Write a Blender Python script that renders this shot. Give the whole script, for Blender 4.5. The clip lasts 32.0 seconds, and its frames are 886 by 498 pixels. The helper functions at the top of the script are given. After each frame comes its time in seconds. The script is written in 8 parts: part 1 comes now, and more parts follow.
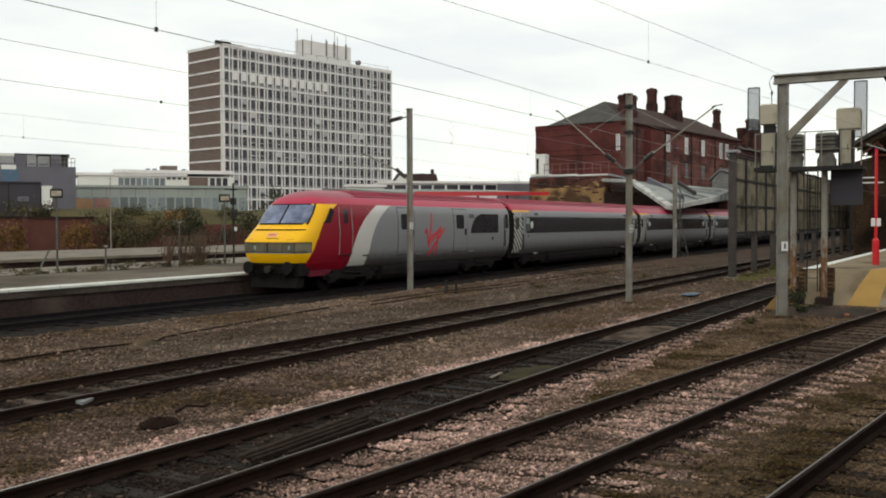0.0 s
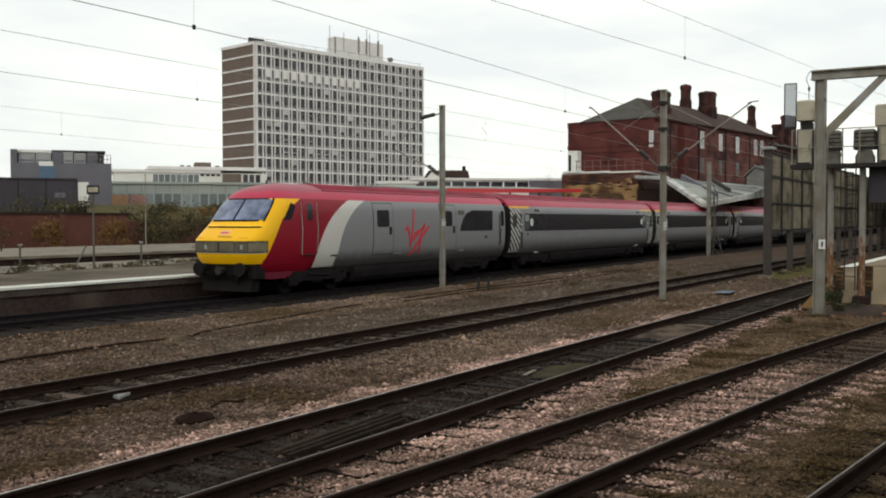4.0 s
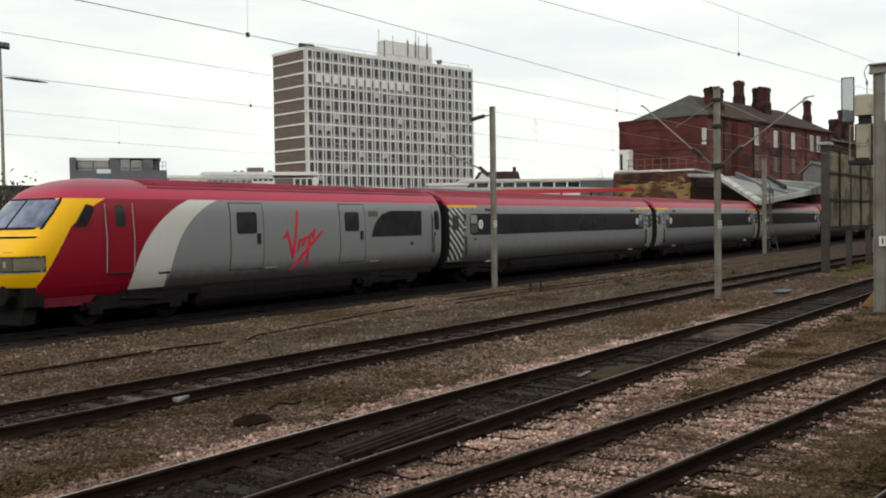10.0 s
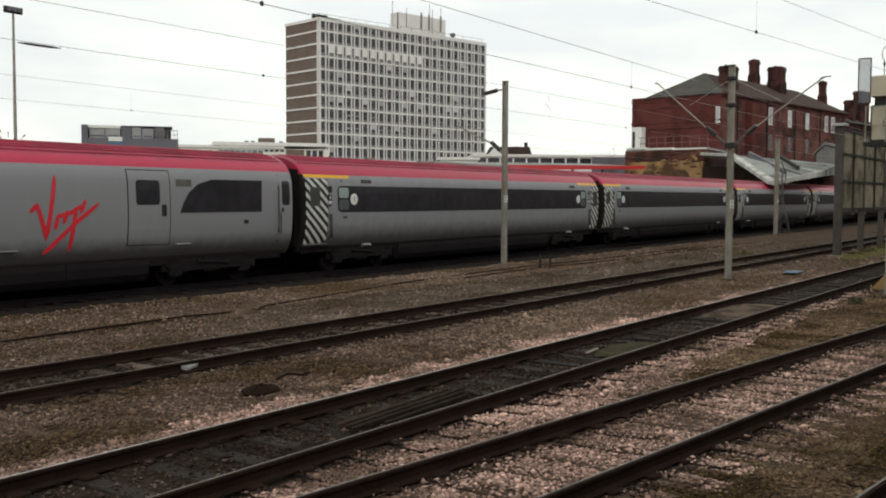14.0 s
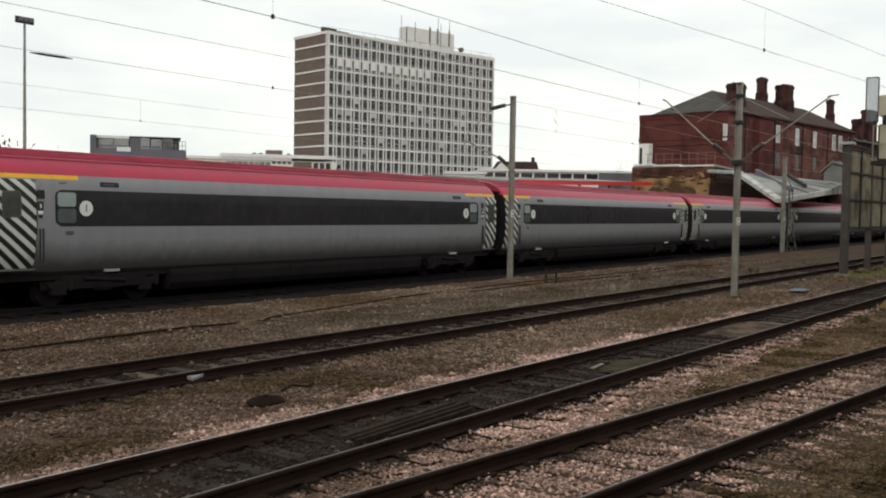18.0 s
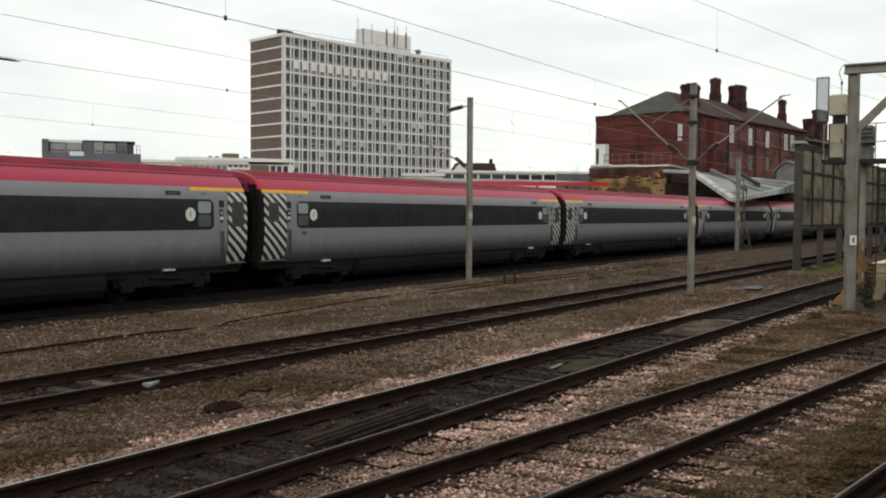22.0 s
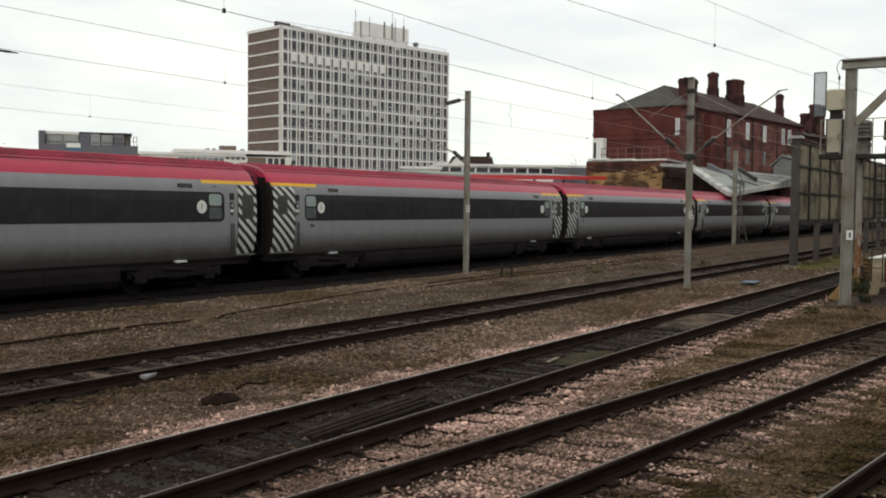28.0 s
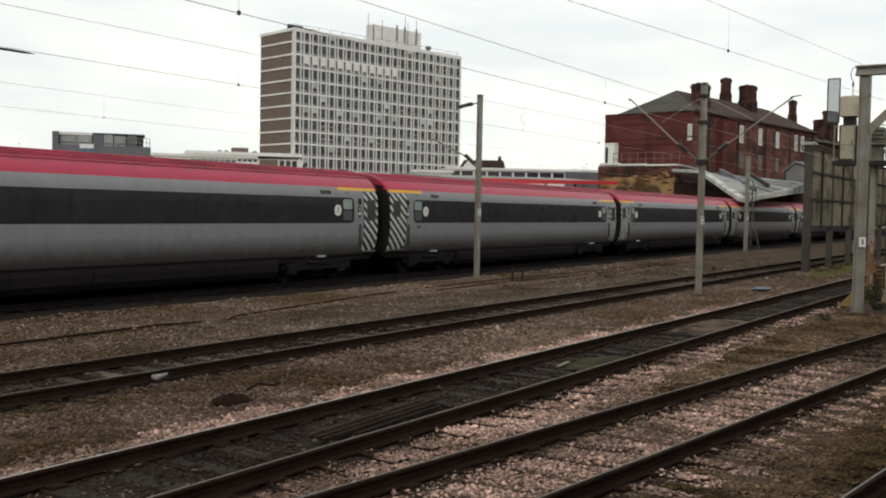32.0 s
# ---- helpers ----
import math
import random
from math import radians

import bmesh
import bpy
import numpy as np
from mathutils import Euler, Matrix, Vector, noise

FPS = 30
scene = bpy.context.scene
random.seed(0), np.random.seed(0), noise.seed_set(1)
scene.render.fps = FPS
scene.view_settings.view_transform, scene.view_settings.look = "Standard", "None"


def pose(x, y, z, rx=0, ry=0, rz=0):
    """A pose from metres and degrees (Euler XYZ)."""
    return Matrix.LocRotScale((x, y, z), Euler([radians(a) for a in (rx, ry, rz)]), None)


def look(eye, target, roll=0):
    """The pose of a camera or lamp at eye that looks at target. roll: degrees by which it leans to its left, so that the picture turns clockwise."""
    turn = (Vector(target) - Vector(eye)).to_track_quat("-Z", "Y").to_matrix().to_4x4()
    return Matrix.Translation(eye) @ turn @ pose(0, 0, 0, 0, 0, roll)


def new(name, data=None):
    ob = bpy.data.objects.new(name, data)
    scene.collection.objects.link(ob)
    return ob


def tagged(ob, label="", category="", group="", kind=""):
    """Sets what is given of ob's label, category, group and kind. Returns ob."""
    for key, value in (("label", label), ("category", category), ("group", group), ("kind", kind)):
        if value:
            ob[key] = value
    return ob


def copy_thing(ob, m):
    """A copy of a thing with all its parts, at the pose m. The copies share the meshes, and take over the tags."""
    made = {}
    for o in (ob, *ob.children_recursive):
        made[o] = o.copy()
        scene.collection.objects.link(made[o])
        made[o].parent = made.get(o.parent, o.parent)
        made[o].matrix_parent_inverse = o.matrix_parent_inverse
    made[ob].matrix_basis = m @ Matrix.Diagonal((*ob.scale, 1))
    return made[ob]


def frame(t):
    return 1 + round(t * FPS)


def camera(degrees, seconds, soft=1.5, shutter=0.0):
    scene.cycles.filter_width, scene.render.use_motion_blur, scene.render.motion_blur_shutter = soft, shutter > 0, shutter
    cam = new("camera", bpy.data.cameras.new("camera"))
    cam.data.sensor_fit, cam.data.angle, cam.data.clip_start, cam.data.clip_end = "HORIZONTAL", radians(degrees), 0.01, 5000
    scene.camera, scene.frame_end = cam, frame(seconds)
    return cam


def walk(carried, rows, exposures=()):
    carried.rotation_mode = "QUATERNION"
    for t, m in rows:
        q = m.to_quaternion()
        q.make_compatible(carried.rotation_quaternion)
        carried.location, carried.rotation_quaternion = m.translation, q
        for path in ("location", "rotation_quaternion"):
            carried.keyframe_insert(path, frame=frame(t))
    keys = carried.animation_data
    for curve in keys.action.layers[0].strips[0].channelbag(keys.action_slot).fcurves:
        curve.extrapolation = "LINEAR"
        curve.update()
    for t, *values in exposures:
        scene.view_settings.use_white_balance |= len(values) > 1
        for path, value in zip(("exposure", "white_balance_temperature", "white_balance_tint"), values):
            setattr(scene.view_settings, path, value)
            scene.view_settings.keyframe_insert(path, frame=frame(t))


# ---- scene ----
cam = camera(48.8, 32.0, soft=1.95)
PATH = [
    (0, pose(0.022, -0.059, 2.489, 88.514, 0.221, -60.315)),
    (0.5, pose(0.024, -0.049, 2.492, 88.465, 0.117, -60.239)),
    (1, pose(0.026, -0.038, 2.495, 88.602, -0.059, -60.128)),
    (1.5, pose(0.027, -0.023, 2.493, 88.222, -0.387, -59.847)),
    (2, pose(0.029, -0.007, 2.491, 88.113, -0.438, -59.174)),
    (2.5, pose(0.031, -0.011, 2.492, 88.048, 0.072, -59.024)),
    (3, pose(0.033, -0.015, 2.493, 88.463, 0.084, -58.831)),
    (3.5, pose(0.023, -0.018, 2.492, 88.374, 0.069, -58.691)),
    (5.5, pose(0.007, -0.013, 2.493, 88.568, 0.263, -57.592)),
    (6, pose(0.011, -0.007, 2.494, 88.514, 0.405, -57.335)),
    (6.5, pose(0.009, -0.008, 2.495, 88.428, 0.695, -57.098)),
    (7, pose(0.007, -0.008, 2.497, 88.689, 0.941, -56.433)),
    (7.5, pose(0.004, -0.008, 2.498, 88.693, 0.937, -55.823)),
    (8, pose(0.002, -0.008, 2.500, 88.565, 0.758, -55.593)),
    (8.5, pose(-0.001, -0.008, 2.499, 88.660, 0.867, -55.519)),
    (9, pose(-0.005, -0.009, 2.498, 88.520, 0.824, -55.602)),
    (9.5, pose(-0.008, -0.009, 2.497, 88.595, 0.857, -55.489)),
    (10, pose(-0.012, -0.010, 2.496, 88.449, 0.856, -55.498)),
    (10.5, pose(-0.013, -0.009, 2.495, 88.354, 0.869, -55.401)),
    (11, pose(-0.014, -0.008, 2.493, 88.106, 0.481, -55.450)),
    (11.5, pose(-0.015, -0.007, 2.492, 88.139, 0.150, -55.237)),
    (12, pose(-0.017, -0.006, 2.490, 87.591, 0.407, -55.151)),
    (12.5, pose(-0.012, -0.000, 2.491, 87.216, 0.551, -55.113)),
    (13, pose(-0.007, 0.006, 2.491, 86.969, 0.727, -55.135)),
    (13.5, pose(-0.003, 0.011, 2.492, 87.128, -0.087, -55.042)),
    (14, pose(0.002, 0.017, 2.493, 86.941, -0.251, -54.899)),
    (14.5, pose(0.000, 0.008, 2.489, 86.879, -0.013, -54.571)),
    (15, pose(-0.001, -0.000, 2.486, 87.533, 0.018, -54.658)),
    (15.5, pose(-0.003, -0.008, 2.482, 88.079, -0.538, -54.219)),
    (17.5, pose(-0.025, -0.001, 2.486, 87.610, -1.973, -54.610)),
    (18, pose(-0.032, 0.004, 2.489, 87.752, -0.935, -54.523)),
    (18.5, pose(-0.023, 0.006, 2.491, 87.642, -0.488, -54.670)),
    (19, pose(-0.014, 0.007, 2.493, 88.088, 0.286, -55.642)),
    (19.5, pose(-0.005, 0.009, 2.495, 88.185, -1.309, -56.021)),
    (20, pose(0.005, 0.010, 2.497, 88.353, -1.133, -56.900)),
    (20.5, pose(0.005, 0.010, 2.494, 87.973, -0.966, -57.606)),
    (21, pose(0.005, 0.010, 2.491, 87.926, -1.261, -57.279)),
    (21.5, pose(0.006, 0.010, 2.488, 88.094, -1.061, -56.684)),
    (22, pose(0.006, 0.009, 2.486, 87.893, -0.377, -56.940)),
    (22.5, pose(0.004, 0.009, 2.487, 87.366, 0.156, -57.445)),
    (23, pose(0.001, 0.008, 2.488, 87.362, 0.292, -57.370)),
    (23.5, pose(-0.002, 0.007, 2.489, 87.725, -0.412, -57.171)),
    (24, pose(-0.004, 0.006, 2.489, 87.571, -0.238, -57.439)),
    (24.5, pose(-0.008, 0.001, 2.488, 87.407, -0.123, -58.372)),
    (26.5, pose(-0.020, -0.010, 2.484, 87.382, -0.729, -57.467)),
    (27, pose(-0.019, -0.006, 2.486, 87.162, -0.147, -57.558)),
    (27.5, pose(-0.018, -0.003, 2.488, 87.447, -0.017, -57.250)),
    (28, pose(-0.017, 0.001, 2.490, 87.497, -0.602, -57.109)),
    (28.5, pose(-0.016, -0.003, 2.488, 87.600, -1.145, -57.259)),
    (29, pose(-0.015, -0.006, 2.485, 87.521, -0.660, -57.327)),
    (29.5, pose(-0.014, -0.010, 2.483, 87.351, -0.219, -56.773)),
    (30, pose(-0.014, -0.013, 2.480, 87.531, -0.092, -56.605)),
    (30.5, pose(-0.019, -0.009, 2.481, 87.618, -0.388, -56.504)),
    (31, pose(-0.024, -0.005, 2.483, 88.008, -1.182, -56.395)),
    (31.5, pose(-0.029, -0.000, 2.484, 87.713, -0.924, -56.295)),
    (32, pose(-0.034, 0.004, 2.485, 87.695, -1.079, -56.465)),
]
walk(cam, PATH)

# ---- world and light: a bright overcast sky, weak broad sun ----
world = bpy.data.worlds.new("overcast")
scene.world = world
world.use_nodes = True
wn, wl = world.node_tree.nodes, world.node_tree.links
wn.clear()
w_out = wn.new("ShaderNodeOutputWorld")
w_bg = wn.new("ShaderNodeBackground")
w_sky = wn.new("ShaderNodeTexSky")
w_sky.sky_type = "NISHITA"
w_sky.sun_disc = False
w_sky.sun_elevation = radians(24)
w_sky.sun_rotation = radians(245)
w_sky.dust_density = 4.0
w_co = wn.new("ShaderNodeTexCoord")
w_map = wn.new("ShaderNodeMapping")
w_map.inputs["Scale"].default_value = (1.6, 1.6, 6.0)
w_noise = wn.new("ShaderNodeTexNoise")
w_noise.inputs["Scale"].default_value = 1.7
w_noise.inputs["Detail"].default_value = 5.0
w_ramp = wn.new("ShaderNodeValToRGB")
w_ramp.color_ramp.elements[0].position = 0.36
w_ramp.color_ramp.elements[0].color = (9.5, 9.9, 9.75, 1)
w_ramp.color_ramp.elements[1].position = 0.56
w_ramp.color_ramp.elements[1].color = (11.75, 12.1, 11.05, 1)
w_mix = wn.new("ShaderNodeMixRGB")
w_mix.inputs["Fac"].default_value = 0.9
wl.new(w_co.outputs["Generated"], w_map.inputs["Vector"])
wl.new(w_map.outputs["Vector"], w_noise.inputs["Vector"])
wl.new(w_noise.outputs["Fac"], w_ramp.inputs["Fac"])
wl.new(w_sky.outputs["Color"], w_mix.inputs["Color1"])
wl.new(w_ramp.outputs["Color"], w_mix.inputs["Color2"])
wl.new(w_mix.outputs["Color"], w_bg.inputs["Color"])
wl.new(w_bg.outputs["Background"], w_out.inputs["Surface"])
w_bg.inputs["Strength"].default_value = 0.1

sun_data = bpy.data.lights.new("sun", "SUN")
sun_data.energy = 0.5
sun_data.angle = radians(18)
sun_data.color = (1.0, 0.95, 0.88)
sun = new("sun", sun_data)
sun.matrix_world = look((0, 0, 60), (60 * math.cos(radians(25)), 60 * math.sin(radians(25)), 60 - 60 * math.tan(radians(24))))
scene.view_settings.exposure = 0.0


# ---- materials ----
def link(m, a, b):
    m.node_tree.links.new(a, b)


def mat(name, dark, light=None, rough=0.7, metal=0.0, scale=3.0, fine=40.0, bump=0.15, island=0.0, spread=0.5, stain=None, stain_scale=0.6, stain_cut=0.62, ior=1.45, spec=0.5, fleck=None):
    """Two-scale noise between two colours, with an optional stain colour and variation from piece to piece."""
    m = bpy.data.materials.new(name)
    m.use_nodes = True
    n = m.node_tree.nodes
    p = n["Principled BSDF"]
    light = light or tuple(c * 1.25 for c in dark)
    co = n.new("ShaderNodeTexCoord")
    a, b = n.new("ShaderNodeTexNoise"), n.new("ShaderNodeTexNoise")
    a.inputs["Scale"].default_value, b.inputs["Scale"].default_value = scale, fine
    a.inputs["Detail"].default_value, b.inputs["Detail"].default_value = 4, 3
    link(m, co.outputs["Object"], a.inputs["Vector"])
    link(m, co.outputs["Object"], b.inputs["Vector"])
    add = n.new("ShaderNodeMath")
    add.operation = "ADD"
    half = n.new("ShaderNodeMath")
    half.operation = "MULTIPLY"
    half.inputs[1].default_value = 0.5
    link(m, a.outputs["Fac"], add.inputs[0])
    link(m, b.outputs["Fac"], add.inputs[1])
    link(m, add.outputs[0], half.inputs[0])
    ramp = n.new("ShaderNodeValToRGB")
    ramp.color_ramp.elements[0].position = 0.5 - spread / 2 * 0.6
    ramp.color_ramp.elements[1].position = 0.5 + spread / 2 * 0.6
    ramp.color_ramp.elements[0].color = (*dark, 1)
    ramp.color_ramp.elements[1].color = (*light, 1)
    link(m, half.outputs[0], ramp.inputs["Fac"])
    col = ramp.outputs["Color"]
    if stain:
        c = n.new("ShaderNodeTexNoise")
        c.inputs["Scale"].default_value = stain_scale
        c.inputs["Detail"].default_value = 6
        link(m, co.outputs["Object"], c.inputs["Vector"])
        r2 = n.new("ShaderNodeValToRGB")
        r2.color_ramp.elements[0].position = stain_cut - 0.12
        r2.color_ramp.elements[1].position = stain_cut + 0.06
        link(m, c.outputs["Fac"], r2.inputs["Fac"])
        mx = n.new("ShaderNodeMixRGB")
        link(m, r2.outputs["Color"], mx.inputs["Fac"])
        link(m, col, mx.inputs["Color1"])
        mx.inputs["Color2"].default_value = (*stain, 1)
        col = mx.outputs["Color"]
    if island:
        geo = n.new("ShaderNodeNewGeometry") if island > 0 else n.new("ShaderNodeObjectInfo")
        src = geo.outputs["Random Per Island"] if island > 0 else geo.outputs["Random"]
        mr = n.new("ShaderNodeMapRange")
        mr.inputs["To Min"].default_value = 1 - abs(island)
        mr.inputs["To Max"].default_value = 1 + abs(island)
        link(m, src, mr.inputs["Value"])
        hs = n.new("ShaderNodeHueSaturation")
        link(m, mr.outputs["Result"], hs.inputs["Value"])
        link(m, col, hs.inputs["Color"])
        col = hs.outputs["Color"]
    if fleck:
        # most pieces dull, a few pale: low + gain * random ** power
        geo = n.new("ShaderNodeNewGeometry")
        pw = n.new("ShaderNodeMath")
        pw.operation = "POWER"
        pw.inputs[1].default_value = fleck[2]
        link(m, geo.outputs["Random Per Island"], pw.inputs[0])
        ma = n.new("ShaderNodeMath")
        ma.operation = "MULTIPLY_ADD"
        ma.inputs[1].default_value, ma.inputs[2].default_value = fleck[1], fleck[0]
        link(m, pw.outputs[0], ma.inputs[0])
        hs = n.new("ShaderNodeHueSaturation")
        link(m, ma.outputs[0], hs.inputs["Value"])
        link(m, col, hs.inputs["Color"])
        col = hs.outputs["Color"]
    link(m, col, p.inputs["Base Color"])
    p.inputs["Roughness"].default_value = rough
    p.inputs["Metallic"].default_value = metal
    p.inputs["IOR"].default_value = ior
    p.inputs["Specular IOR Level"].default_value = spec
    if bump:
        bp = n.new("ShaderNodeBump")
        bp.inputs["Strength"].default_value = bump
        bp.inputs["Distance"].default_value = 0.02
        link(m, b.outputs["Fac"], bp.inputs["Height"])
        link(m, bp.outputs["Normal"], p.inputs["Normal"])
    return m


class Paint:
    """Small helper to write painted shapes as arithmetic on the object's own coordinates."""

    def __init__(self, name, rough=0.42, spec=0.25):
        self.m = bpy.data.materials.new(name)
        self.m.use_nodes = True
        self.n = self.m.node_tree.nodes
        self.p = self.n["Principled BSDF"]
        self.p.inputs["Roughness"].default_value = rough
        self.p.inputs["Specular IOR Level"].default_value = spec
        self.co = self.n.new("ShaderNodeTexCoord")
        sep = self.n.new("ShaderNodeSeparateXYZ")
        link(self.m, self.co.outputs["Object"], sep.inputs[0])
        self.x, self.y, self.z = sep.outputs

    def op(self, kind, *args):
        k = self.n.new("ShaderNodeMath")
        k.operation = kind
        for i, a in enumerate(args):
            if isinstance(a, (int, float)):
                k.inputs[i].default_value = a
            else:
                link(self.m, a, k.inputs[i])
        return k.outputs[0]

    def mix(self, fac, a, b):
        k = self.n.new("ShaderNodeMixRGB")
        if isinstance(fac, (int, float)):
            k.inputs["Fac"].default_value = fac
        else:
            link(self.m, fac, k.inputs["Fac"])
        for s, c in (("Color1", a), ("Color2", b)):
            if isinstance(c, tuple):
                k.inputs[s].default_value = (*c, 1)
            else:
                link(self.m, c, k.inputs[s])
        return k.outputs["Color"]

    def noise(self, scale, detail=4, stretch=(1, 1, 1)):
        mp = self.n.new("ShaderNodeMapping")
        mp.inputs["Scale"].default_value = stretch
        link(self.m, self.co.outputs["Object"], mp.inputs["Vector"])
        k = self.n.new("ShaderNodeTexNoise")
        k.inputs["Scale"].default_value = scale
        k.inputs["Detail"].default_value = detail
        link(self.m, mp.outputs["Vector"], k.inputs["Vector"])
        return k.outputs["Fac"]

    def finish(self, col, dirt=(0.05, 0.045, 0.04), amount=0.35):
        """Road dirt in streaks and fine grain over the paint."""
        streak = self.noise(2.0, 5, (1.5, 1.5, 0.25))
        grain = self.noise(30.0, 3)
        f = self.op("MULTIPLY", self.op("MULTIPLY", streak, grain), amount * 4)
        f = self.op("MINIMUM", self.op("MULTIPLY", f, 0.55), 0.8)
        c = self.mix(f, col, dirt)
        link(self.m, c, self.p.inputs["Base Color"])
        return self.m


RED, YELLOW, GREY, WHITE = (0.255, 0.003, 0.018), (0.92, 0.50, 0.0015), (0.236, 0.238, 0.254), (0.62, 0.605, 0.575)
ROOF_RED = (0.45, 0.015, 0.064)


def van_livery():
    q = Paint("van_livery")
    link(q.m, q.op("MULTIPLY_ADD", q.op("GREATER_THAN", q.z, 3.24), 0.12, 0.25), q.p.inputs["Specular IOR Level"])
    u = q.op("MINIMUM", q.op("MAXIMUM", q.op("DIVIDE", q.op("SUBTRACT", q.z, 0.75), 2.6), 0.0), 1.0)

    def arc(x0, e):
        return q.op("ADD", q.op("MULTIPLY", q.op("SUBTRACT", 1.0, q.op("POWER", q.op("SUBTRACT", 1.0, q.op("POWER", u, e)), 1 / e)), 2.9), x0)

    col = q.mix(q.op("GREATER_THAN", q.x, arc(3.68, 1.9)), RED, WHITE)
    col = q.mix(q.op("GREATER_THAN", q.x, arc(4.98, 2.2)), col, GREY)
    # the yellow end: a slanted edge on each side, bent twice
    edge = q.op("ADD", q.op("MULTIPLY", q.op("SUBTRACT", q.z, 1.08), 0.64), 0.94)
    edge = q.op("ADD", edge, q.op("MULTIPLY", q.op("MAXIMUM", q.op("SUBTRACT", q.z, 2.53), 0.0), 0.54))
    edge = q.op("ADD", edge, q.op("MULTIPLY", q.op("MAXIMUM", q.op("SUBTRACT", q.z, 2.96), 0.0), 1.0))
    yel = q.op("MULTIPLY", q.op("LESS_THAN", q.x, edge), q.op("MULTIPLY", q.op("LESS_THAN", q.z, 3.245), q.op("GREATER_THAN", q.z, 1.09)))
    col = q.mix(yel, col, YELLOW)
    col = q.mix(q.op("MULTIPLY", q.op("LESS_THAN", q.z, 0.86), q.op("GREATER_THAN", q.x, 3.5)), col, (0.03, 0.026, 0.026))
    col = q.mix(q.op("MULTIPLY", q.op("LESS_THAN", q.z, 1.09), q.op("LESS_THAN", q.x, 0.95)), col, (0.008, 0.007, 0.006))
    rough_edge = q.op("ADD", q.z, q.op("MULTIPLY", q.op("SUBTRACT", q.noise(3.0, 5), 0.5), 0.3))
    grime = q.op("MINIMUM", q.op("MAXIMUM", q.op("DIVIDE", q.op("SUBTRACT", 1.44, rough_edge), 0.5), 0.0), 0.84)
    col = q.mix(q.op("MULTIPLY", grime, q.op("GREATER_THAN", q.x, 4.9)), col, (0.050, 0.041, 0.039))
    col = q.mix(q.op("GREATER_THAN", q.x, 18.625), col, (0.012, 0.010, 0.010))
    col = q.mix(q.op("GREATER_THAN", q.z, 3.24), col, ROOF_RED)
    soot = q.op("MINIMUM", q.op("MAXIMUM", q.op("DIVIDE", q.op("SUBTRACT", q.op("ADD", q.z, q.op("MULTIPLY", q.op("SUBTRACT", q.noise(2.0, 6), 0.5), 0.25)), 3.46), 0.12), 0.0), 0.62)
    col = q.mix(soot, col, (0.20, 0.030, 0.055))
    return q.finish(col, amount=0.08)


def coach_livery():
    q = Paint("coach_livery")
    link(q.m, q.op("MULTIPLY_ADD", q.op("GREATER_THAN", q.z, 3.19), 0.12, 0.25), q.p.inputs["Specular IOR Level"])
    end = q.op("MINIMUM", q.x, q.op("SUBTRACT", 23.0, q.x))
    stripe = q.op("MULTIPLY", q.op("LESS_THAN", end, 2.66), q.op("GREATER_THAN", q.z, 3.092))
    col = q.mix(stripe, (0.268, 0.268, 0.291), (0.86, 0.46, 0.015))
    rough_edge = q.op("ADD", q.z, q.op("MULTIPLY", q.op("SUBTRACT", q.noise(3.0, 5), 0.5), 0.35))
    grime = q.op("MINIMUM", q.op("MAXIMUM", q.op("DIVIDE", q.op("SUBTRACT", 1.60, rough_edge), 0.72), 0.0), 0.82)
    col = q.mix(grime, col, (0.050, 0.042, 0.040))
    col = q.mix(q.op("LESS_THAN", q.z, 0.87), col, (0.022, 0.020, 0.020))
    col = q.mix(q.op("LESS_THAN", end, 0.41), col, (0.012, 0.010, 0.010))
    col = q.mix(q.op("GREATER_THAN", q.z, 3.19), col, ROOF_RED)
    soot = q.op("MINIMUM", q.op("MAXIMUM", q.op("DIVIDE", q.op("SUBTRACT", q.op("ADD", q.z, q.op("MULTIPLY", q.op("SUBTRACT", q.noise(2.0, 6), 0.5), 0.25)), 3.46), 0.12), 0.0), 0.62)
    col = q.mix(soot, col, (0.20, 0.030, 0.055))

    return q.finish(col, amount=0.3)


def striped_door():
    q = Paint("striped_door", 0.4)
    lean = q.op("ADD", q.op("MULTIPLY", q.x, 0.82), q.z)
    lean = q.op("ADD", lean, q.op("MULTIPLY", q.noise(1.4, 2), 0.05))
    f = q.op("FRACT", q.op("MULTIPLY", lean, 3.35))
    col = q.mix(q.op("GREATER_THAN", f, 0.52), (0.015, 0.015, 0.017), (0.66, 0.66, 0.64))
    return q.finish(col, amount=0.3)


def rusty_post():
    q = Paint("rusty_post", 0.8, 0.2)
    col = q.mix(q.noise(3.0, 5), (0.20, 0.185, 0.16), (0.38, 0.36, 0.32))
    streak = q.noise(4.5, 6, (2.5, 2.5, 0.7))
    rise = q.op("MINIMUM", q.op("MAXIMUM", q.op("DIVIDE", q.op("SUBTRACT", 2.7, q.z), 2.4), 0.0), 0.7)
    f = q.op("MINIMUM", q.op("MAXIMUM", q.op("MULTIPLY", q.op("SUBTRACT", q.op("ADD", streak, q.op("MULTIPLY", rise, 0.45)), 0.66), 7.0), 0.0), 1.0)
    return q.finish(q.mix(f, col, q.mix(q.noise(9.0, 4), (0.26, 0.15, 0.065), (0.15, 0.045, 0.022))), amount=0.25)


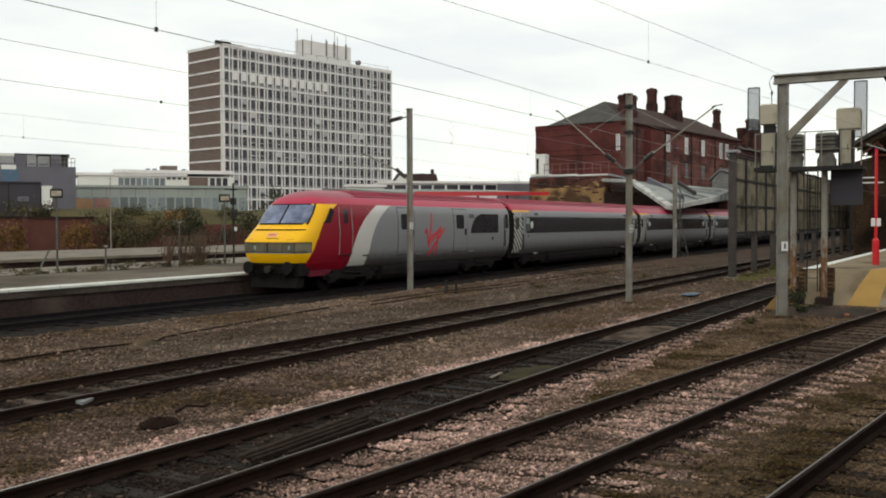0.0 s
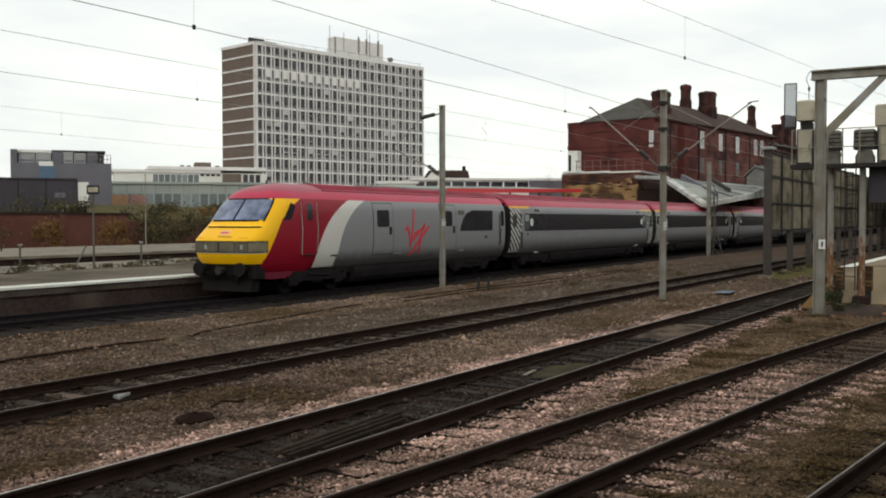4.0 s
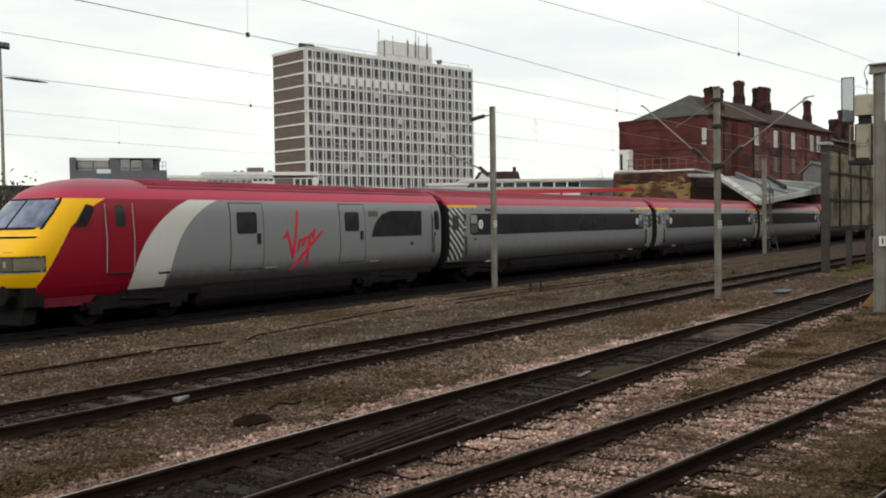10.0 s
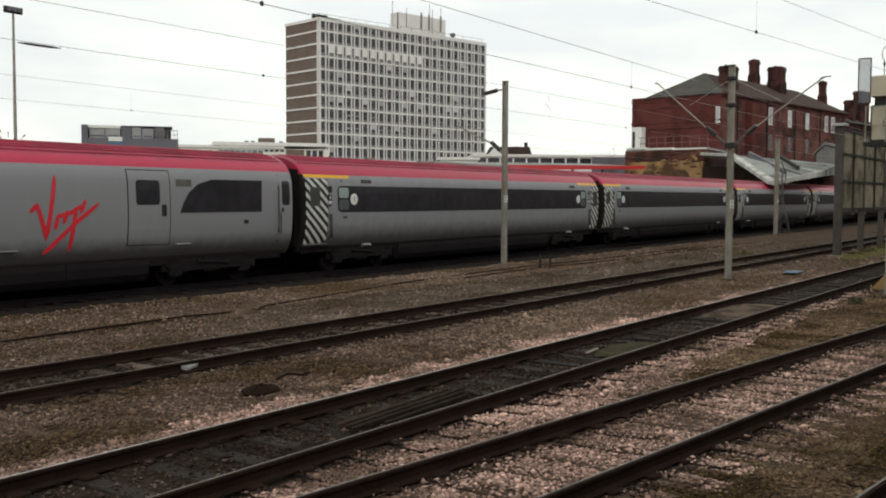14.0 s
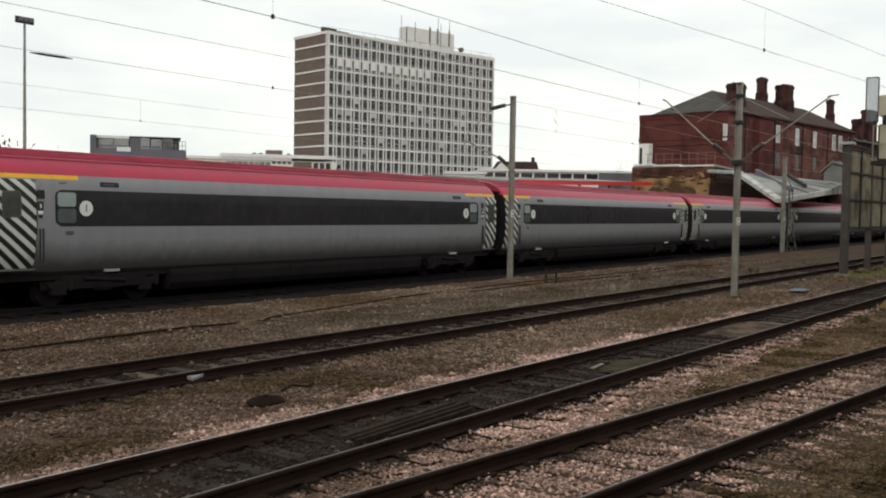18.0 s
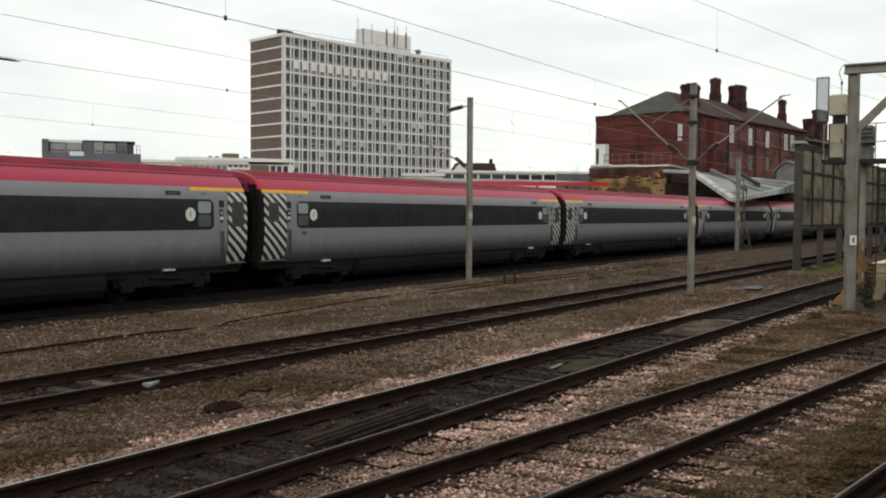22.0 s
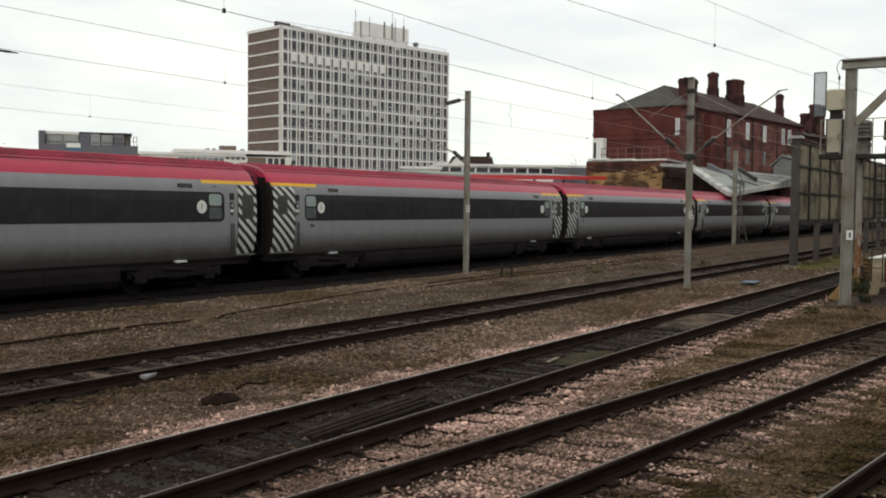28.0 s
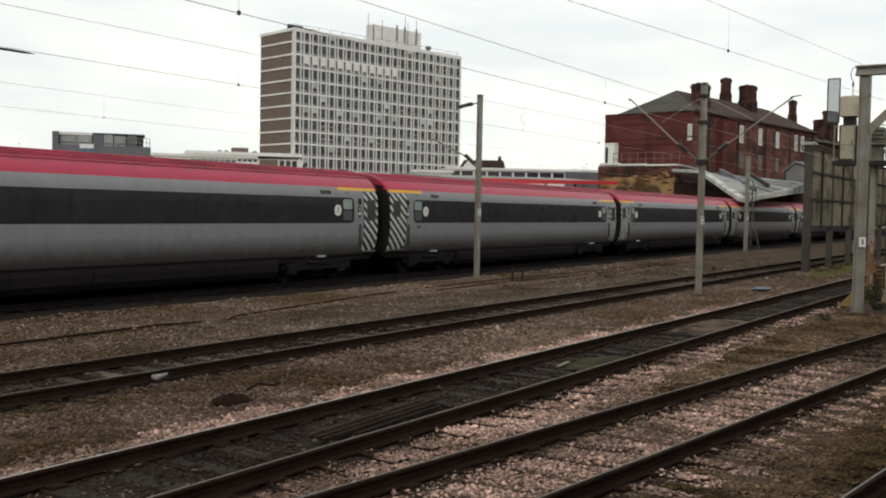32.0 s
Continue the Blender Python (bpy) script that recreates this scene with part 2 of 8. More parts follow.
M = {}
M["van"] = van_livery()
M["coach"] = coach_livery()
M["stripes"] = striped_door()
M["red_paint"] = mat("red_paint", RED, rough=0.32, bump=0.02)
M["roof_red"] = mat("roof_red", (0.30, 0.018, 0.050), (0.42, 0.035, 0.080), rough=0.45, bump=0.05, stain=(0.20, 0.022, 0.035), stain_scale=0.8, spec=0.6)
M["yellow_paint"] = mat("yellow_paint", YELLOW, rough=0.4, bump=0.0)
M["badge_pink"] = mat("faded_badge", (0.72, 0.33, 0.16), (0.78, 0.42, 0.24), rough=0.5, bump=0.0)
M["badge_grey"] = mat("seam_shadow", (0.36, 0.20, 0.02), rough=0.7, bump=0.0)
M["logo_red"] = mat("logo_red", (0.55, 0.02, 0.035), rough=0.35, bump=0.0)
M["black"] = mat("black_underframe", (0.012, 0.0102, 0.0112), (0.021, 0.018, 0.019), rough=0.92, spec=0.04)
M["rubber"] = mat("black_rubber", (0.011, 0.0105, 0.0105), (0.018, 0.017, 0.017), rough=0.8, spec=0.04)
M["tint"] = mat("tinted_glass", (0.024, 0.0225, 0.027), (0.038, 0.035, 0.041), rough=0.2, bump=0.0, scale=0.9, fine=3, spec=0.25)
# pale blue sky reflections are mixed into the windscreen's own colour
M["screen"] = mat("cab_glass_reflection", (0.06, 0.08, 0.145), (0.24, 0.275, 0.41), rough=0.05, bump=0.0, scale=1.1, fine=2.5, spread=0.45)
M["band"] = mat("window_band", (0.025, 0.0232, 0.0272), (0.036, 0.0335, 0.038), rough=0.22, bump=0.0, spec=0.2)
M["lamp_glass"] = mat("lamp_glass", (0.16, 0.142, 0.105), (0.26, 0.235, 0.18), rough=0.12, bump=0.0)
M["white"] = mat("white_paint", (0.66, 0.66, 0.64), (0.74, 0.74, 0.72), rough=0.5, bump=0.03)
M["dim_glass"] = mat("dim_glass", (0.075, 0.086, 0.086), (0.115, 0.13, 0.13), rough=0.2, bump=0.0)
M["frost"] = mat("frosted_glass", (0.24, 0.29, 0.28), (0.32, 0.37, 0.36), rough=0.25, bump=0.0)
M["rail_head"] = mat("rail_head", (0.27, 0.256, 0.242), (0.54, 0.524, 0.504), rough=0.32, metal=0.65, scale=0.6, bump=0.02)
M["rail_rust"] = mat("rail_rust", (0.0150, 0.0088, 0.0070), (0.0275, 0.0165, 0.0125), rough=0.95, bump=0.3, spec=0.05)
M["wood"] = mat("sleeper_wood", (0.015, 0.010, 0.008), (0.043, 0.031, 0.0245), rough=0.9, scale=4, bump=0.4, island=-0.6, spec=0.06)
M["concrete_sleeper"] = mat("sleeper_old", (0.042, 0.028, 0.020), (0.098, 0.069, 0.050), rough=0.9, scale=4, bump=0.4, island=-0.4, spec=0.08)
M["ballast_brown"] = mat("ballast_brown", (0.1246, 0.08755, 0.06405), (0.3214, 0.2307, 0.1776), rough=0.9, scale=0.7, fine=20, bump=0.4, stain=(0.128, 0.083, 0.045), stain_scale=0.35, stain_cut=0.58, spec=0.1, fleck=(0.68, 1.0, 3.5))
M["ballast_grey"] = mat("ballast_grey", (0.09179, 0.06889, 0.05432), (0.2558, 0.1933, 0.1521), rough=0.9, scale=0.7, fine=20, bump=0.4, stain=(0.088, 0.062, 0.038), stain_scale=0.4, stain_cut=0.60, spec=0.1, fleck=(0.60, 1.2, 3.4))
M["ballast_pink"] = mat("ballast_pink", (0.2735, 0.1728, 0.141), (0.636, 0.424, 0.353), rough=0.85, scale=0.9, fine=20, bump=0.4, stain=(0.165, 0.106, 0.080), stain_scale=0.5, stain_cut=0.60, spec=0.15, fleck=(0.55, 1.2, 2.4))
# for oil-stained stones, and where shade is put into the ballast colour
M["ballast_oil_shade"] = mat("ballast_oil_shade", (0.01888, 0.01196, 0.009946), (0.04633, 0.03053, 0.02486), rough=0.85, scale=0.9, fine=20, bump=0.4, stain=(0.080, 0.056, 0.046), stain_scale=0.6, stain_cut=0.58, spec=0.1, fleck=(0.62, 2.4, 7.0))
M["ballast_moss"] = mat("ballast_moss", (0.1003, 0.06534, 0.04066), (0.2302, 0.1557, 0.101), rough=0.95, scale=0.9, fine=20, bump=0.4, stain=(0.062, 0.040, 0.017), stain_scale=0.8, stain_cut=0.58, spec=0.08, fleck=(0.70, 1.0, 3.2))
M["steel"] = mat("galvanised_steel", (0.205, 0.198, 0.178), (0.305, 0.294, 0.265), rough=0.65, metal=0.1, scale=2, bump=0.05, stain=(0.19, 0.165, 0.125), stain_scale=1.2, stain_cut=0.56)
M["rusty"] = rusty_post()
M["dark_steel"] = mat("dark_steel", (0.018, 0.017, 0.016), (0.036, 0.034, 0.031), rough=0.75, bump=0.1, spec=0.25)
M["wire"] = mat("overhead_wire", (0.20, 0.19, 0.19), (0.27, 0.26, 0.26), rough=0.6, bump=0.0)
M["insulator"] = mat("insulator", (0.022, 0.017, 0.016), (0.04, 0.03, 0.028), rough=0.25, bump=0.0)
M["concrete"] = mat("weathered_concrete", (0.1276, 0.1049, 0.08096), (0.22, 0.1849, 0.1452), rough=0.9, scale=0.8, bump=0.3, stain=(0.10, 0.082, 0.06), stain_scale=0.5)
M["asphalt"] = mat("platform_asphalt", (0.080, 0.064, 0.049), (0.165, 0.134, 0.106), rough=0.95, scale=0.6, fine=14, bump=0.4, stain=(0.066, 0.053, 0.037), stain_scale=0.35, stain_cut=0.58, spec=0.15)
M["coping"] = mat("coping_white", (0.560, 0.554, 0.513), (0.720, 0.713, 0.665), rough=0.75, scale=1.2, bump=0.1)
M["edge_yellow"] = mat("edge_yellow", (0.294, 0.168, 0.035), (0.385, 0.228, 0.060), rough=0.8, scale=1.2, bump=0.1)
M["dark_brick"] = mat("sooty_brick", (0.026, 0.0165, 0.0145), (0.050, 0.033, 0.028), rough=0.95, scale=1.0, bump=0.3, spec=0.1)
M["red_brick"] = mat("red_brick", (0.078, 0.023, 0.021), (0.125, 0.040, 0.035), rough=0.9, scale=0.5, fine=12, bump=0.2, stain=(0.042, 0.016, 0.015), stain_scale=0.3, spec=0.15)
M["wall_brick"] = mat("wall_brick", (0.085, 0.037, 0.030), (0.145, 0.062, 0.048), rough=0.95, scale=0.5, fine=12, bump=0.2, spec=0.1)
M["dark_tile"] = mat("dark_tile", (0.040, 0.026, 0.024), (0.072, 0.046, 0.041), rough=0.85, scale=0.8, fine=8, bump=0.2, spec=0.12)
M["slate"] = mat("roof_slate", (0.046, 0.043, 0.038), (0.080, 0.075, 0.066), rough=0.8, scale=0.6, fine=8, bump=0.2, spec=0.2)
M["tower_white"] = mat("tower_white", (0.63, 0.612, 0.605), (0.80, 0.785, 0.775), rough=0.7, scale=0.2, fine=3, bump=0.0)
M["tower_brown"] = mat("tower_brown", (0.115, 0.085, 0.070), (0.16, 0.12, 0.10), rough=0.8, scale=0.3, fine=6, bump=0.05)
M["tower_glass"] = mat("tower_glass", (0.020, 0.019, 0.025), (0.045, 0.043, 0.054), rough=0.2, scale=0.12, fine=1.0, bump=0.0, island=-0.5)
M["blind"] = mat("window_blind", (0.33, 0.335, 0.35), (0.45, 0.455, 0.47), rough=0.7, bump=0.0, island=-0.3)
M["grey_clad"] = mat("grey_cladding", (0.105, 0.101, 0.119), (0.155, 0.150, 0.174), rough=0.7, scale=0.3, bump=0.05, spec=0.2)
M["dark_clad"] = mat("dark_cladding", (0.024, 0.021, 0.029), (0.044, 0.039, 0.051), rough=0.6, scale=0.3, bump=0.05)
M["pale_green"] = mat("pale_green_panel", (0.245, 0.275, 0.255), (0.33, 0.36, 0.335), rough=0.6, scale=0.3, bump=0.0)
M["cream"] = mat("cream_render", (0.62, 0.62, 0.58), (0.74, 0.74, 0.70), rough=0.8, scale=0.3, bump=0.0)
M["blue_panel"] = mat("blue_panel", (0.060, 0.110, 0.175), (0.085, 0.145, 0.22), rough=0.6, bump=0.0)
M["canopy_white"] = mat("canopy_white", (0.205, 0.214, 0.202), (0.335, 0.345, 0.326), rough=0.8, scale=0.4, bump=0.0, stain=(0.085, 0.085, 0.08), stain_scale=0.25, stain_cut=0.55, spec=0.15)
M["sandstone"] = mat("sandstone", (0.29, 0.175, 0.078), (0.44, 0.285, 0.140), rough=0.9, scale=0.8, fine=6, bump=0.2, stain=(0.10, 0.058, 0.034), stain_scale=0.6, stain_cut=0.56, spec=0.1)
M["signal_red"] = mat("signal_red", (0.60, 0.012, 0.02), (0.68, 0.02, 0.03), rough=0.4, bump=0.0)
M["hoarding"] = mat("hoarding_panel", (0.115, 0.09918, 0.07182), (0.2357, 0.2075, 0.155), rough=0.9, scale=1.3, fine=8, bump=0.1, island=-0.35, stain=(0.06, 0.05, 0.036), stain_scale=0.9, spec=0.1)
M["cabinet"] = mat("cabinet_beige", (0.33, 0.295, 0.22), (0.43, 0.39, 0.30), rough=0.7, scale=1.5, bump=0.02, stain=(0.20, 0.17, 0.125), stain_scale=1.2, stain_cut=0.66)
M["leaf_green"] = mat("leaf_green", (0.05, 0.046, 0.0225), (0.105, 0.088, 0.045), rough=0.85, scale=1, bump=0.0, island=0.5, spec=0.15)
M["leaf_dark"] = mat("leaf_dark", (0.030, 0.034, 0.019), (0.062, 0.064, 0.034), rough=0.85, scale=1, bump=0.0, island=0.5, spec=0.15)
M["leaf_orange"] = mat("leaf_orange", (0.105, 0.055, 0.016), (0.205, 0.105, 0.026), rough=0.8, scale=1, bump=0.0, island=0.5)
M["twig"] = mat("twig", (0.05, 0.035, 0.024), (0.10, 0.07, 0.045), rough=0.9, bump=0.0)
M["mesh_panel"] = mat("fine_wire_mesh", (0.16, 0.19, 0.22), (0.24, 0.27, 0.30), rough=0.6, bump=0.0)
M["mesh_panel"].node_tree.nodes["Principled BSDF"].inputs["Alpha"].default_value = 0.42
M["relay_grey"] = mat("relay_grey", (0.12, 0.115, 0.10), (0.21, 0.20, 0.175), rough=0.7, scale=2, bump=0.05, stain=(0.075, 0.06, 0.045), stain_scale=2.0, stain_cut=0.55)
M["box_rust"] = mat("rusty_box", (0.12, 0.075, 0.03), (0.24, 0.155, 0.07), rough=0.85, scale=3, bump=0.2, stain=(0.06, 0.03, 0.016), stain_scale=2.5, stain_cut=0.54, spec=0.1)
M["hoarding_post"] = mat("weathered_post", (0.0425, 0.0366, 0.03416), (0.0825, 0.07198, 0.06588), rough=0.85, scale=1.5, bump=0.1, spec=0.15)
M["graffiti_orange"] = mat("faded_orange_paint", (0.30, 0.165, 0.085), (0.40, 0.24, 0.14), rough=0.8, scale=1.2, bump=0.0)
M["graffiti_red"] = mat("faded_red_paint", (0.26, 0.125, 0.105), (0.33, 0.19, 0.165), rough=0.8, scale=1.2, bump=0.0)
M["deck"] = mat("platform_deck", (0.175, 0.136, 0.090), (0.265, 0.212, 0.145), rough=0.95, scale=0.9, bump=0.2, stain=(0.105, 0.078, 0.048), stain_scale=0.6, stain_cut=0.60, spec=0.1)
M["mossy_fill"] = mat("mossy_fill", (0.072, 0.050, 0.032), (0.150, 0.106, 0.070), rough=0.95, scale=2.0, fine=25, bump=0.8, stain=(0.050, 0.036, 0.022), stain_scale=1.2, stain_cut=0.55, spec=0.08)
M["grass_bank"] = mat("grass_bank", (0.05, 0.045, 0.0182), (0.11, 0.09, 0.039), rough=0.95, scale=0.4, fine=5, bump=0.5, stain=(0.07, 0.05, 0.02), stain_scale=0.2, spec=0.1)
M["rail_dull"] = mat("rail_head_rusty", (0.016, 0.012, 0.010), (0.03, 0.023, 0.019), rough=0.8, bump=0.05, spec=0.1)
M["lamp_dark"] = mat("lamp_dark_glass", (0.10, 0.088, 0.064), (0.17, 0.15, 0.112), rough=0.12, bump=0.0)
M["front_brick"] = mat("front_brick", (0.098, 0.041, 0.038), (0.172, 0.073, 0.065), rough=0.95, scale=0.6, fine=10, bump=0.2, stain=(0.045, 0.026, 0.024), stain_scale=0.5, stain_cut=0.58, spec=0.1)
M["sooty"] = mat("sooty_red_brick", (0.0506, 0.02267, 0.02061), (0.0931, 0.03916, 0.03503), rough=0.95, scale=0.6, fine=10, bump=0.2, stain=(0.024, 0.015, 0.014), stain_scale=0.8, stain_cut=0.55, spec=0.1)
M["blue_sheet"] = mat("blue_sheet", (0.065, 0.095, 0.14), (0.11, 0.15, 0.20), rough=0.6, bump=0.0, spec=0.2)
M["leaf_bramble"] = mat("leaf_bramble", (0.042, 0.035, 0.024), (0.100, 0.083, 0.056), rough=0.9, scale=0.8, bump=0.0, island=0.6, spec=0.1)
M["brown_stone"] = mat("brown_stone", (0.039, 0.025, 0.01625), (0.1105, 0.06875, 0.0425), rough=0.95, scale=0.5, fine=5, bump=0.3, stain=(0.02, 0.015, 0.012), stain_scale=0.3, spec=0.1)
M["work_glass"] = mat("workshop_glass", (0.12, 0.145, 0.155), (0.20, 0.23, 0.24), rough=0.3, bump=0.0, island=-0.35)
M["plant_pale"] = mat("plant_pale", (0.20, 0.20, 0.205), (0.34, 0.34, 0.345), rough=0.6, scale=0.6, bump=0.0)
M["rail_mid"] = mat("rail_head_dull", (0.075, 0.062, 0.054), (0.175, 0.152, 0.136), rough=0.48, metal=0.35, scale=0.6, bump=0.02)
M["spandrel"] = mat("spandrel_panel", (0.12, 0.116, 0.126), (0.20, 0.194, 0.207), rough=0.6, scale=0.25, fine=2, bump=0.0)
M["old_brick"] = mat("old_brick", (0.085, 0.036, 0.027), (0.17, 0.078, 0.056), rough=0.95, scale=0.7, fine=9, bump=0.3, stain=(0.045, 0.026, 0.02), stain_scale=0.5, stain_cut=0.55, spec=0.1)
M["skirt"] = mat("dirty_skirt", (0.012, 0.0102, 0.0112), (0.0195, 0.0165, 0.0175), rough=0.92, scale=1.0, bump=0.05, spec=0.05)
M["ballast_dim"] = mat("ballast_dim", (0.07229, 0.04882, 0.03803), (0.2071, 0.1402, 0.1095), rough=0.9, scale=0.7, fine=20, bump=0.4, stain=(0.075, 0.048, 0.026), stain_scale=0.5, stain_cut=0.56, spec=0.1, fleck=(0.60, 1.45, 3.4))
M["bogie_grey"] = mat("bogie_frame", (0.012, 0.0105, 0.0112), (0.021, 0.0185, 0.019), rough=0.92, bump=0.1, spec=0.05)
M["door_glass"] = mat("door_glass", (0.055, 0.056, 0.053), (0.085, 0.086, 0.08), rough=0.15, bump=0.0, spec=0.25)
M["hood"] = mat("corridor_hood", (0.095, 0.011, 0.022), (0.17, 0.020, 0.038), rough=0.8, bump=0.1, spec=0.1)
M["sleeper_wet"] = mat("sleeper_wet", (0.0105, 0.00756, 0.00612), (0.0345, 0.02664, 0.0216), rough=0.75, scale=6, bump=0.4, island=-0.55, spec=0.12)
M["sleeper_mid"] = mat("sleeper_mid", (0.034, 0.025, 0.020), (0.120, 0.092, 0.074), rough=0.9, scale=6, bump=0.4, island=-0.5, spec=0.08)
M["ramp_tan"] = mat("ramp_tan", (0.20, 0.125, 0.050), (0.32, 0.21, 0.095), rough=0.9, scale=1.2, bump=0.2, stain=(0.11, 0.07, 0.035), stain_scale=0.9, spec=0.1)
M["verge"] = mat("verge_grass", (0.0495, 0.04576, 0.014), (0.1125, 0.09856, 0.034), rough=0.95, scale=1.5, fine=14, bump=0.6, stain=(0.07, 0.05, 0.022), stain_scale=0.8, spec=0.08)
M["platform_wall"] = mat("platform_wall", (0.0306, 0.0204, 0.0189), (0.0648, 0.0442, 0.0405), rough=0.95, scale=0.5, fine=9, bump=0.4, stain=(0.095, 0.072, 0.06), stain_scale=0.5, stain_cut=0.66, spec=0.1)
M["edge_course"] = mat("edge_course", (0.066, 0.053, 0.045), (0.125, 0.103, 0.088), rough=0.95, scale=0.5, fine=9, bump=0.3, stain=(0.05, 0.038, 0.032), stain_scale=0.5, stain_cut=0.58, spec=0.1)
M["post_grey"] = mat("post_grey", (0.075, 0.071, 0.066), (0.13, 0.122, 0.112), rough=0.8, scale=2, bump=0.05, spec=0.2)
M["slate_pale"] = mat("pale_slate", (0.12, 0.118, 0.115), (0.19, 0.187, 0.182), rough=0.8, scale=0.8, fine=8, bump=0.1, spec=0.2)
M["fascia"] = mat("worn_fascia", (0.36, 0.355, 0.34), (0.54, 0.535, 0.515), rough=0.7, scale=1.2, fine=8, bump=0.05, stain=(0.26, 0.25, 0.23), stain_scale=0.9, stain_cut=0.58)
M["infill"] = mat("track_infill", (0.07225, 0.0493, 0.03655), (0.1573, 0.1122, 0.085), rough=0.95, scale=2.5, fine=30, bump=0.8, stain=(0.04, 0.029, 0.022), stain_scale=1.6, stain_cut=0.54, spec=0.08)
M["moss"] = mat("dull_moss", (0.032, 0.028, 0.014), (0.064, 0.056, 0.028), rough=0.95, scale=4.0, fine=30, bump=0.8, stain=(0.03, 0.024, 0.017), stain_scale=2.5, stain_cut=0.54, spec=0.08)
M["ramp_orange"] = mat("faded_orange", (0.30, 0.10, 0.04), (0.40, 0.16, 0.07), rough=0.8, bump=0.1)
M["rail_faded"] = mat("faded_railing", (0.135, 0.075, 0.068), (0.20, 0.125, 0.115), rough=0.8, bump=0.0, spec=0.15)
M["twig_dry"] = mat("twig_dry", (0.085, 0.058, 0.040), (0.155, 0.108, 0.076), rough=0.9, bump=0.0, island=0.4, spec=0.1)
M["grass_dry"] = mat("grass_dry", (0.075, 0.060, 0.032), (0.155, 0.125, 0.075), rough=0.9, bump=0.0, island=0.5, spec=0.1)


# ---- building helpers ----
class Geo:
    """Collects boxes, prisms, tubes and sheets of one part."""

    def __init__(self):
        self.v, self.f = [], []

    def add(self, verts, faces):
        k = len(self.v)
        self.v += [tuple(p) for p in verts]
        self.f += [tuple(i + k for i in q) for q in faces]
        return self

    def box(self, x0, x1, y0, y1, z0, z1, m=None):
        c = [(x, y, z) for z in (z0, z1) for x, y in ((x0, y0), (x1, y0), (x1, y1), (x0, y1))]
        if m is not None:
            c = [m @ Vector(p) for p in c]
        return self.add(c, [(3, 2, 1, 0), (4, 5, 6, 7), (0, 1, 5, 4), (1, 2, 6, 5), (2, 3, 7, 6), (3, 0, 4, 7)])

    def bevel_box(self, x0, x1, y0, y1, z0, z1, b, m=None):
        """A box with its upright and top edges cut back by b."""
        rings = []
        for z, k in ((z0, 0), (z1 - b, 0), (z1, b)):
            x2, x3, y2, y3 = x0 + k, x1 - k, y0 + k, y1 - k
            rings.append([(x2 + b, y2, z), (x3 - b, y2, z), (x3, y2 + b, z), (x3, y3 - b, z), (x3 - b, y3, z), (x2 + b, y3, z), (x2, y3 - b, z), (x2, y2 + b, z)])
        v = [p for r in rings for p in r]
        if m is not None:
            v = [m @ Vector(p) for p in v]
        f = [(i + 8 * r, (i + 1) % 8 + 8 * r, (i + 1) % 8 + 8 * r + 8, i + 8 * r + 8) for r in (0, 1) for i in range(8)]
        return self.add(v, f + [tuple(range(7, -1, -1)), tuple(range(16, 24))])

    def prism(self, poly, axis, a, b, m=None):
        """A polygon of (u, w) pushed from a to b along an axis: x uses (y, z), y uses (x, z), z uses (x, y)."""
        def put(u, w, s):
            return {"x": (s, u, w), "y": (u, s, w), "z": (u, w, s)}[axis]
        n = len(poly)
        v = [put(u, w, s) for s in (a, b) for u, w in poly]
        if m is not None:
            v = [m @ Vector(p) for p in v]
        return self.add(v, [tuple(range(n)), tuple(range(2 * n - 1, n - 1, -1))] + [((i + 1) % n, i, i + n, (i + 1) % n + n) for i in range(n)])

    def tube(self, points, r, n=8, caps=True):
        """A round tube through points; r one radius or one for each point."""
        pts = [Vector(p) for p in points]
        rs = r if isinstance(r, (list, tuple)) else [r] * len(pts)
        v = []
        for i, p in enumerate(pts):
            d = (pts[min(i + 1, len(pts) - 1)] - pts[max(i - 1, 0)]).normalized()
            a = d.orthogonal().normalized() if abs(d.z) > 0.95 else d.cross(Vector((0, 0, 1))).normalized()
            b = d.cross(a)
            v += [p + rs[i] * (math.cos(2 * math.pi * k / n) * a + math.sin(2 * math.pi * k / n) * b) for k in range(n)]
        f = [(i * n + k, i * n + (k + 1) % n, (i + 1) * n + (k + 1) % n, (i + 1) * n + k) for i in range(len(pts) - 1) for k in range(n)]
        if caps:
            f += [tuple(range(n - 1, -1, -1)), tuple(range((len(pts) - 1) * n, len(pts) * n))]
        return self.add(v, f)

    def grid(self, rows, close=False):
        """A skin over rows of points."""
        n = len(rows[0])
        v = [p for r in rows for p in r]
        f = [(i * n + k, i * n + (k + 1) % n, (i + 1) * n + (k + 1) % n, (i + 1) * n + k) for i in range(len(rows) - 1) for k in range(n if close else n - 1)]
        return self.add(v, f)

    def mesh(self, name, smooth=False):
        me = bpy.data.meshes.new(name)
        me.from_pydata(self.v, [], self.f)
        bm = bmesh.new()
        bm.from_mesh(me)
        bmesh.ops.recalc_face_normals(bm, faces=bm.faces)
        bm.to_mesh(me)
        bm.free()
        if smooth:
            me.polygons.foreach_set("use_smooth", [True] * len(me.polygons))
            me.set_sharp_from_angle(angle=radians(38))
        return me


def part(name, geo, material, parent, label="", smooth=False, at=None):
    data = geo.mesh(name, smooth) if isinstance(geo, Geo) else geo
    if not data.materials:
        data.materials.append(material)
    ob = new(name, data)
    ob.parent = parent
    if at is not None:
        ob.matrix_basis = at
    if label:
        ob["label"] = label
    return ob


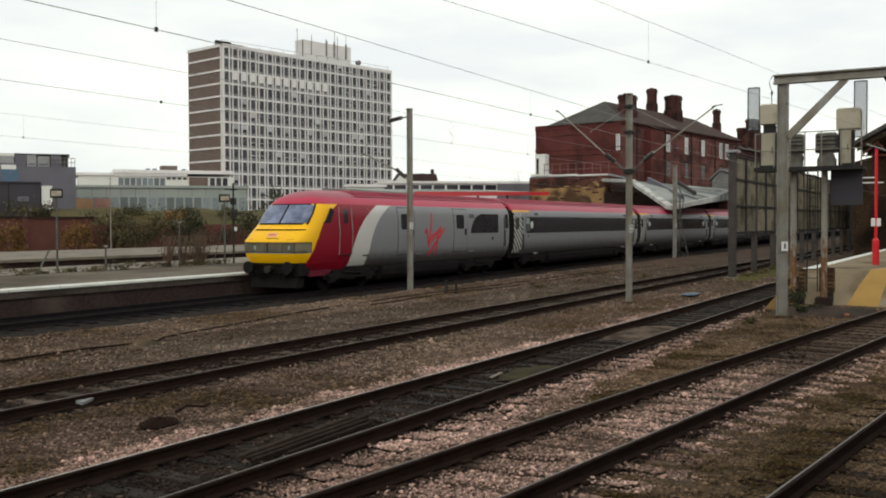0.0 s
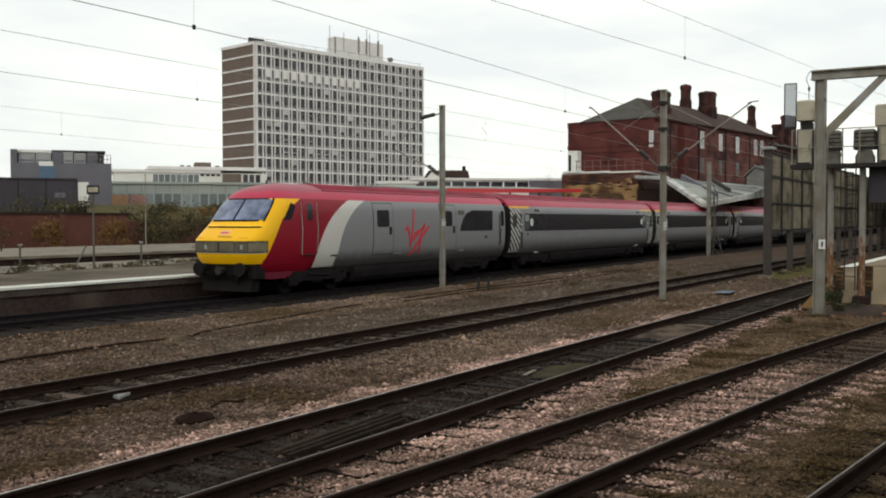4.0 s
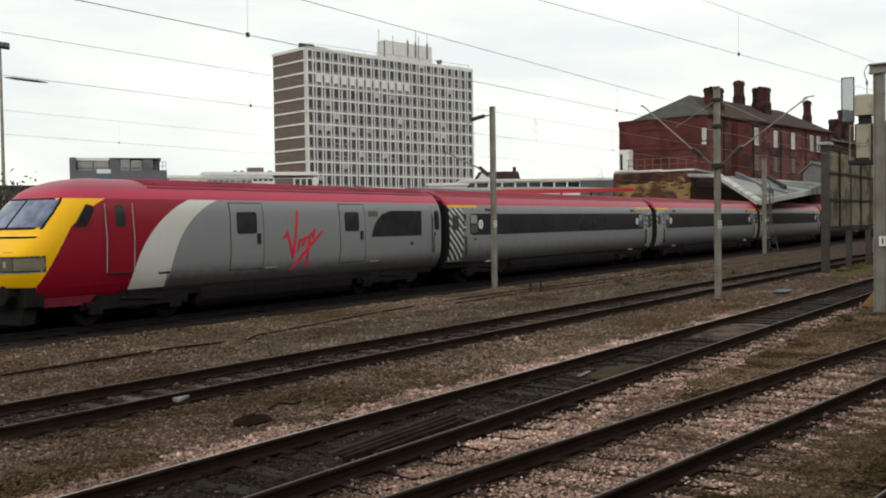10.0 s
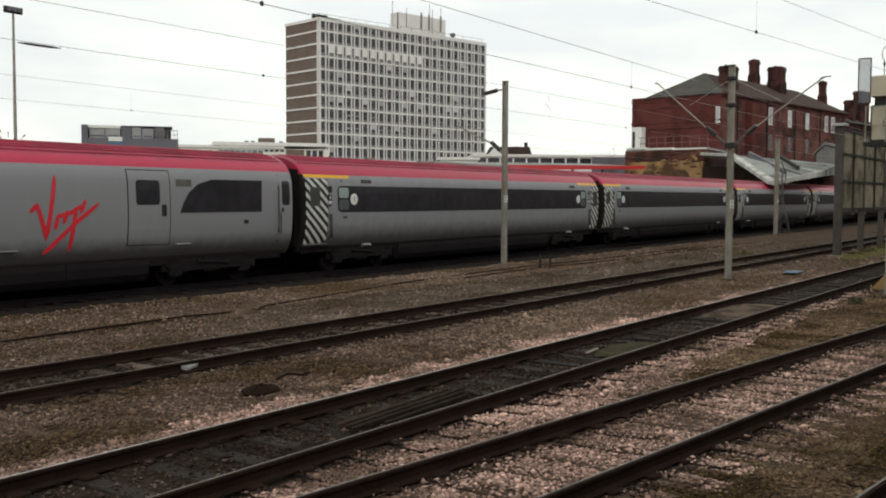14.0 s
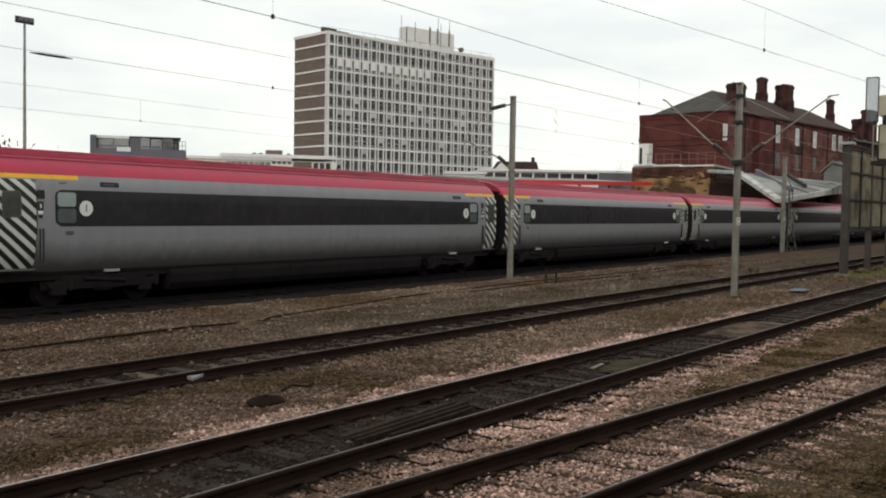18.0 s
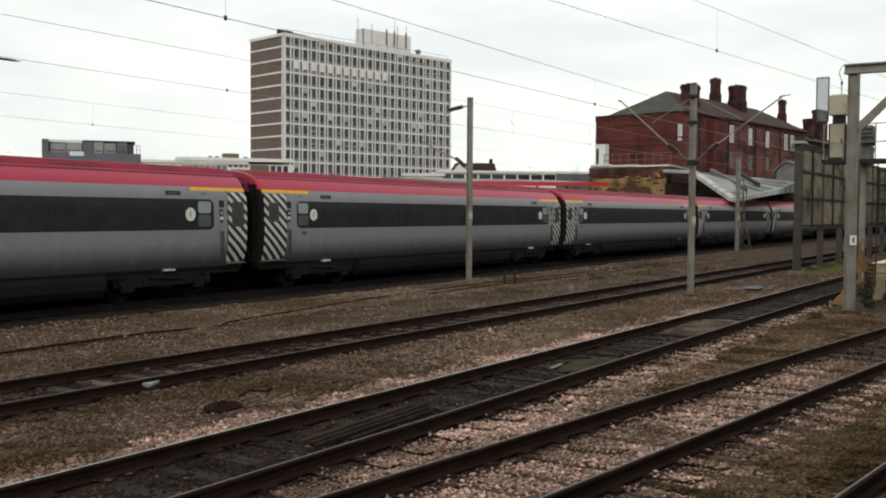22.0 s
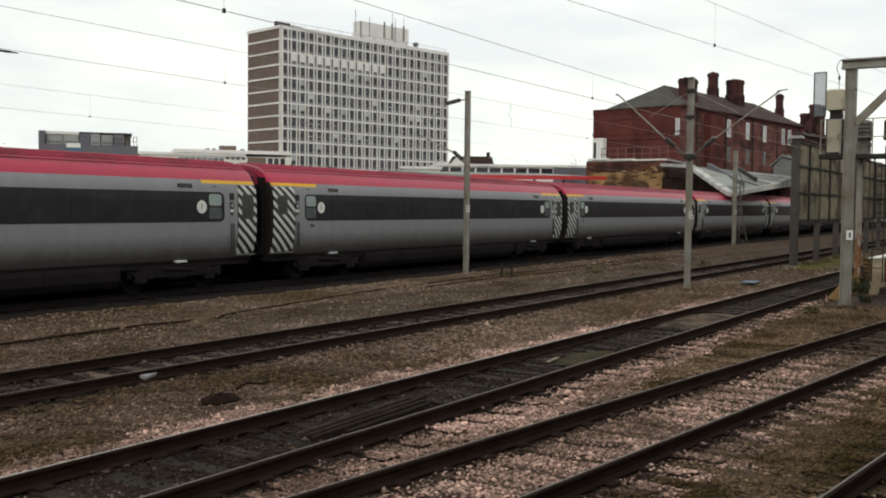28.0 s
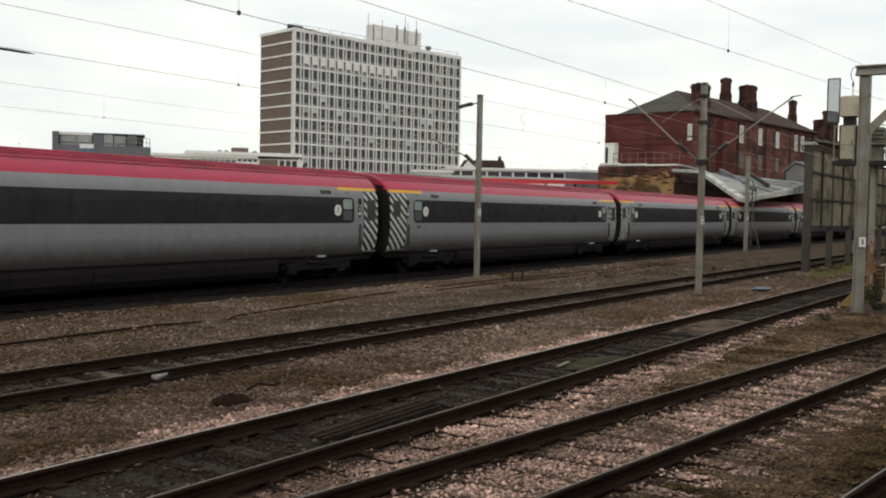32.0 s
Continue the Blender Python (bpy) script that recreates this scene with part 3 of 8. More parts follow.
def thing(name, label, category, m=None, group="", kind=""):
    ob = new(name)
    ob.empty_display_size = 0.3
    if m is not None:
        ob.matrix_basis = m
    return tagged(ob, label, category, group, kind)


def single(name, geo, material, label, category, group="", kind="", smooth=False, m=None):
    """A thing of one mesh."""
    ob = new(name, geo.mesh(name, smooth))
    ob.data.materials.append(material)
    if m is not None:
        ob.matrix_basis = m
    return tagged(ob, label, category, group, kind)


# ---- the plan: tracks as centre lines over x ----
SLOPE = 0.032


def t0(x):
    return 21.97 + SLOPE * x


def t1(x):
    return 12.25 + 0.010 * x


def t2(x):
    return 7.31


def t3(x):
    return 5.42 - 0.0983 * x - 0.00053 * x * abs(x)


def t4(x):
    return 1.91 - 0.098 * x - 0.0005 * x * abs(x)


def ground_height(x, y):
    """Ballast surface: a ridge before the train's track, a low step along the dark line, small bumps."""
    e = y - (t0(x) - 3.25 - 0.04 * min(12.0, max(0.0, x - 13.0)) + 0.35 * noise.noise(Vector((x * 0.35, 0.0, 7.0))))
    ridge = 0.15 * math.exp(-(e / 1.1) ** 2) if e < 0 else 0.15 - 0.145 * min(1.0, e / 0.9)
    if y > t0(x) + 1.4:
        ridge = 0.0
    ridge += 0.05 * max(0.0, min(1.0, (y - 16.45) / 0.15)) * max(0.0, min(1.0, (18.5 - y) / 0.6))
    n = 0.035 * noise.noise(Vector((x * 0.7, y * 0.9, 0.0))) + 0.02 * noise.noise(Vector((x * 2.3, y * 2.3, 4.0)))
    near = max(0.0, min(1.0, (70 - abs(x - 20)) / 20))
    return -0.195 + (ridge + n) * near


# ---- ground: one sheet to the horizon, finer about the tracks ----
def ground_material():
    q = Paint("ballast_ground", 0.97, 0.06)
    big, mid, fine = q.noise(0.35, 5), q.noise(2.5, 5), q.noise(48.0, 4)
    col = q.mix(q.op("MULTIPLY", mid, 0.9), (0.086, 0.054, 0.040), (0.176, 0.112, 0.084))
    col = q.mix(q.op("MINIMUM", q.op("MAXIMUM", q.op("MULTIPLY", q.op("SUBTRACT", q.noise(22.0, 6), 0.42), 5.0), 0.0), 0.8), q.mix(0.5, col, (0.018, 0.012, 0.008)), q.mix(0.3, col, (0.17, 0.12, 0.085)))
    col = q.mix(q.op("GREATER_THAN", big, 0.56), col, q.mix(0.45, col, (0.042, 0.034, 0.012)))

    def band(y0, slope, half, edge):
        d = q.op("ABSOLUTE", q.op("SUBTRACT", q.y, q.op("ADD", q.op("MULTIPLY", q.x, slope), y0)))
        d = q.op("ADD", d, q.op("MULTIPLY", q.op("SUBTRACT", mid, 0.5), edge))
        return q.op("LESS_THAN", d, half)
    col = q.mix(q.op("MULTIPLY", band(12.25, 0.01, 0.95, 0.5), 0.75), col, (0.018, 0.012, 0.0095))
    col = q.mix(q.op("MULTIPLY", band(7.31, 0.0, 0.85, 0.5), 0.85), col, (0.018, 0.012, 0.0095))
    # strip below the train coloured dark: oily bed plus the train's shade
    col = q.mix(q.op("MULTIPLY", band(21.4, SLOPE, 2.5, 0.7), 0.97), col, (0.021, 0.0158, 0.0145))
    col = q.mix(q.op("MULTIPLY", band(14.85, 0.0, 1.5, 0.6), 0.6), col, (0.085, 0.066, 0.050))
    m = q.finish(col, amount=0.25)
    bp = q.n.new("ShaderNodeBump")
    bp.inputs["Strength"].default_value = 0.9
    bp.inputs["Distance"].default_value = 0.05
    link(m, fine, bp.inputs["Height"])
    link(m, bp.outputs["Normal"], q.p.inputs["Normal"])
    return m


def build_ground():
    xs = [-3000, -1000, -300, -100, -50] + [-30 + 0.6 * i for i in range(184)] + [90, 110, 150, 300, 1000, 3000]
    ys = [-3000, -1000, -300, -100, -30, -10] + [-4 + 0.4 * i for i in range(75)] + [28, 32, 40, 60, 100, 300, 1000, 3000]
    g = Geo()
    g.grid([[(x, y, ground_height(x, y)) for y in ys] for x in xs])
    single("ground", g, ground_material(), "brown stony railway ballast ground with oily stains and painted train shade", "ground", kind="structure", smooth=True)


build_ground()


# ---- tracks ----
def rail_geo(f, side, x0, x1, step, head_only):
    """One rail: foot, web and head swept along the track's line."""
    prof = [(-0.07, -0.159), (0.07, -0.159), (0.07, -0.148), (0.016, -0.125), (0.012, -0.05), (0.034, -0.036), (0.034, -0.012), (0.028, -0.003), (-0.028, -0.003), (-0.034, -0.012), (-0.034, -0.036), (-0.012, -0.05), (-0.016, -0.125), (-0.07, -0.148)]
    if head_only:
        prof = [(0.004, -0.004), (0.0275, -0.004), (0.026, -0.0015), (0.020, 0.0), (0.010, 0.0), (0.005, -0.0015)]
    n = max(2, int((x1 - x0) / step) + 1)
    rows = []
    for i in range(n):
        x = x0 + (x1 - x0) * i / (n - 1)
        d = (f(x + 0.1) - f(x - 0.1)) / 0.2
        k = math.hypot(1, d)
        rows.append([(x - d / k * (side * 0.7525 + u), f(x) + (side * 0.7525 + u) / k, w) for u, w in prof])
    return Geo().grid(rows, close=True)


def build_track(name, f, x0, x1, step, pitch, sx0, sx1, label, material, top, seed, head="rail_head", steel="rail_rust"):
    root = thing(name, label, "railway track", kind="structure")
    for side in (1, -1):
        r = part("rail", rail_geo(f, side, x0, x1, step, False), M[steel], root)
        # bright heads go dull on the near rail: its weaker highlight as colour
        part("rail_head", rail_geo(f, side, x0, x1, step, True), M["rail_mid" if head == "rail_head" and side < 0 else head], r, "worn running surface")
    rnd = random.Random(seed)
    me = Geo().bevel_box(-0.125, 0.125, -1.3, 1.3, -0.13, 0, 0.012).mesh("sleeper")
    chair = Geo().bevel_box(-0.09, 0.09, -0.16, 0.16, 0, 0.035, 0.01).mesh("chair")
    x = sx0
    while x < sx1:
        d = math.atan((f(x + 0.1) - f(x - 0.1)) / 0.2)
        s = part("sleeper", me, material, root, at=pose(x, f(x) + rnd.uniform(-0.03, 0.03), top + rnd.uniform(-0.012, 0.008), 0, 0, math.degrees(d) + rnd.uniform(-0.7, 0.7)))
        if 2 < x < 17:
            for side in (1, -1):
                part("rail_chair", chair, M["rail_rust"], s, at=pose(0, side * 0.7525, 0))
        x += pitch
    return root


# ---- overhead line: masts, wires ----
def mast(x, y, height, label, plate_z, width=0.2):
    root = thing("catenary_mast", label, "mast", pose(x, y, 0), group="overhead line masts")
    w, t = width / 2, 0.016
    g = Geo().prism([(-w, -w), (w, -w), (w, -w + t), (t / 2, -w + t), (t / 2, w - t), (w, w - t), (w, w), (-w, w), (-w, w - t), (-t / 2, w - t), (-t / 2, -w + t), (-w, -w + t)], "z", -0.3, height)
    part("column", g, M["steel"], root)
    part("footing", Geo().bevel_box(-0.2, 0.2, -0.2, 0.2, -0.5, -0.13, 0.03), M["mossy_fill"], root)
    p = part("number_plate", Geo().bevel_box(-0.075, 0.075, -w - 0.02, -w - 0.004, plate_z - 0.125, plate_z + 0.125, 0.006, pose(0, 0, 0, 0, 0, -25)), M["white"], root, "small white plate")
    for k in (-0.08, 0.04):
        part("plate_mark", Geo().box(-0.035, 0.035, -w - 0.025, -w - 0.0205, plate_z + k, plate_z + k + 0.04, pose(0, 0, 0, 0, 0, -25)), M["dark_steel"], p, "dark unreadable bar")
    part("cap", Geo().bevel_box(-w - 0.02, w + 0.02, -w - 0.02, w + 0.02, height, height + 0.03, 0.01), M["steel"], root)
    return root


def insulator(root, a, b, name="insulator"):
    """A ribbed insulator from a to b."""
    a, b = Vector(a), Vector(b)
    pts, rs = [], []
    for i in range(13):
        pts.append(a.lerp(b, i / 12))
        rs.append(0.088 if i % 2 else 0.066)
    return part(name, Geo().tube(pts, rs, 10), M["insulator"], root, "dark brown ribbed insulator", smooth=False)


def build_masts():
    a = mast(32.2, 19.75, 6.9, "tall grey galvanised steel mast beside the train", 2.42, 0.17)
    part("bracket", Geo().tube([(0, 0, 6.62), (0, 0.5, 6.58)], 0.03), M["steel"], a)
    insulator(a, (0, 0.35, 6.6), (0, 0.95, 6.5))
    part("cantilever", Geo().tube([(0, 0.1, 4.2), (0, 0.55, 4.55), (0, 2.2, 5.3)], 0.03), M["steel"], a)
    insulator(a, (0, 0.2, 4.28), (0, 0.62, 4.62))
    part("stay", Geo().tube([(0, 0.95, 6.5), (0, 2.2, 5.45)], 0.012), M["wire"], a)
    part("registration_arm", Geo().tube([(0, 2.2, 5.3), (0, 2.3, 4.85)], 0.015), M["wire"], a)

    b = mast(31.3, 10.65, 6.75, "tall grey steel mast with two slanting overhead line brackets", 2.3, 0.175)
    for s, tip_y, tip_z in ((1, 2.55, 6.35), (-1, -2.85, 6.2)):
        part("cantilever", Geo().tube([(0, s * 0.75, 4.72), (0, tip_y, tip_z)], 0.024), M["steel"], b)
        part("strut", Geo().tube([(0, s * 0.1, 4.21), (0, s * 0.52, 4.55)], 0.035, 8), M["post_grey"], b)
        insulator(b, (0, s * 0.50, 4.535), (0, s * 0.82, 4.797))
        part("tip_clamp", Geo().tube([(-0.25, tip_y - s * 0.05, tip_z - 0.06), (0.0, tip_y, tip_z), (0.2, tip_y + s * 0.16, tip_z + 0.04)], 0.018, 6), M["dark_steel"], b)
        part("top_tie", Geo().tube([(0, 0.0, 6.35), (0, tip_y * 0.55, 5.55)], 0.01), M["wire"], b)
    part("clamp_band", Geo().bevel_box(-0.16, 0.16, -0.16, 0.16, 4.12, 4.28, 0.02), M["dark_steel"], b)
    part("clamp_band", Geo().bevel_box(-0.15, 0.15, -0.15, 0.15, 5.45, 5.55, 0.02), M["dark_steel"], b)
    part("clamp_band", Geo().bevel_box(-0.15, 0.15, -0.15, 0.15, 6.3, 6.4, 0.02), M["dark_steel"], b)

    c = mast(70.0, 20.45, 6.65, "slender grey steel mast carrying a cable loop", 2.3, 0.26)
    part("hanging_cable", Geo().tube([(0, -0.3, 5.0), (0.1, -0.6, 4.2), (0.1, -0.5, 3.2), (0, -0.25, 2.4)], 0.03), M["dark_steel"], c)

    strut = part("lattice_strut", Geo().tube([(0.3, -0.27, 4.6), (0.3, -0.22, -0.25)], 0.03, 6), M["post_grey"], c, "thin braced strut beside the mast")
    part("strut_leg", Geo().tube([(0.3, -0.27, 4.6), (0.3, -0.42, 2.2), (0.3, -0.98, -0.25)], 0.028, 6), M["post_grey"], strut)
    steps = [(3.4, 0.34), (2.6, 0.39), (1.9, 0.48), (1.2, 0.65), (0.5, 0.81), (-0.2, 0.97)]
    for (z0, y0), (z1, y1) in zip(steps, steps[1:]):
        part("lattice_bar", Geo().tube([(0.3, -0.25, z0), (0.3, -y1, z1)], 0.018, 5), M["post_grey"], strut)
        part("lattice_bar", Geo().tube([(0.3, -y0, z0), (0.3, -0.23, z1)], 0.018, 5), M["post_grey"], strut)

    # gantry over the nearer tracks
    d = thing("overhead_gantry", "grey steel portal gantry with a diagonal brace and small plate", "gantry", pose(28.6, 5.25, 0))
    w, t = 0.135, 0.02
    ibeam = [(-w, -w), (w, -w), (w, -w + t), (t / 2, -w + t), (t / 2, w - t), (w, w - t), (w, w), (-w, w), (-w, w - t), (-t / 2, w - t), (-t / 2, -w + t), (-w, -w + t)]
    part("column", Geo().prism(ibeam, "z", -0.3, 6.4), M["steel"], d)
    part("beam", Geo().prism([(-0.14, 6.36), (0.14, 6.36), (0.14, 6.4), (0.02, 6.4), (0.02, 6.58), (0.14, 6.58), (0.14, 6.62), (-0.14, 6.62), (-0.14, 6.58), (-0.02, 6.58), (-0.02, 6.4), (-0.14, 6.4)], "y", -9.5, 0.25), M["steel"], d)
    part("brace", Geo().prism([(-0.2, 4.78), (-1.72, 6.36), (-1.5, 6.36), (-0.1, 4.98)], "x", -0.07, 0.07), M["steel"], d)
    part("footing", Geo().bevel_box(-0.26, 0.26, -0.26, 0.26, -0.5, -0.12, 0.03), M["mossy_fill"], d)
    p = part("number_plate", Geo().bevel_box(-0.09, 0.09, -0.2, -0.18, 1.69, 1.95, 0.006, pose(0, 0, 0, 0, 0, -60)), M["white"], d, "small white plate")
    part("plate_mark", Geo().box(-0.022, 0.022, -0.206, -0.202, 1.75, 1.9, pose(0, 0, 0, 0, 0, -60)), M["dark_steel"], p, "dark unreadable bar")
    part("hanger", Geo().tube([(0, -2.6, 6.36), (0, -2.75, 6.1)], 0.04, 6), M["dark_steel"], d)
    insulator(d, (0, -2.7, 6.2), (0.0, -3.2, 5.75))
    part("far_column", Geo().prism([(u, v2 - 9.3) for u, v2 in ibeam], "z", -0.3, 6.4), M["steel"], d)


def wire_pair(f, zc, zm, x0, x1, span, label, phase=0.0, r=0.0038):
    """Contact wire, catenary wire above it and their droppers over one track."""
    root = thing("overhead_wire", label, "overhead wire", group="overhead wires")
    n = int((x1 - x0) / 2)
    part("contact_wire", Geo().tube([(x0 + (x1 - x0) * i / n, f(x0 + (x1 - x0) * i / n), zc(x0 + (x1 - x0) * i / n)) for i in range(n + 1)], r, 5), M["wire"], root)
    part("catenary_wire", Geo().tube([(x0 + (x1 - x0) * i / n, f(x0 + (x1 - x0) * i / n), zm(x0 + (x1 - x0) * i / n)) for i in range(n + 1)], r, 5), M["wire"], root)
    x = x0 + phase
    while x < min(x1, 90):
        part("dropper", Geo().tube([(x, f(x), zc(x)), (x, f(x), zm(x))], 0.0016, 4), M["wire"], root)
        part("clip", Geo().bevel_box(-0.018, 0.018, -0.012, 0.012, -0.02, 0.025, 0.004), M["dark_steel"], root, at=pose(x, f(x), zc(x)))
        x += span
    return root


build_masts()
wire_pair(lambda x: t0(x) + 0.1, lambda x: 4.83, lambda x: 5.42, -40, 160, 9.0, "thin overhead contact and catenary wires above the train", 3.2)
wire_pair(lambda x: 12.4, lambda x: 4.58, lambda x: 5.16, -40, 160, 14.9, "thin overhead contact and catenary wires over the far track", 7.48)
wire_pair(lambda x: 7.25, lambda x: 4.43, lambda x: 4.93 - 0.008 * max(0, x - 8), -40, 160, 8.93, "thin overhead contact and catenary wires over the middle track", 2.45, 0.0042)
wire_pair(lambda x: 5.85 - 0.098 * x, lambda x: 4.72 + 0.01 * x, lambda x: 5.40 + 0.004 * x, -30, 110, 7.0, "thin overhead contact and catenary wires over the near track", 2.1, 0.0031)

jumper = single("jumper_wire", Geo().tube([(22.3, 12.4, 5.13), (22.42, 12.4, 5.02), (22.2, 12.4, 4.9), (22.45, 12.4, 4.76), (22.38, 12.4, 4.62), (22.3, 12.4, 4.55)], 0.006, 5), M["wire"], "thin bent jumper wire joining two overhead wires", "wire")
single("wire_clamp", Geo().tube([(7.6, 12.4, 4.553), (7.75, 12.4, 4.553), (8.1, 12.4, 4.553), (8.25, 12.4, 4.553)], [0.006, 0.018, 0.018, 0.006], 6), M["insulator"], "dark section insulator clamped on the overhead wire", "insulator")


# ---- the train ----
PROFILE = [(0.72, 1.05), (0.86, 1.15), (1.06, 1.25), (1.3, 1.318), (1.6, 1.357), (2.0, 1.37), (2.6, 1.357), (2.9, 1.336), (3.0, 1.316), (3.1, 1.286), (3.2, 1.243), (3.33, 1.165), (3.5, 1.02), (3.64, 0.8), (3.75, 0.5), (3.80, 0.22), (3.815, 0.0)]


def half_width(z):
    for (z0, y0), (z1, y1) in zip(PROFILE, PROFILE[1:]):
        if z <= z1:
            return y0 + (y1 - y0) * (z - z0) / (z1 - z0)
    return 0.0


def section(x, low=0.72):
    pts = [(x, -y, z) for z, y in PROFILE if z >= low]
    return pts + [(x, y, z) for z, y in reversed(PROFILE[:-1]) if z >= low]


def side_panel(x0, x1, z0, z1, out, thick=0.03, corner=0.0, nz=6):
    """A slab that follows the near side of the body between two heights, its face proud by out. Rounded corners where asked."""
    g = Geo()
    rows = []
    for i in range(nz + 1):
        z = z0 + (z1 - z0) * i / nz
        k = 0.0
        if corner:
            e = max(0.0, corner - min(z - z0, z1 - z))
            k = corner - math.sqrt(max(0.0, corner ** 2 - e ** 2))
        y = -half_width(z)
        rows.append([(x0 + k, y + thick, z), (x0 + k, y - out, z), (x1 - k, y - out, z), (x1 - k, y + thick, z)])
    g.grid(rows, close=True)
    n = len(rows) * 4
    g.f += [(3, 2, 1, 0), (n - 4, n - 3, n - 2, n - 1)]
    return g


def bogie(root, x):
    b = part("bogie", Geo().box(-1.7, 1.7, -1.12, -1.0, 0.42, 0.62).box(-1.7, 1.7, 1.0, 1.12, 0.42, 0.62).box(-0.3, 0.3, -1.15, 1.15, 0.35, 0.8).prism([(-1.7, 0.62), (-1.35, 0.62), (-1.2, 0.75), (1.2, 0.75), (1.35, 0.62), (1.7, 0.62), (1.5, 0.42), (-1.5, 0.42)], "y", -1.2, -1.05), M["bogie_grey"], root, at=pose(x, 0, 0))
    for k in (-1.3, 1.3):
        g = Geo()
        for s in (-1, 1):
            g.tube([(0, s * 0.69, 0), (0, s * 0.72, 0), (0, s * 0.72, 0), (0, s * 0.82, 0)], [0.487, 0.487, 0.457, 0.457], 24)
            g.tube([(0.2, s * 0.83, 0.1), (0.2, s * 0.85, 0.1)], 0.04, 6)
        g.tube([(0, -1.0, 0), (0, 1.0, 0)], 0.08, 8)
        part("wheelset", g, M["black"], b, at=pose(k, 0, 0.457))
        part("axle_box", Geo().bevel_box(k - 0.2, k + 0.2, -1.22, -1.0, 0.3, 0.62, 0.05), M["black"], b)
        part("spring", Geo().tube([(k + 0.35, -1.14, 0.4), (k + 0.35, -1.14, 0.68)], 0.09, 8), M["black"], b)
    part("damper", Geo().tube([(-0.6, -1.2, 0.66), (0.6, -1.2, 0.58)], 0.05, 8), M["black"], b)
    return b


def roof_ribs(root, x0, x1):
    for y in (0.12, 0.3, 0.48, 0.64, 0.79, 0.93):
        z = next(z0 + (z1 - z0) * (y - a) / (b - a) for (z0, a), (z1, b) in zip(PROFILE[10:], PROFILE[11:]) if b <= y <= a)
        for s in (-1, 1):
            part("roof_rib", Geo().bevel_box(x0, x1, s * y - 0.025, s * y + 0.025, z - 0.03, z + 0.034, 0.008), M["roof_red"], root)


def grab_handle(root, x, z0, z1, name="grab_handle"):
    z = (z0 + z1) / 2
    y = -half_width(z) - 0.045
    part(name, Geo().tube([(x, y + 0.05, z0), (x, y, z0 + 0.03), (x, y, z1 - 0.03), (x, y + 0.05, z1)], 0.016, 6), M["dark_steel"], root)


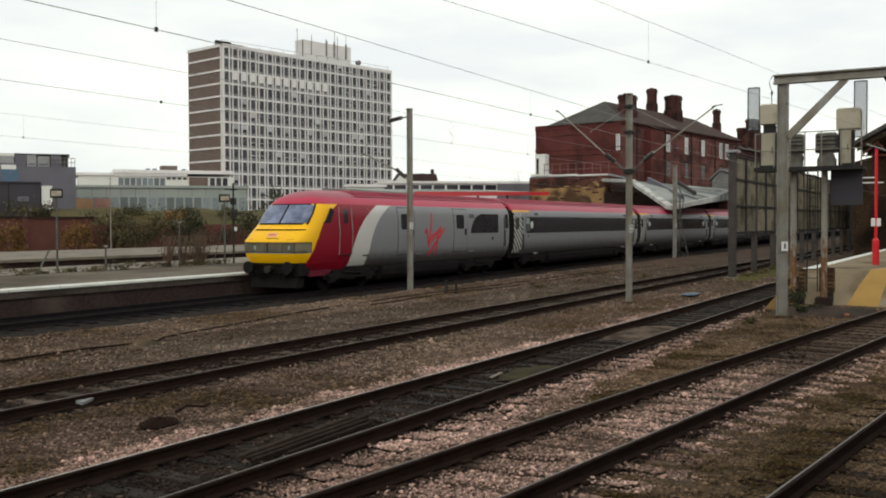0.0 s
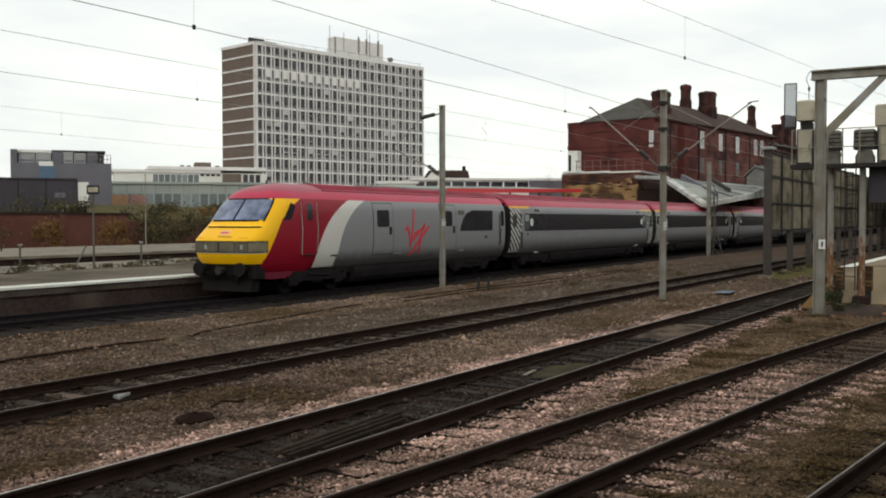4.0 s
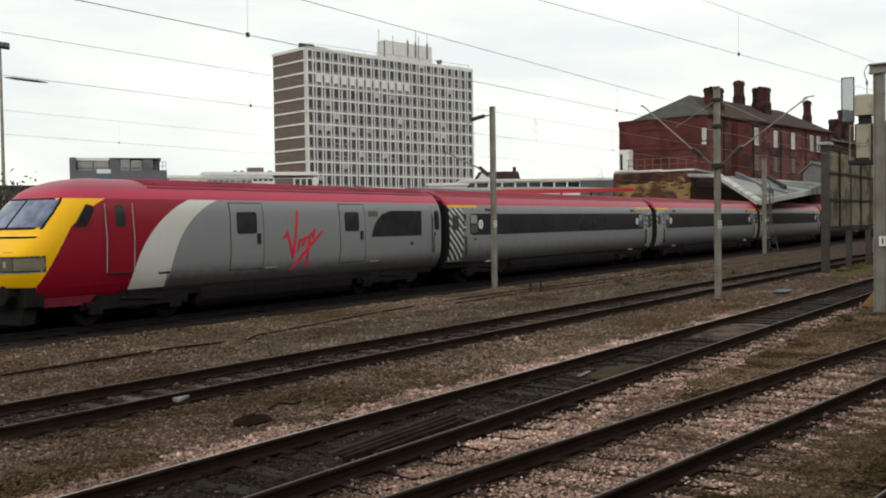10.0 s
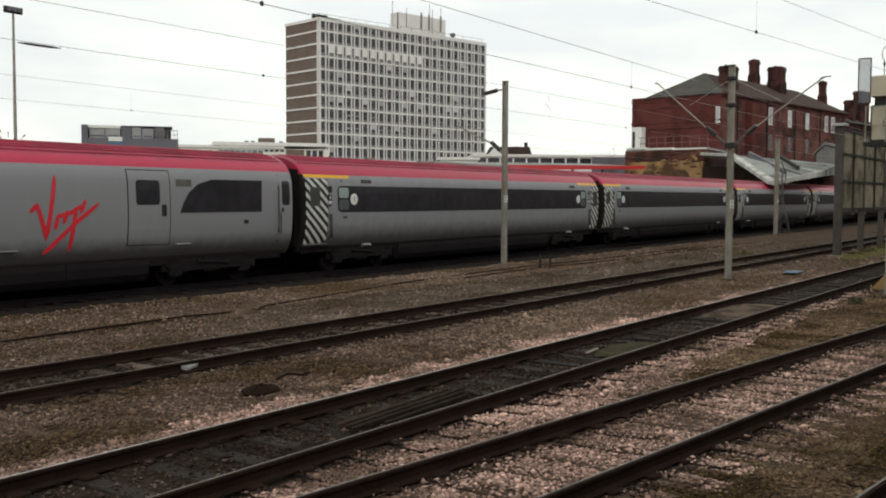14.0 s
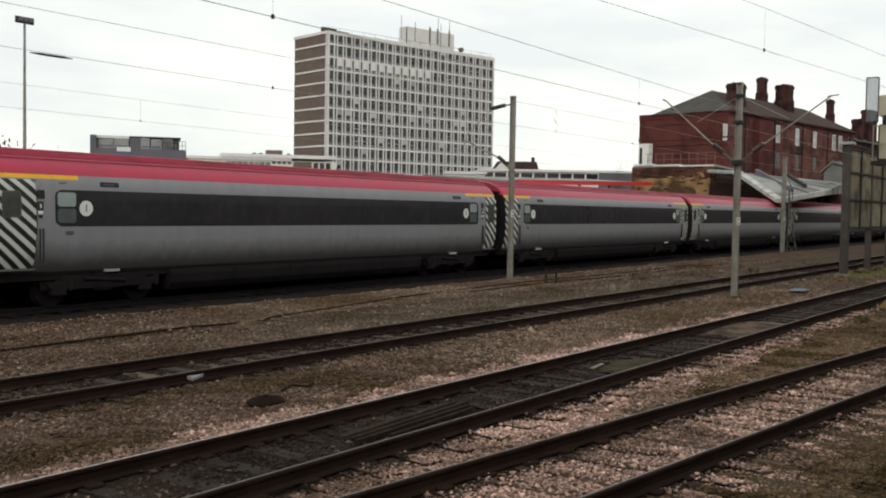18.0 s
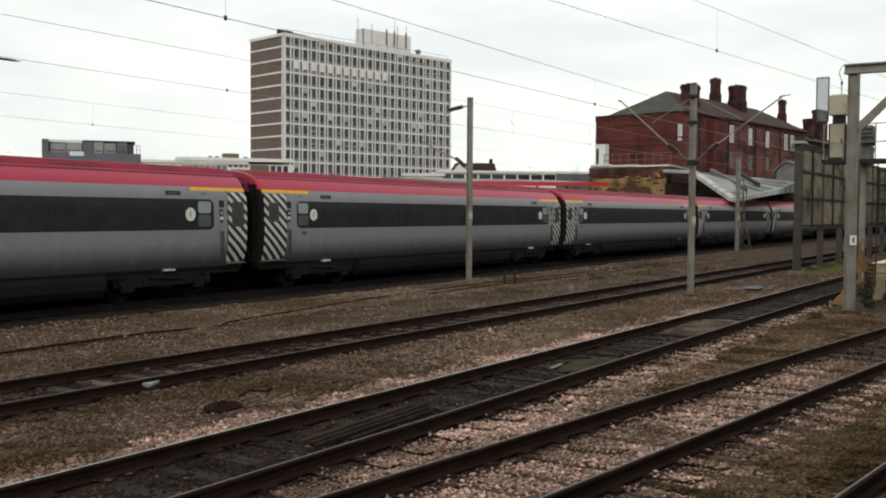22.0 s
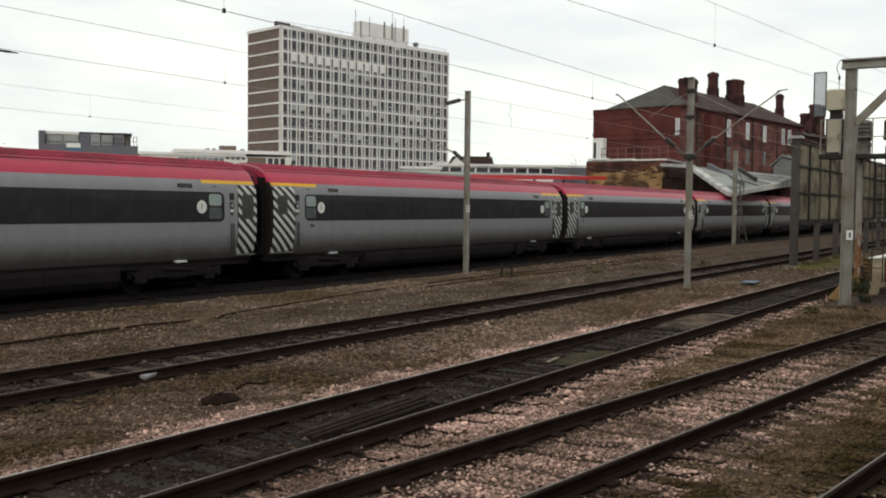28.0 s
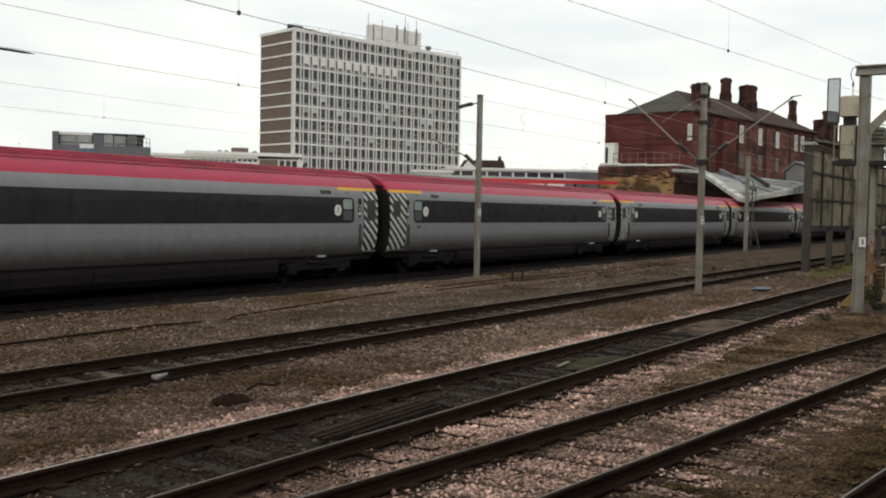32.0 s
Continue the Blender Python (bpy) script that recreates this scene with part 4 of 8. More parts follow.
def coach():
    root = thing("passenger_coach", "grey railway coach with red roof and black window band", "railway coach", group="train coaches")
    xs = [0.36, 0.40, 0.55, 6, 12, 17, 22.45, 22.60, 22.64]
    rows = []
    for x in xs:
        k = 0.96 if x in (0.36, 22.64) else 0.99 if x in (0.40, 22.60) else 1.0
        rows.append([(x, y * k, 0.72 + (z - 0.72) * (0.985 if k < 1 else 1)) for x, y, z in section(x)])
    g = Geo().grid(rows)
    n = len(rows[0])
    g.f += [tuple(range(n)), tuple(range(len(g.v) - 1, len(g.v) - n - 1, -1))]
    part("body", g, M["coach"], root, smooth=True)
    roof_ribs(root, 0.5, 22.5)
    # window band with its panes and the paler end windows
    part("window_band", side_panel(1.97, 21.20, 1.96, 2.84, 0.006, corner=0.16, nz=12), M["band"], root, "continuous black window band")
    for i in range(8):
        x = 3.35 + i * 2.07
        part("window_pane", side_panel(x, x + 1.9, 2.0, 2.79, 0.011, 0.02, 0.08, 8), M["tint"], root)
    for e, c in ((2.03, 2.82), (20.57, 20.27)):
        part("end_window", side_panel(e, e + 0.51, 2.05, 2.39, 0.011, 0.02, 0.05, 6), M["dim_glass"], root, "dim grey lower window")
        part("end_window", side_panel(e, e + 0.51, 2.44, 2.78, 0.011, 0.02, 0.05, 6), M["frost"], root, "pale frosted upper window")
        y = -half_width(2.40)
        disc = part("class_disc", Geo().tube([(c, y - 0.006, 2.40), (c, y - 0.016, 2.40)], 0.19, 24), M["white"], root, "round white first class sign")
        curve = bpy.data.curves.new("numeral", "FONT")
        curve.body, curve.size, curve.align_x, curve.align_y, curve.extrude = "1", 0.26, "CENTER", "CENTER", 0.002
        curve.materials.append(M["dark_steel"])
        text = new("numeral", curve)
        text.parent = disc
        text.matrix_basis = pose(c, y - 0.019, 2.40, 90, 0, 0)
    for x0, x1, hx, w0, w1, wz in ((0.40, 1.46, 1.59, 0.62, 1.05, 2.20), (21.80, 22.60, 21.53, 21.97, 22.44, 2.06)):
        d = part("end_door", side_panel(x0, x1, 0.98, 3.06, 0.012, 0.03, 0.03, 14), M["stripes"], root, "door with black and white diagonal stripes")
        part("window_frame", side_panel(w0 - 0.03, w1 + 0.03, wz - 0.03, 2.79, 0.015, 0.02, 0.04, 8), M["post_grey"], d, "grey metal window frame")
        part("door_window", side_panel(w0, w1, wz, 2.76, 0.019, 0.02, 0.04, 8), M["door_glass"], d, "dark grey door window")
        part("door_sill", Geo().bevel_box(x0 - 0.02, x1 + 0.02, -1.30, -1.2, 0.93, 0.97, 0.01), M["post_grey"], d, "scuffed grey sill")
        part("door_seam", side_panel(x0 - 0.03, x0 - 0.005, 0.98, 3.06, 0.004), M["rubber"], root)
        part("door_seam", side_panel(x1 + 0.005, x1 + 0.03, 0.98, 3.06, 0.004), M["rubber"], root)
        for k in (-0.04, 0.05):
            grab_handle(root, hx + k, 1.12, 1.92)
        part("door_panel", side_panel(hx - 0.10, hx + 0.10, 2.61, 2.82, 0.008), M["dark_steel"], root, "dark door control panel")
        p = part("door_button", side_panel(hx - 0.09, hx + 0.06, 2.34, 2.55, 0.008), M["dark_steel"], root)
        part("button_mark", side_panel(hx - 0.03, hx + 0.01, 2.40, 2.50, 0.011), M["white"], p, "small white mark")
        part("door_light", side_panel(hx - 0.07, hx + 0.05, 2.26, 2.33, 0.009), M["white"], root)
        part("door_lock", side_panel(hx - 0.07, hx + 0.04, 2.16, 2.23, 0.009), M["dark_steel"], root)
    part("vent_grille", side_panel(2.25, 2.47, 1.75, 1.85, 0.006), M["post_grey"], root, "small dark square grille")
    for x in (3.72, 19.62):
        part("step_plate", Geo().bevel_box(x - 0.21, x + 0.21, -1.25, -1.12, 0.81, 0.87, 0.01), M["blind"], root, "small pale plate low on the side")
    for x in (3.26, 19.38):
        p = part("side_label", side_panel(x, x + 0.56, 2.94, 3.06, 0.006), M["dark_steel"], root, "small dark label")
        part("label_bar", side_panel(x + 0.08, x + 0.42, 2.985, 3.015, 0.009), M["post_grey"], p, "grey unreadable bar")
    for x in (2.1, 20.72):
        part("small_label", side_panel(x, x + 0.2, 2.985, 3.02, 0.006, nz=1), M["post_grey"], root)
    # underframe: hung modules and skirts between the bogies
    part("solebar", Geo().box(0.45, 22.55, -1.08, 1.08, 0.66, 0.95), M["black"], root)
    for i in range(5):
        x = 5.6 + i * 2.37
        part("underfloor_module", Geo().prism([(-1.2, 0.8), (-1.24, 0.66), (-1.22, 0.42), (-1.1, 0.24), (1.1, 0.24), (1.22, 0.42), (1.24, 0.66), (1.2, 0.8)], "x", x, x + 2.355), M["skirt"], root)
    part("gangway_roof", Geo().prism([(-0.92, 3.12), (-0.82, 3.38), (-0.45, 3.58), (0.45, 3.58), (0.82, 3.38), (0.92, 3.12)], "x", -0.42, 0.36), M["hood"], root, "dull maroon corridor hood")
    bogie(root, 3.5)
    bogie(root, 19.5)
    part("gangway", Geo().box(-0.36, 0.36, -0.62, 0.62, 1.0, 3.05), M["rubber"], root, "black corridor connection")
    part("data_tag", Geo().bevel_box(-0.06, 0.04, -0.66, -0.625, 2.98, 3.12, 0.01), M["edge_yellow"], root, "small yellow tag in the gangway")
    part("end_shade", Geo().box(22.64, 22.80, -1.05, 1.05, 0.9, 3.35), M["rubber"], root)
    part("end_shade", Geo().box(0.20, 0.36, -1.05, 1.05, 0.9, 3.35), M["rubber"], root)
    for s in (-0.87, 0.87):
        part("buffer", Geo().tube([(0.36, s, 1.06), (0.08, s, 1.06), (0.07, s, 1.06), (0.02, s, 1.06)], [0.09, 0.09, 0.24, 0.24], 14), M["black"], root)
    part("coupling", Geo().tube([(-0.3, 0, 0.95), (0.4, 0, 0.95)], 0.1, 8), M["black"], root)
    return root


def front_x(z):
    """How far back the middle of the sloping end lies at each height."""
    pts = [(0.66, 0.55), (1.1, 0.50), (1.16, 0.42), (1.43, 0.33), (1.84, 0.31), (1.9, 0.35), (2.46, 0.97), (3.25, 1.66), (3.43, 1.82), (3.58, 2.08), (3.70, 2.44), (3.77, 2.82), (3.80, 3.15), (3.815, 3.55), (3.9, 5.0)]
    for (z0, x0), (z1, x1) in zip(pts, pts[1:]):
        if z <= z1:
            return x0 + (x1 - x0) * (z - z0) / (z1 - z0)
    return pts[-1][1]


def nose_point(z, a, out=0.0):
    """A point of the rounded end: a runs from -1 (near side) over 0 (middle) to 1; out lifts it off the skin."""
    hw = half_width(z)
    s = abs(a)
    y = hw * min(1.0, 1 - (1 - s) ** 1.35) if s < 1 else hw
    bow = 0.16 + 0.20 * min(1.0, max(0.0, (z - 1.9) / 0.5))
    x = front_x(z) + 0.86 * (bow * s ** 2.3 + (1 - bow) * s ** 8)
    return Vector((x - out, math.copysign(y, a), z))


def driving_van():
    root = thing("driving_van", "red, grey and yellow driving van with sloping cab leading train", "railway vehicle")
    # rounded end: heights from skirt to roof, swept from the near side round to the far side
    zs = [0.72, 0.86, 1.08, 1.12, 1.3, 1.43, 1.6, 1.84, 1.9, 2.1, 2.3, 2.46, 2.7, 3.0, 3.25, 3.33, 3.42, 3.5, 3.57, 3.64, 3.7, 3.75, 3.78, 3.80, 3.812]
    aa = [-1.0, -0.985, -0.97, -0.95, -0.93, -0.91, -0.89, -0.865, -0.84, -0.80, -0.75, -0.68, -0.6, -0.4, -0.2, 0, 0.2, 0.4, 0.6, 0.68, 0.75, 0.80, 0.84, 0.865, 0.89, 0.91, 0.93, 0.95, 0.97, 0.985, 1.0]
    rows = []
    for z in zs:
        hw = half_width(z)
        rows.append([(5.0, -hw, z), (3.4 if front_x(z) < 2.7 else 5.0, -hw, z)] + [tuple(nose_point(z, a)) for a in aa] + [(3.4 if front_x(z) < 2.7 else 5.0, hw, z), (5.0, hw, z)])
    g = Geo().grid(rows)
    back = [section(x) for x in (5.0, 10.0, 14.0, 18.42, 18.62)]
    back[-1] = [(18.65, y * 0.97, z) for x, y, z in back[-1]]
    g.grid(back)
    n = len(back[0])
    g.f.append(tuple(range(len(g.v) - 1, len(g.v) - n - 1, -1)))
    top = rows[-1]
    k = len(rows) * len(top) - len(top)
    g.f.append(tuple(range(k, k + len(top))))
    part("body", g, M["van"], root, smooth=True)
    roof_ribs(root, 4.6, 18.45)

    def patch(name, z0, z1, a0, a1, out, material, label="", nz=6, na=8, parent=None, taper=0.0):
        rows = []
        for lift in (out, -0.02):
            for i in range(nz + 1):
                z = z0 + (z1 - z0) * i / nz
                c0, c1 = a0 + taper * (z - z0) * (1 if a0 < 0 else -1), a1 - taper * (z - z0) * (1 if a1 > 0 else -1)
                rows.append([nose_point(z, c0 + (c1 - c0) * j / na, lift) for j in range(na + 1)])
        h = nz + 1
        gg = Geo().grid(rows[:h]).grid(list(reversed(rows[h:])))
        edge = [rows[0], rows[h]]
        gg.grid(edge).grid([rows[h - 1], rows[-1]]).grid([[r[0] for r in rows[:h]], [r[0] for r in rows[h:]]]).grid([[r[-1] for r in rows[:h]], [r[-1] for r in rows[h:]]])
        return part(name, gg, material, parent or root, label, smooth=True)

    seal = patch("windscreen_seal", 2.475, 3.25, -0.755, 0.755, 0.012, M["rubber"], "black windscreen surround")
    patch("windscreen", 2.53, 3.205, -0.715, -0.025, 0.022, M["screen"], "windscreen pane with sky reflection in its bluish colour", parent=seal)
    patch("windscreen", 2.53, 3.205, 0.025, 0.715, 0.022, M["screen"], "windscreen pane with sky reflection in its bluish colour", parent=seal)
    lamp = patch("lamp_band", 1.46, 1.84, -0.992, 0.992, 0.02, M["dark_steel"], "grey glazed headlamp band", nz=3, na=48)
    for a0, a1, m in ((-0.99, -0.74, "lamp_glass"), (-0.72, -0.40, "lamp_dark"), (-0.38, -0.02, "lamp_dark"), (0.02, 0.38, "lamp_dark"), (0.40, 0.72, "lamp_dark"), (0.74, 0.99, "lamp_glass")):
        patch("headlamp" if m == "lamp_glass" else "lamp_cover", 1.50, 1.80, a0, a1, 0.032, M[m], "clear lamp glass" if m == "lamp_glass" else "", nz=3, na=10, parent=lamp)
    for a0, a1 in ((-0.60, -0.54), (0.30, 0.36)):
        patch("lamp_lens", 1.58, 1.72, a0, a1, 0.040, M["frost"], "pale round lamp lens", nz=2, na=2, parent=lamp)
    patch("lamp_strip", 1.44, 1.462, -0.99, 0.99, 0.022, M["frost"], "pale metal strip under the lamps", nz=1, na=48)
    patch("vent_slot", 2.27, 2.31, -0.78, 0.62, 0.016, M["rubber"], "dark ventilation slot", nz=1, na=14)
    patch("vent_lip", 2.315, 2.35, -0.80, 0.64, 0.03, M["yellow_paint"], "moulded yellow lip above the slot", nz=1, na=14)
    for a0, a1, z in ((-0.66, -0.46, 1.93), (0.46, 0.62, 1.93)):
        patch("panel_line", z, z + 0.018, a0, a1, 0.008, M["badge_grey"], "thin panel seam", nz=1, na=3)
    patch("front_badge", 2.03, 2.18, -0.13, 0.10, 0.01, M["badge_pink"], "small faded red and white badge", nz=1, na=2)
    patch("badge_mark", 2.09, 2.13, -0.10, 0.08, 0.016, M["logo_red"], "small red bar", nz=1, na=2)
    patch("badge_bar", 1.965, 1.985, -0.24, 0.08, 0.01, M["rubber"], "thin dark bar", nz=1, na=2)
    # cab side window: a dark wedge
    w = Geo()
    y = -1.378
    w.prism([(1.93, 2.52), (2.31, 2.54), (2.53, 2.96), (2.47, 3.05), (2.31, 3.09)], "y", y, y + 0.03)
    part("cab_side_window", w, M["tint"], root, "dark wedge-shaped cab side window")
    # cab door
    d = part("cab_door", side_panel(2.90, 3.76, 1.33, 3.16, 0.010, nz=20), M["van"], root, "red cab door")
    part("door_window", side_panel(3.19, 3.50, 2.50, 3.08, 0.016, 0.02, 0.08, 8), M["tint"], d)
    for x in (2.88, 3.75):
        part("handrail", Geo().tube([(x, -half_width(1.4) - 0.045, 1.35), (x, -half_width(2.2) - 0.05, 2.2), (x, -half_width(3.1) - 0.045, 3.12)], 0.014, 6), M["frost"], root, "pale grey handrail")
    part("door_step", Geo().bevel_box(3.0, 3.7, -1.39, -1.32, 1.315, 1.335, 0.008), M["dark_steel"], root)
    # luggage doors, drawn as slabs with dark seams
    for x0, x1, a0, a1 in ((7.28, 8.64, 7.52, 8.36), (12.36, 13.72, 12.60, 13.38)):
        part("door_seam", side_panel(x0 - 0.028, x1 + 0.028, 1.18, 3.175, 0.003, nz=24), M["rubber"], root)
        d = part("luggage_door", side_panel(x0, x1, 1.20, 3.15, 0.009, nz=24), M["van"], root, "grey luggage door")
        part("door_window", side_panel(a0, a1, 2.25, 2.90, 0.017, 0.02, 0.05, 8), M["tint"], d)
        part("door_handle", Geo().bevel_box(x1 - 0.28, x1 - 0.14, -1.42, -1.36, 1.95, 2.25, 0.015), M["dark_steel"], d)
    # guard's window with a slanting front edge
    gg = Geo()
    pts = [(14.08, 2.03), (17.22, 2.03), (17.22, 2.95), (15.25, 2.95), (14.75, 2.82), (14.4, 2.58), (14.2, 2.3)]
    gg.prism(pts, "y", -1.382, -1.33)
    part("guard_window", gg, M["tint"], root, "large dark window with curved front edge")
    d = part("end_door", side_panel(18.0, 18.58, 1.12, 3.14, 0.008, nz=10), M["van"], root, "grey end door")
    part("door_window", side_panel(18.12, 18.46, 2.22, 2.96, 0.016, 0.02, 0.05, 8), M["tint"], d)
    for x in (17.93, 18.04):
        grab_handle(root, x, 1.35, 2.75 if x < 18 else 2.0)
    part("door_seam", side_panel(17.965, 17.995, 1.1, 3.14, 0.004), M["rubber"], root)
    part("lock_plate", side_panel(18.10, 18.19, 2.0, 2.14, 0.014), M["dark_steel"], d)
    part("side_box", side_panel(16.5, 16.68, 1.68, 1.8, 0.008), M["dark_steel"], root, "small dark socket cover")
    part("vent_patch", side_panel(13.95, 14.5, 2.74, 2.94, 0.004), M["post_grey"], root, "grey louvre above the window")
    for x, z in ((8.95, 1.2), (14.2, 1.18)):
        part("side_plate", Geo().bevel_box(x - 0.25, x + 0.25, -1.39, -1.31, z - 0.014, z + 0.014, 0.006), M["plant_pale"], root)
    part("number_patch", side_panel(4.6, 5.0, 1.22, 1.28, 0.006, nz=1), M["dark_steel"], root, "small dark bars")
    # a red hand-drawn flourish of plain strokes
    strokes = [[(9.54, 2.08), (9.72, 2.26), (9.84, 1.92), (9.97, 1.45)], [(9.96, 1.42), (10.11, 2.22), (10.23, 2.96)], [(9.92, 1.08), (10.37, 1.48), (10.75, 1.80), (11.45, 2.29)],
               [(10.20, 1.66), (10.30, 2.04)], [(10.44, 1.80), (10.54, 2.12)], [(10.62, 1.12), (10.70, 1.62), (10.80, 2.20)], [(10.93, 2.06), (11.06, 2.38)], [(10.26, 1.98), (10.62, 2.06), (10.98, 2.24)]]
    for st in strokes:
        st = [(a[0] + (b[0] - a[0]) * k / 4, a[1] + (b[1] - a[1]) * k / 4) for a, b in zip(st, st[1:]) for k in range(4)] + [st[-1]]
        n = len(st)
        gg = Geo()
        rows = []
        for i, (x, z) in enumerate(st):
            x2, z2 = st[min(i + 1, n - 1)]
            x3, z3 = st[max(i - 1, 0)]
            dx, dz = x2 - x3, z2 - z3
            L = math.hypot(dx, dz)
            wd = 0.05 if 0 < i < n - 1 else 0.02
            yy = -half_width(z)
            rows.append([(x - dz / L * wd, yy + 0.01, z + dx / L * wd), (x - dz / L * wd, yy - 0.014, z + dx / L * wd), (x + dz / L * wd, yy - 0.014, z - dx / L * wd), (x + dz / L * wd, yy + 0.01, z - dx / L * wd)])
        gg.grid(rows, close=True)
        part("flourish_stroke", gg, M["logo_red"], root, "red painted stroke")
    # buffer beam, plough, buffers
    part("buffer_beam", Geo().bevel_box(0.66, 1.2, -1.2, 1.2, 0.62, 1.08, 0.05), M["black"], root)
    part("obstacle_plough", Geo().prism([(0.62, 0.20), (1.0, 0.20), (1.1, 0.62), (0.74, 0.62)], "y", -1.05, 1.05), M["rubber"], root)
    for s in (-0.87, 0.87):
        part("buffer", Geo().tube([(0.7, s, 0.92), (0.34, s, 0.92), (0.32, s, 0.92), (0.26, s, 0.92)], [0.1, 0.1, 0.235, 0.225], 16), M["rubber"], root)
    part("coupling", Geo().tube([(0.25, 0, 0.88), (0.7, 0, 0.88)], [0.14, 0.1], 10), M["dark_steel"], root)
    for s in (-0.45, 0.4, 0.6, -0.62):
        part("jumper_cable", Geo().tube([(0.62, s, 1.0), (0.42, s, 0.75), (0.5, s * 0.9, 0.5), (0.68, s * 0.85, 0.62)], 0.03, 6), M["rubber"], root)
    part("solebar", Geo().box(1.3, 18.3, -1.08, 1.08, 0.60, 0.95), M["black"], root)
    part("side_skirt", side_panel(0.95, 3.4, 0.73, 1.1, 0.004), M["red_paint"], root)
    part("skirt_valance", Geo().prism([(1.18, 0.58), (2.42, 0.56), (2.75, 0.80), (1.05, 0.80)], "y", -1.14, -1.06), M["hood"], root, "low grimy red valance behind the steps")
    for x0, x1 in ((6.2, 8.38), (8.4, 10.58), (10.6, 13.1)):
        part("underfloor_module", Geo().prism([(-1.2, 0.8), (-1.24, 0.66), (-1.22, 0.42), (-1.1, 0.24), (1.1, 0.24), (1.22, 0.42), (1.24, 0.66), (1.2, 0.8)], "x", x0, x1), M["skirt"], root)
    bogie(root, 4.0)
    bogie(root, 15.4)
    part("end_shade", Geo().box(18.65, 18.80, -1.05, 1.05, 0.9, 3.35), M["rubber"], root)
    return root


COACHES = 8
van = driving_van()
first = coach()
coaches = [first] + [copy_thing(first, pose(60 + 23 * i, 22, 0)) for i in range(1, COACHES)]


def rear_of_van(t):
    """Place along the track of the coupling behind the driving van; the train gathers speed."""
    s = 45.9762 - 0.758874 * t - 0.0841218 * t ** 2 + 0.0021665 * t ** 3 - 7.33755e-05 * t ** 4 + 8.909e-07 * t ** 5
    return s + float(np.interp(t, (0, 11, 13, 15, 18, 20, 22, 23, 24, 25, 26.5, 28, 29, 30, 31, 32), (0, 0, -0.07, -0.12, -0.11, 0.0, 0.07, 0.0, -0.07, -0.04, 0.05, 0.09, 0.1, 0.02, 0.0, 0.0)))


def car_pose(s):
    x = s / math.hypot(1, SLOPE)
    return pose(x, t0(x), 0, 0, 0, math.degrees(math.atan(SLOPE)))


def wheel_times(step=0.62):
    """Moments between which the train rolls on by one step, so that no wheel turns too far from row to row."""
    out, t, last = [0.0], 0.0, rear_of_van(0.0)
    while t < 32.0:
        t += 1 / 30
        if last - rear_of_van(t) > step - 0.16 and t < 31.95:
            out.append(round(t * 30) / 30)
            last = rear_of_van(t)
    return out + [32.0]


def motions():
    times = [0.5 * i for i in range(65)]
    walk(van, [(t, car_pose(rear_of_van(t) - 18.83)) for t in times])
    for i, c in enumerate(coaches):
        walk(c, [(t, car_pose(rear_of_van(t) + 23.0 * i)) for t in times])
    turns = [(t, math.degrees((rear_of_van(t) - rear_of_van(0.0)) / 0.457)) for t in wheel_times()]
    for car in [van] + coaches:
        for ob in car.children_recursive:
            if ob.name.startswith("wheelset"):
                x, y, z = ob.location
                walk(ob, [(t, pose(x, y, z, 0, a, 0)) for t, a in turns])


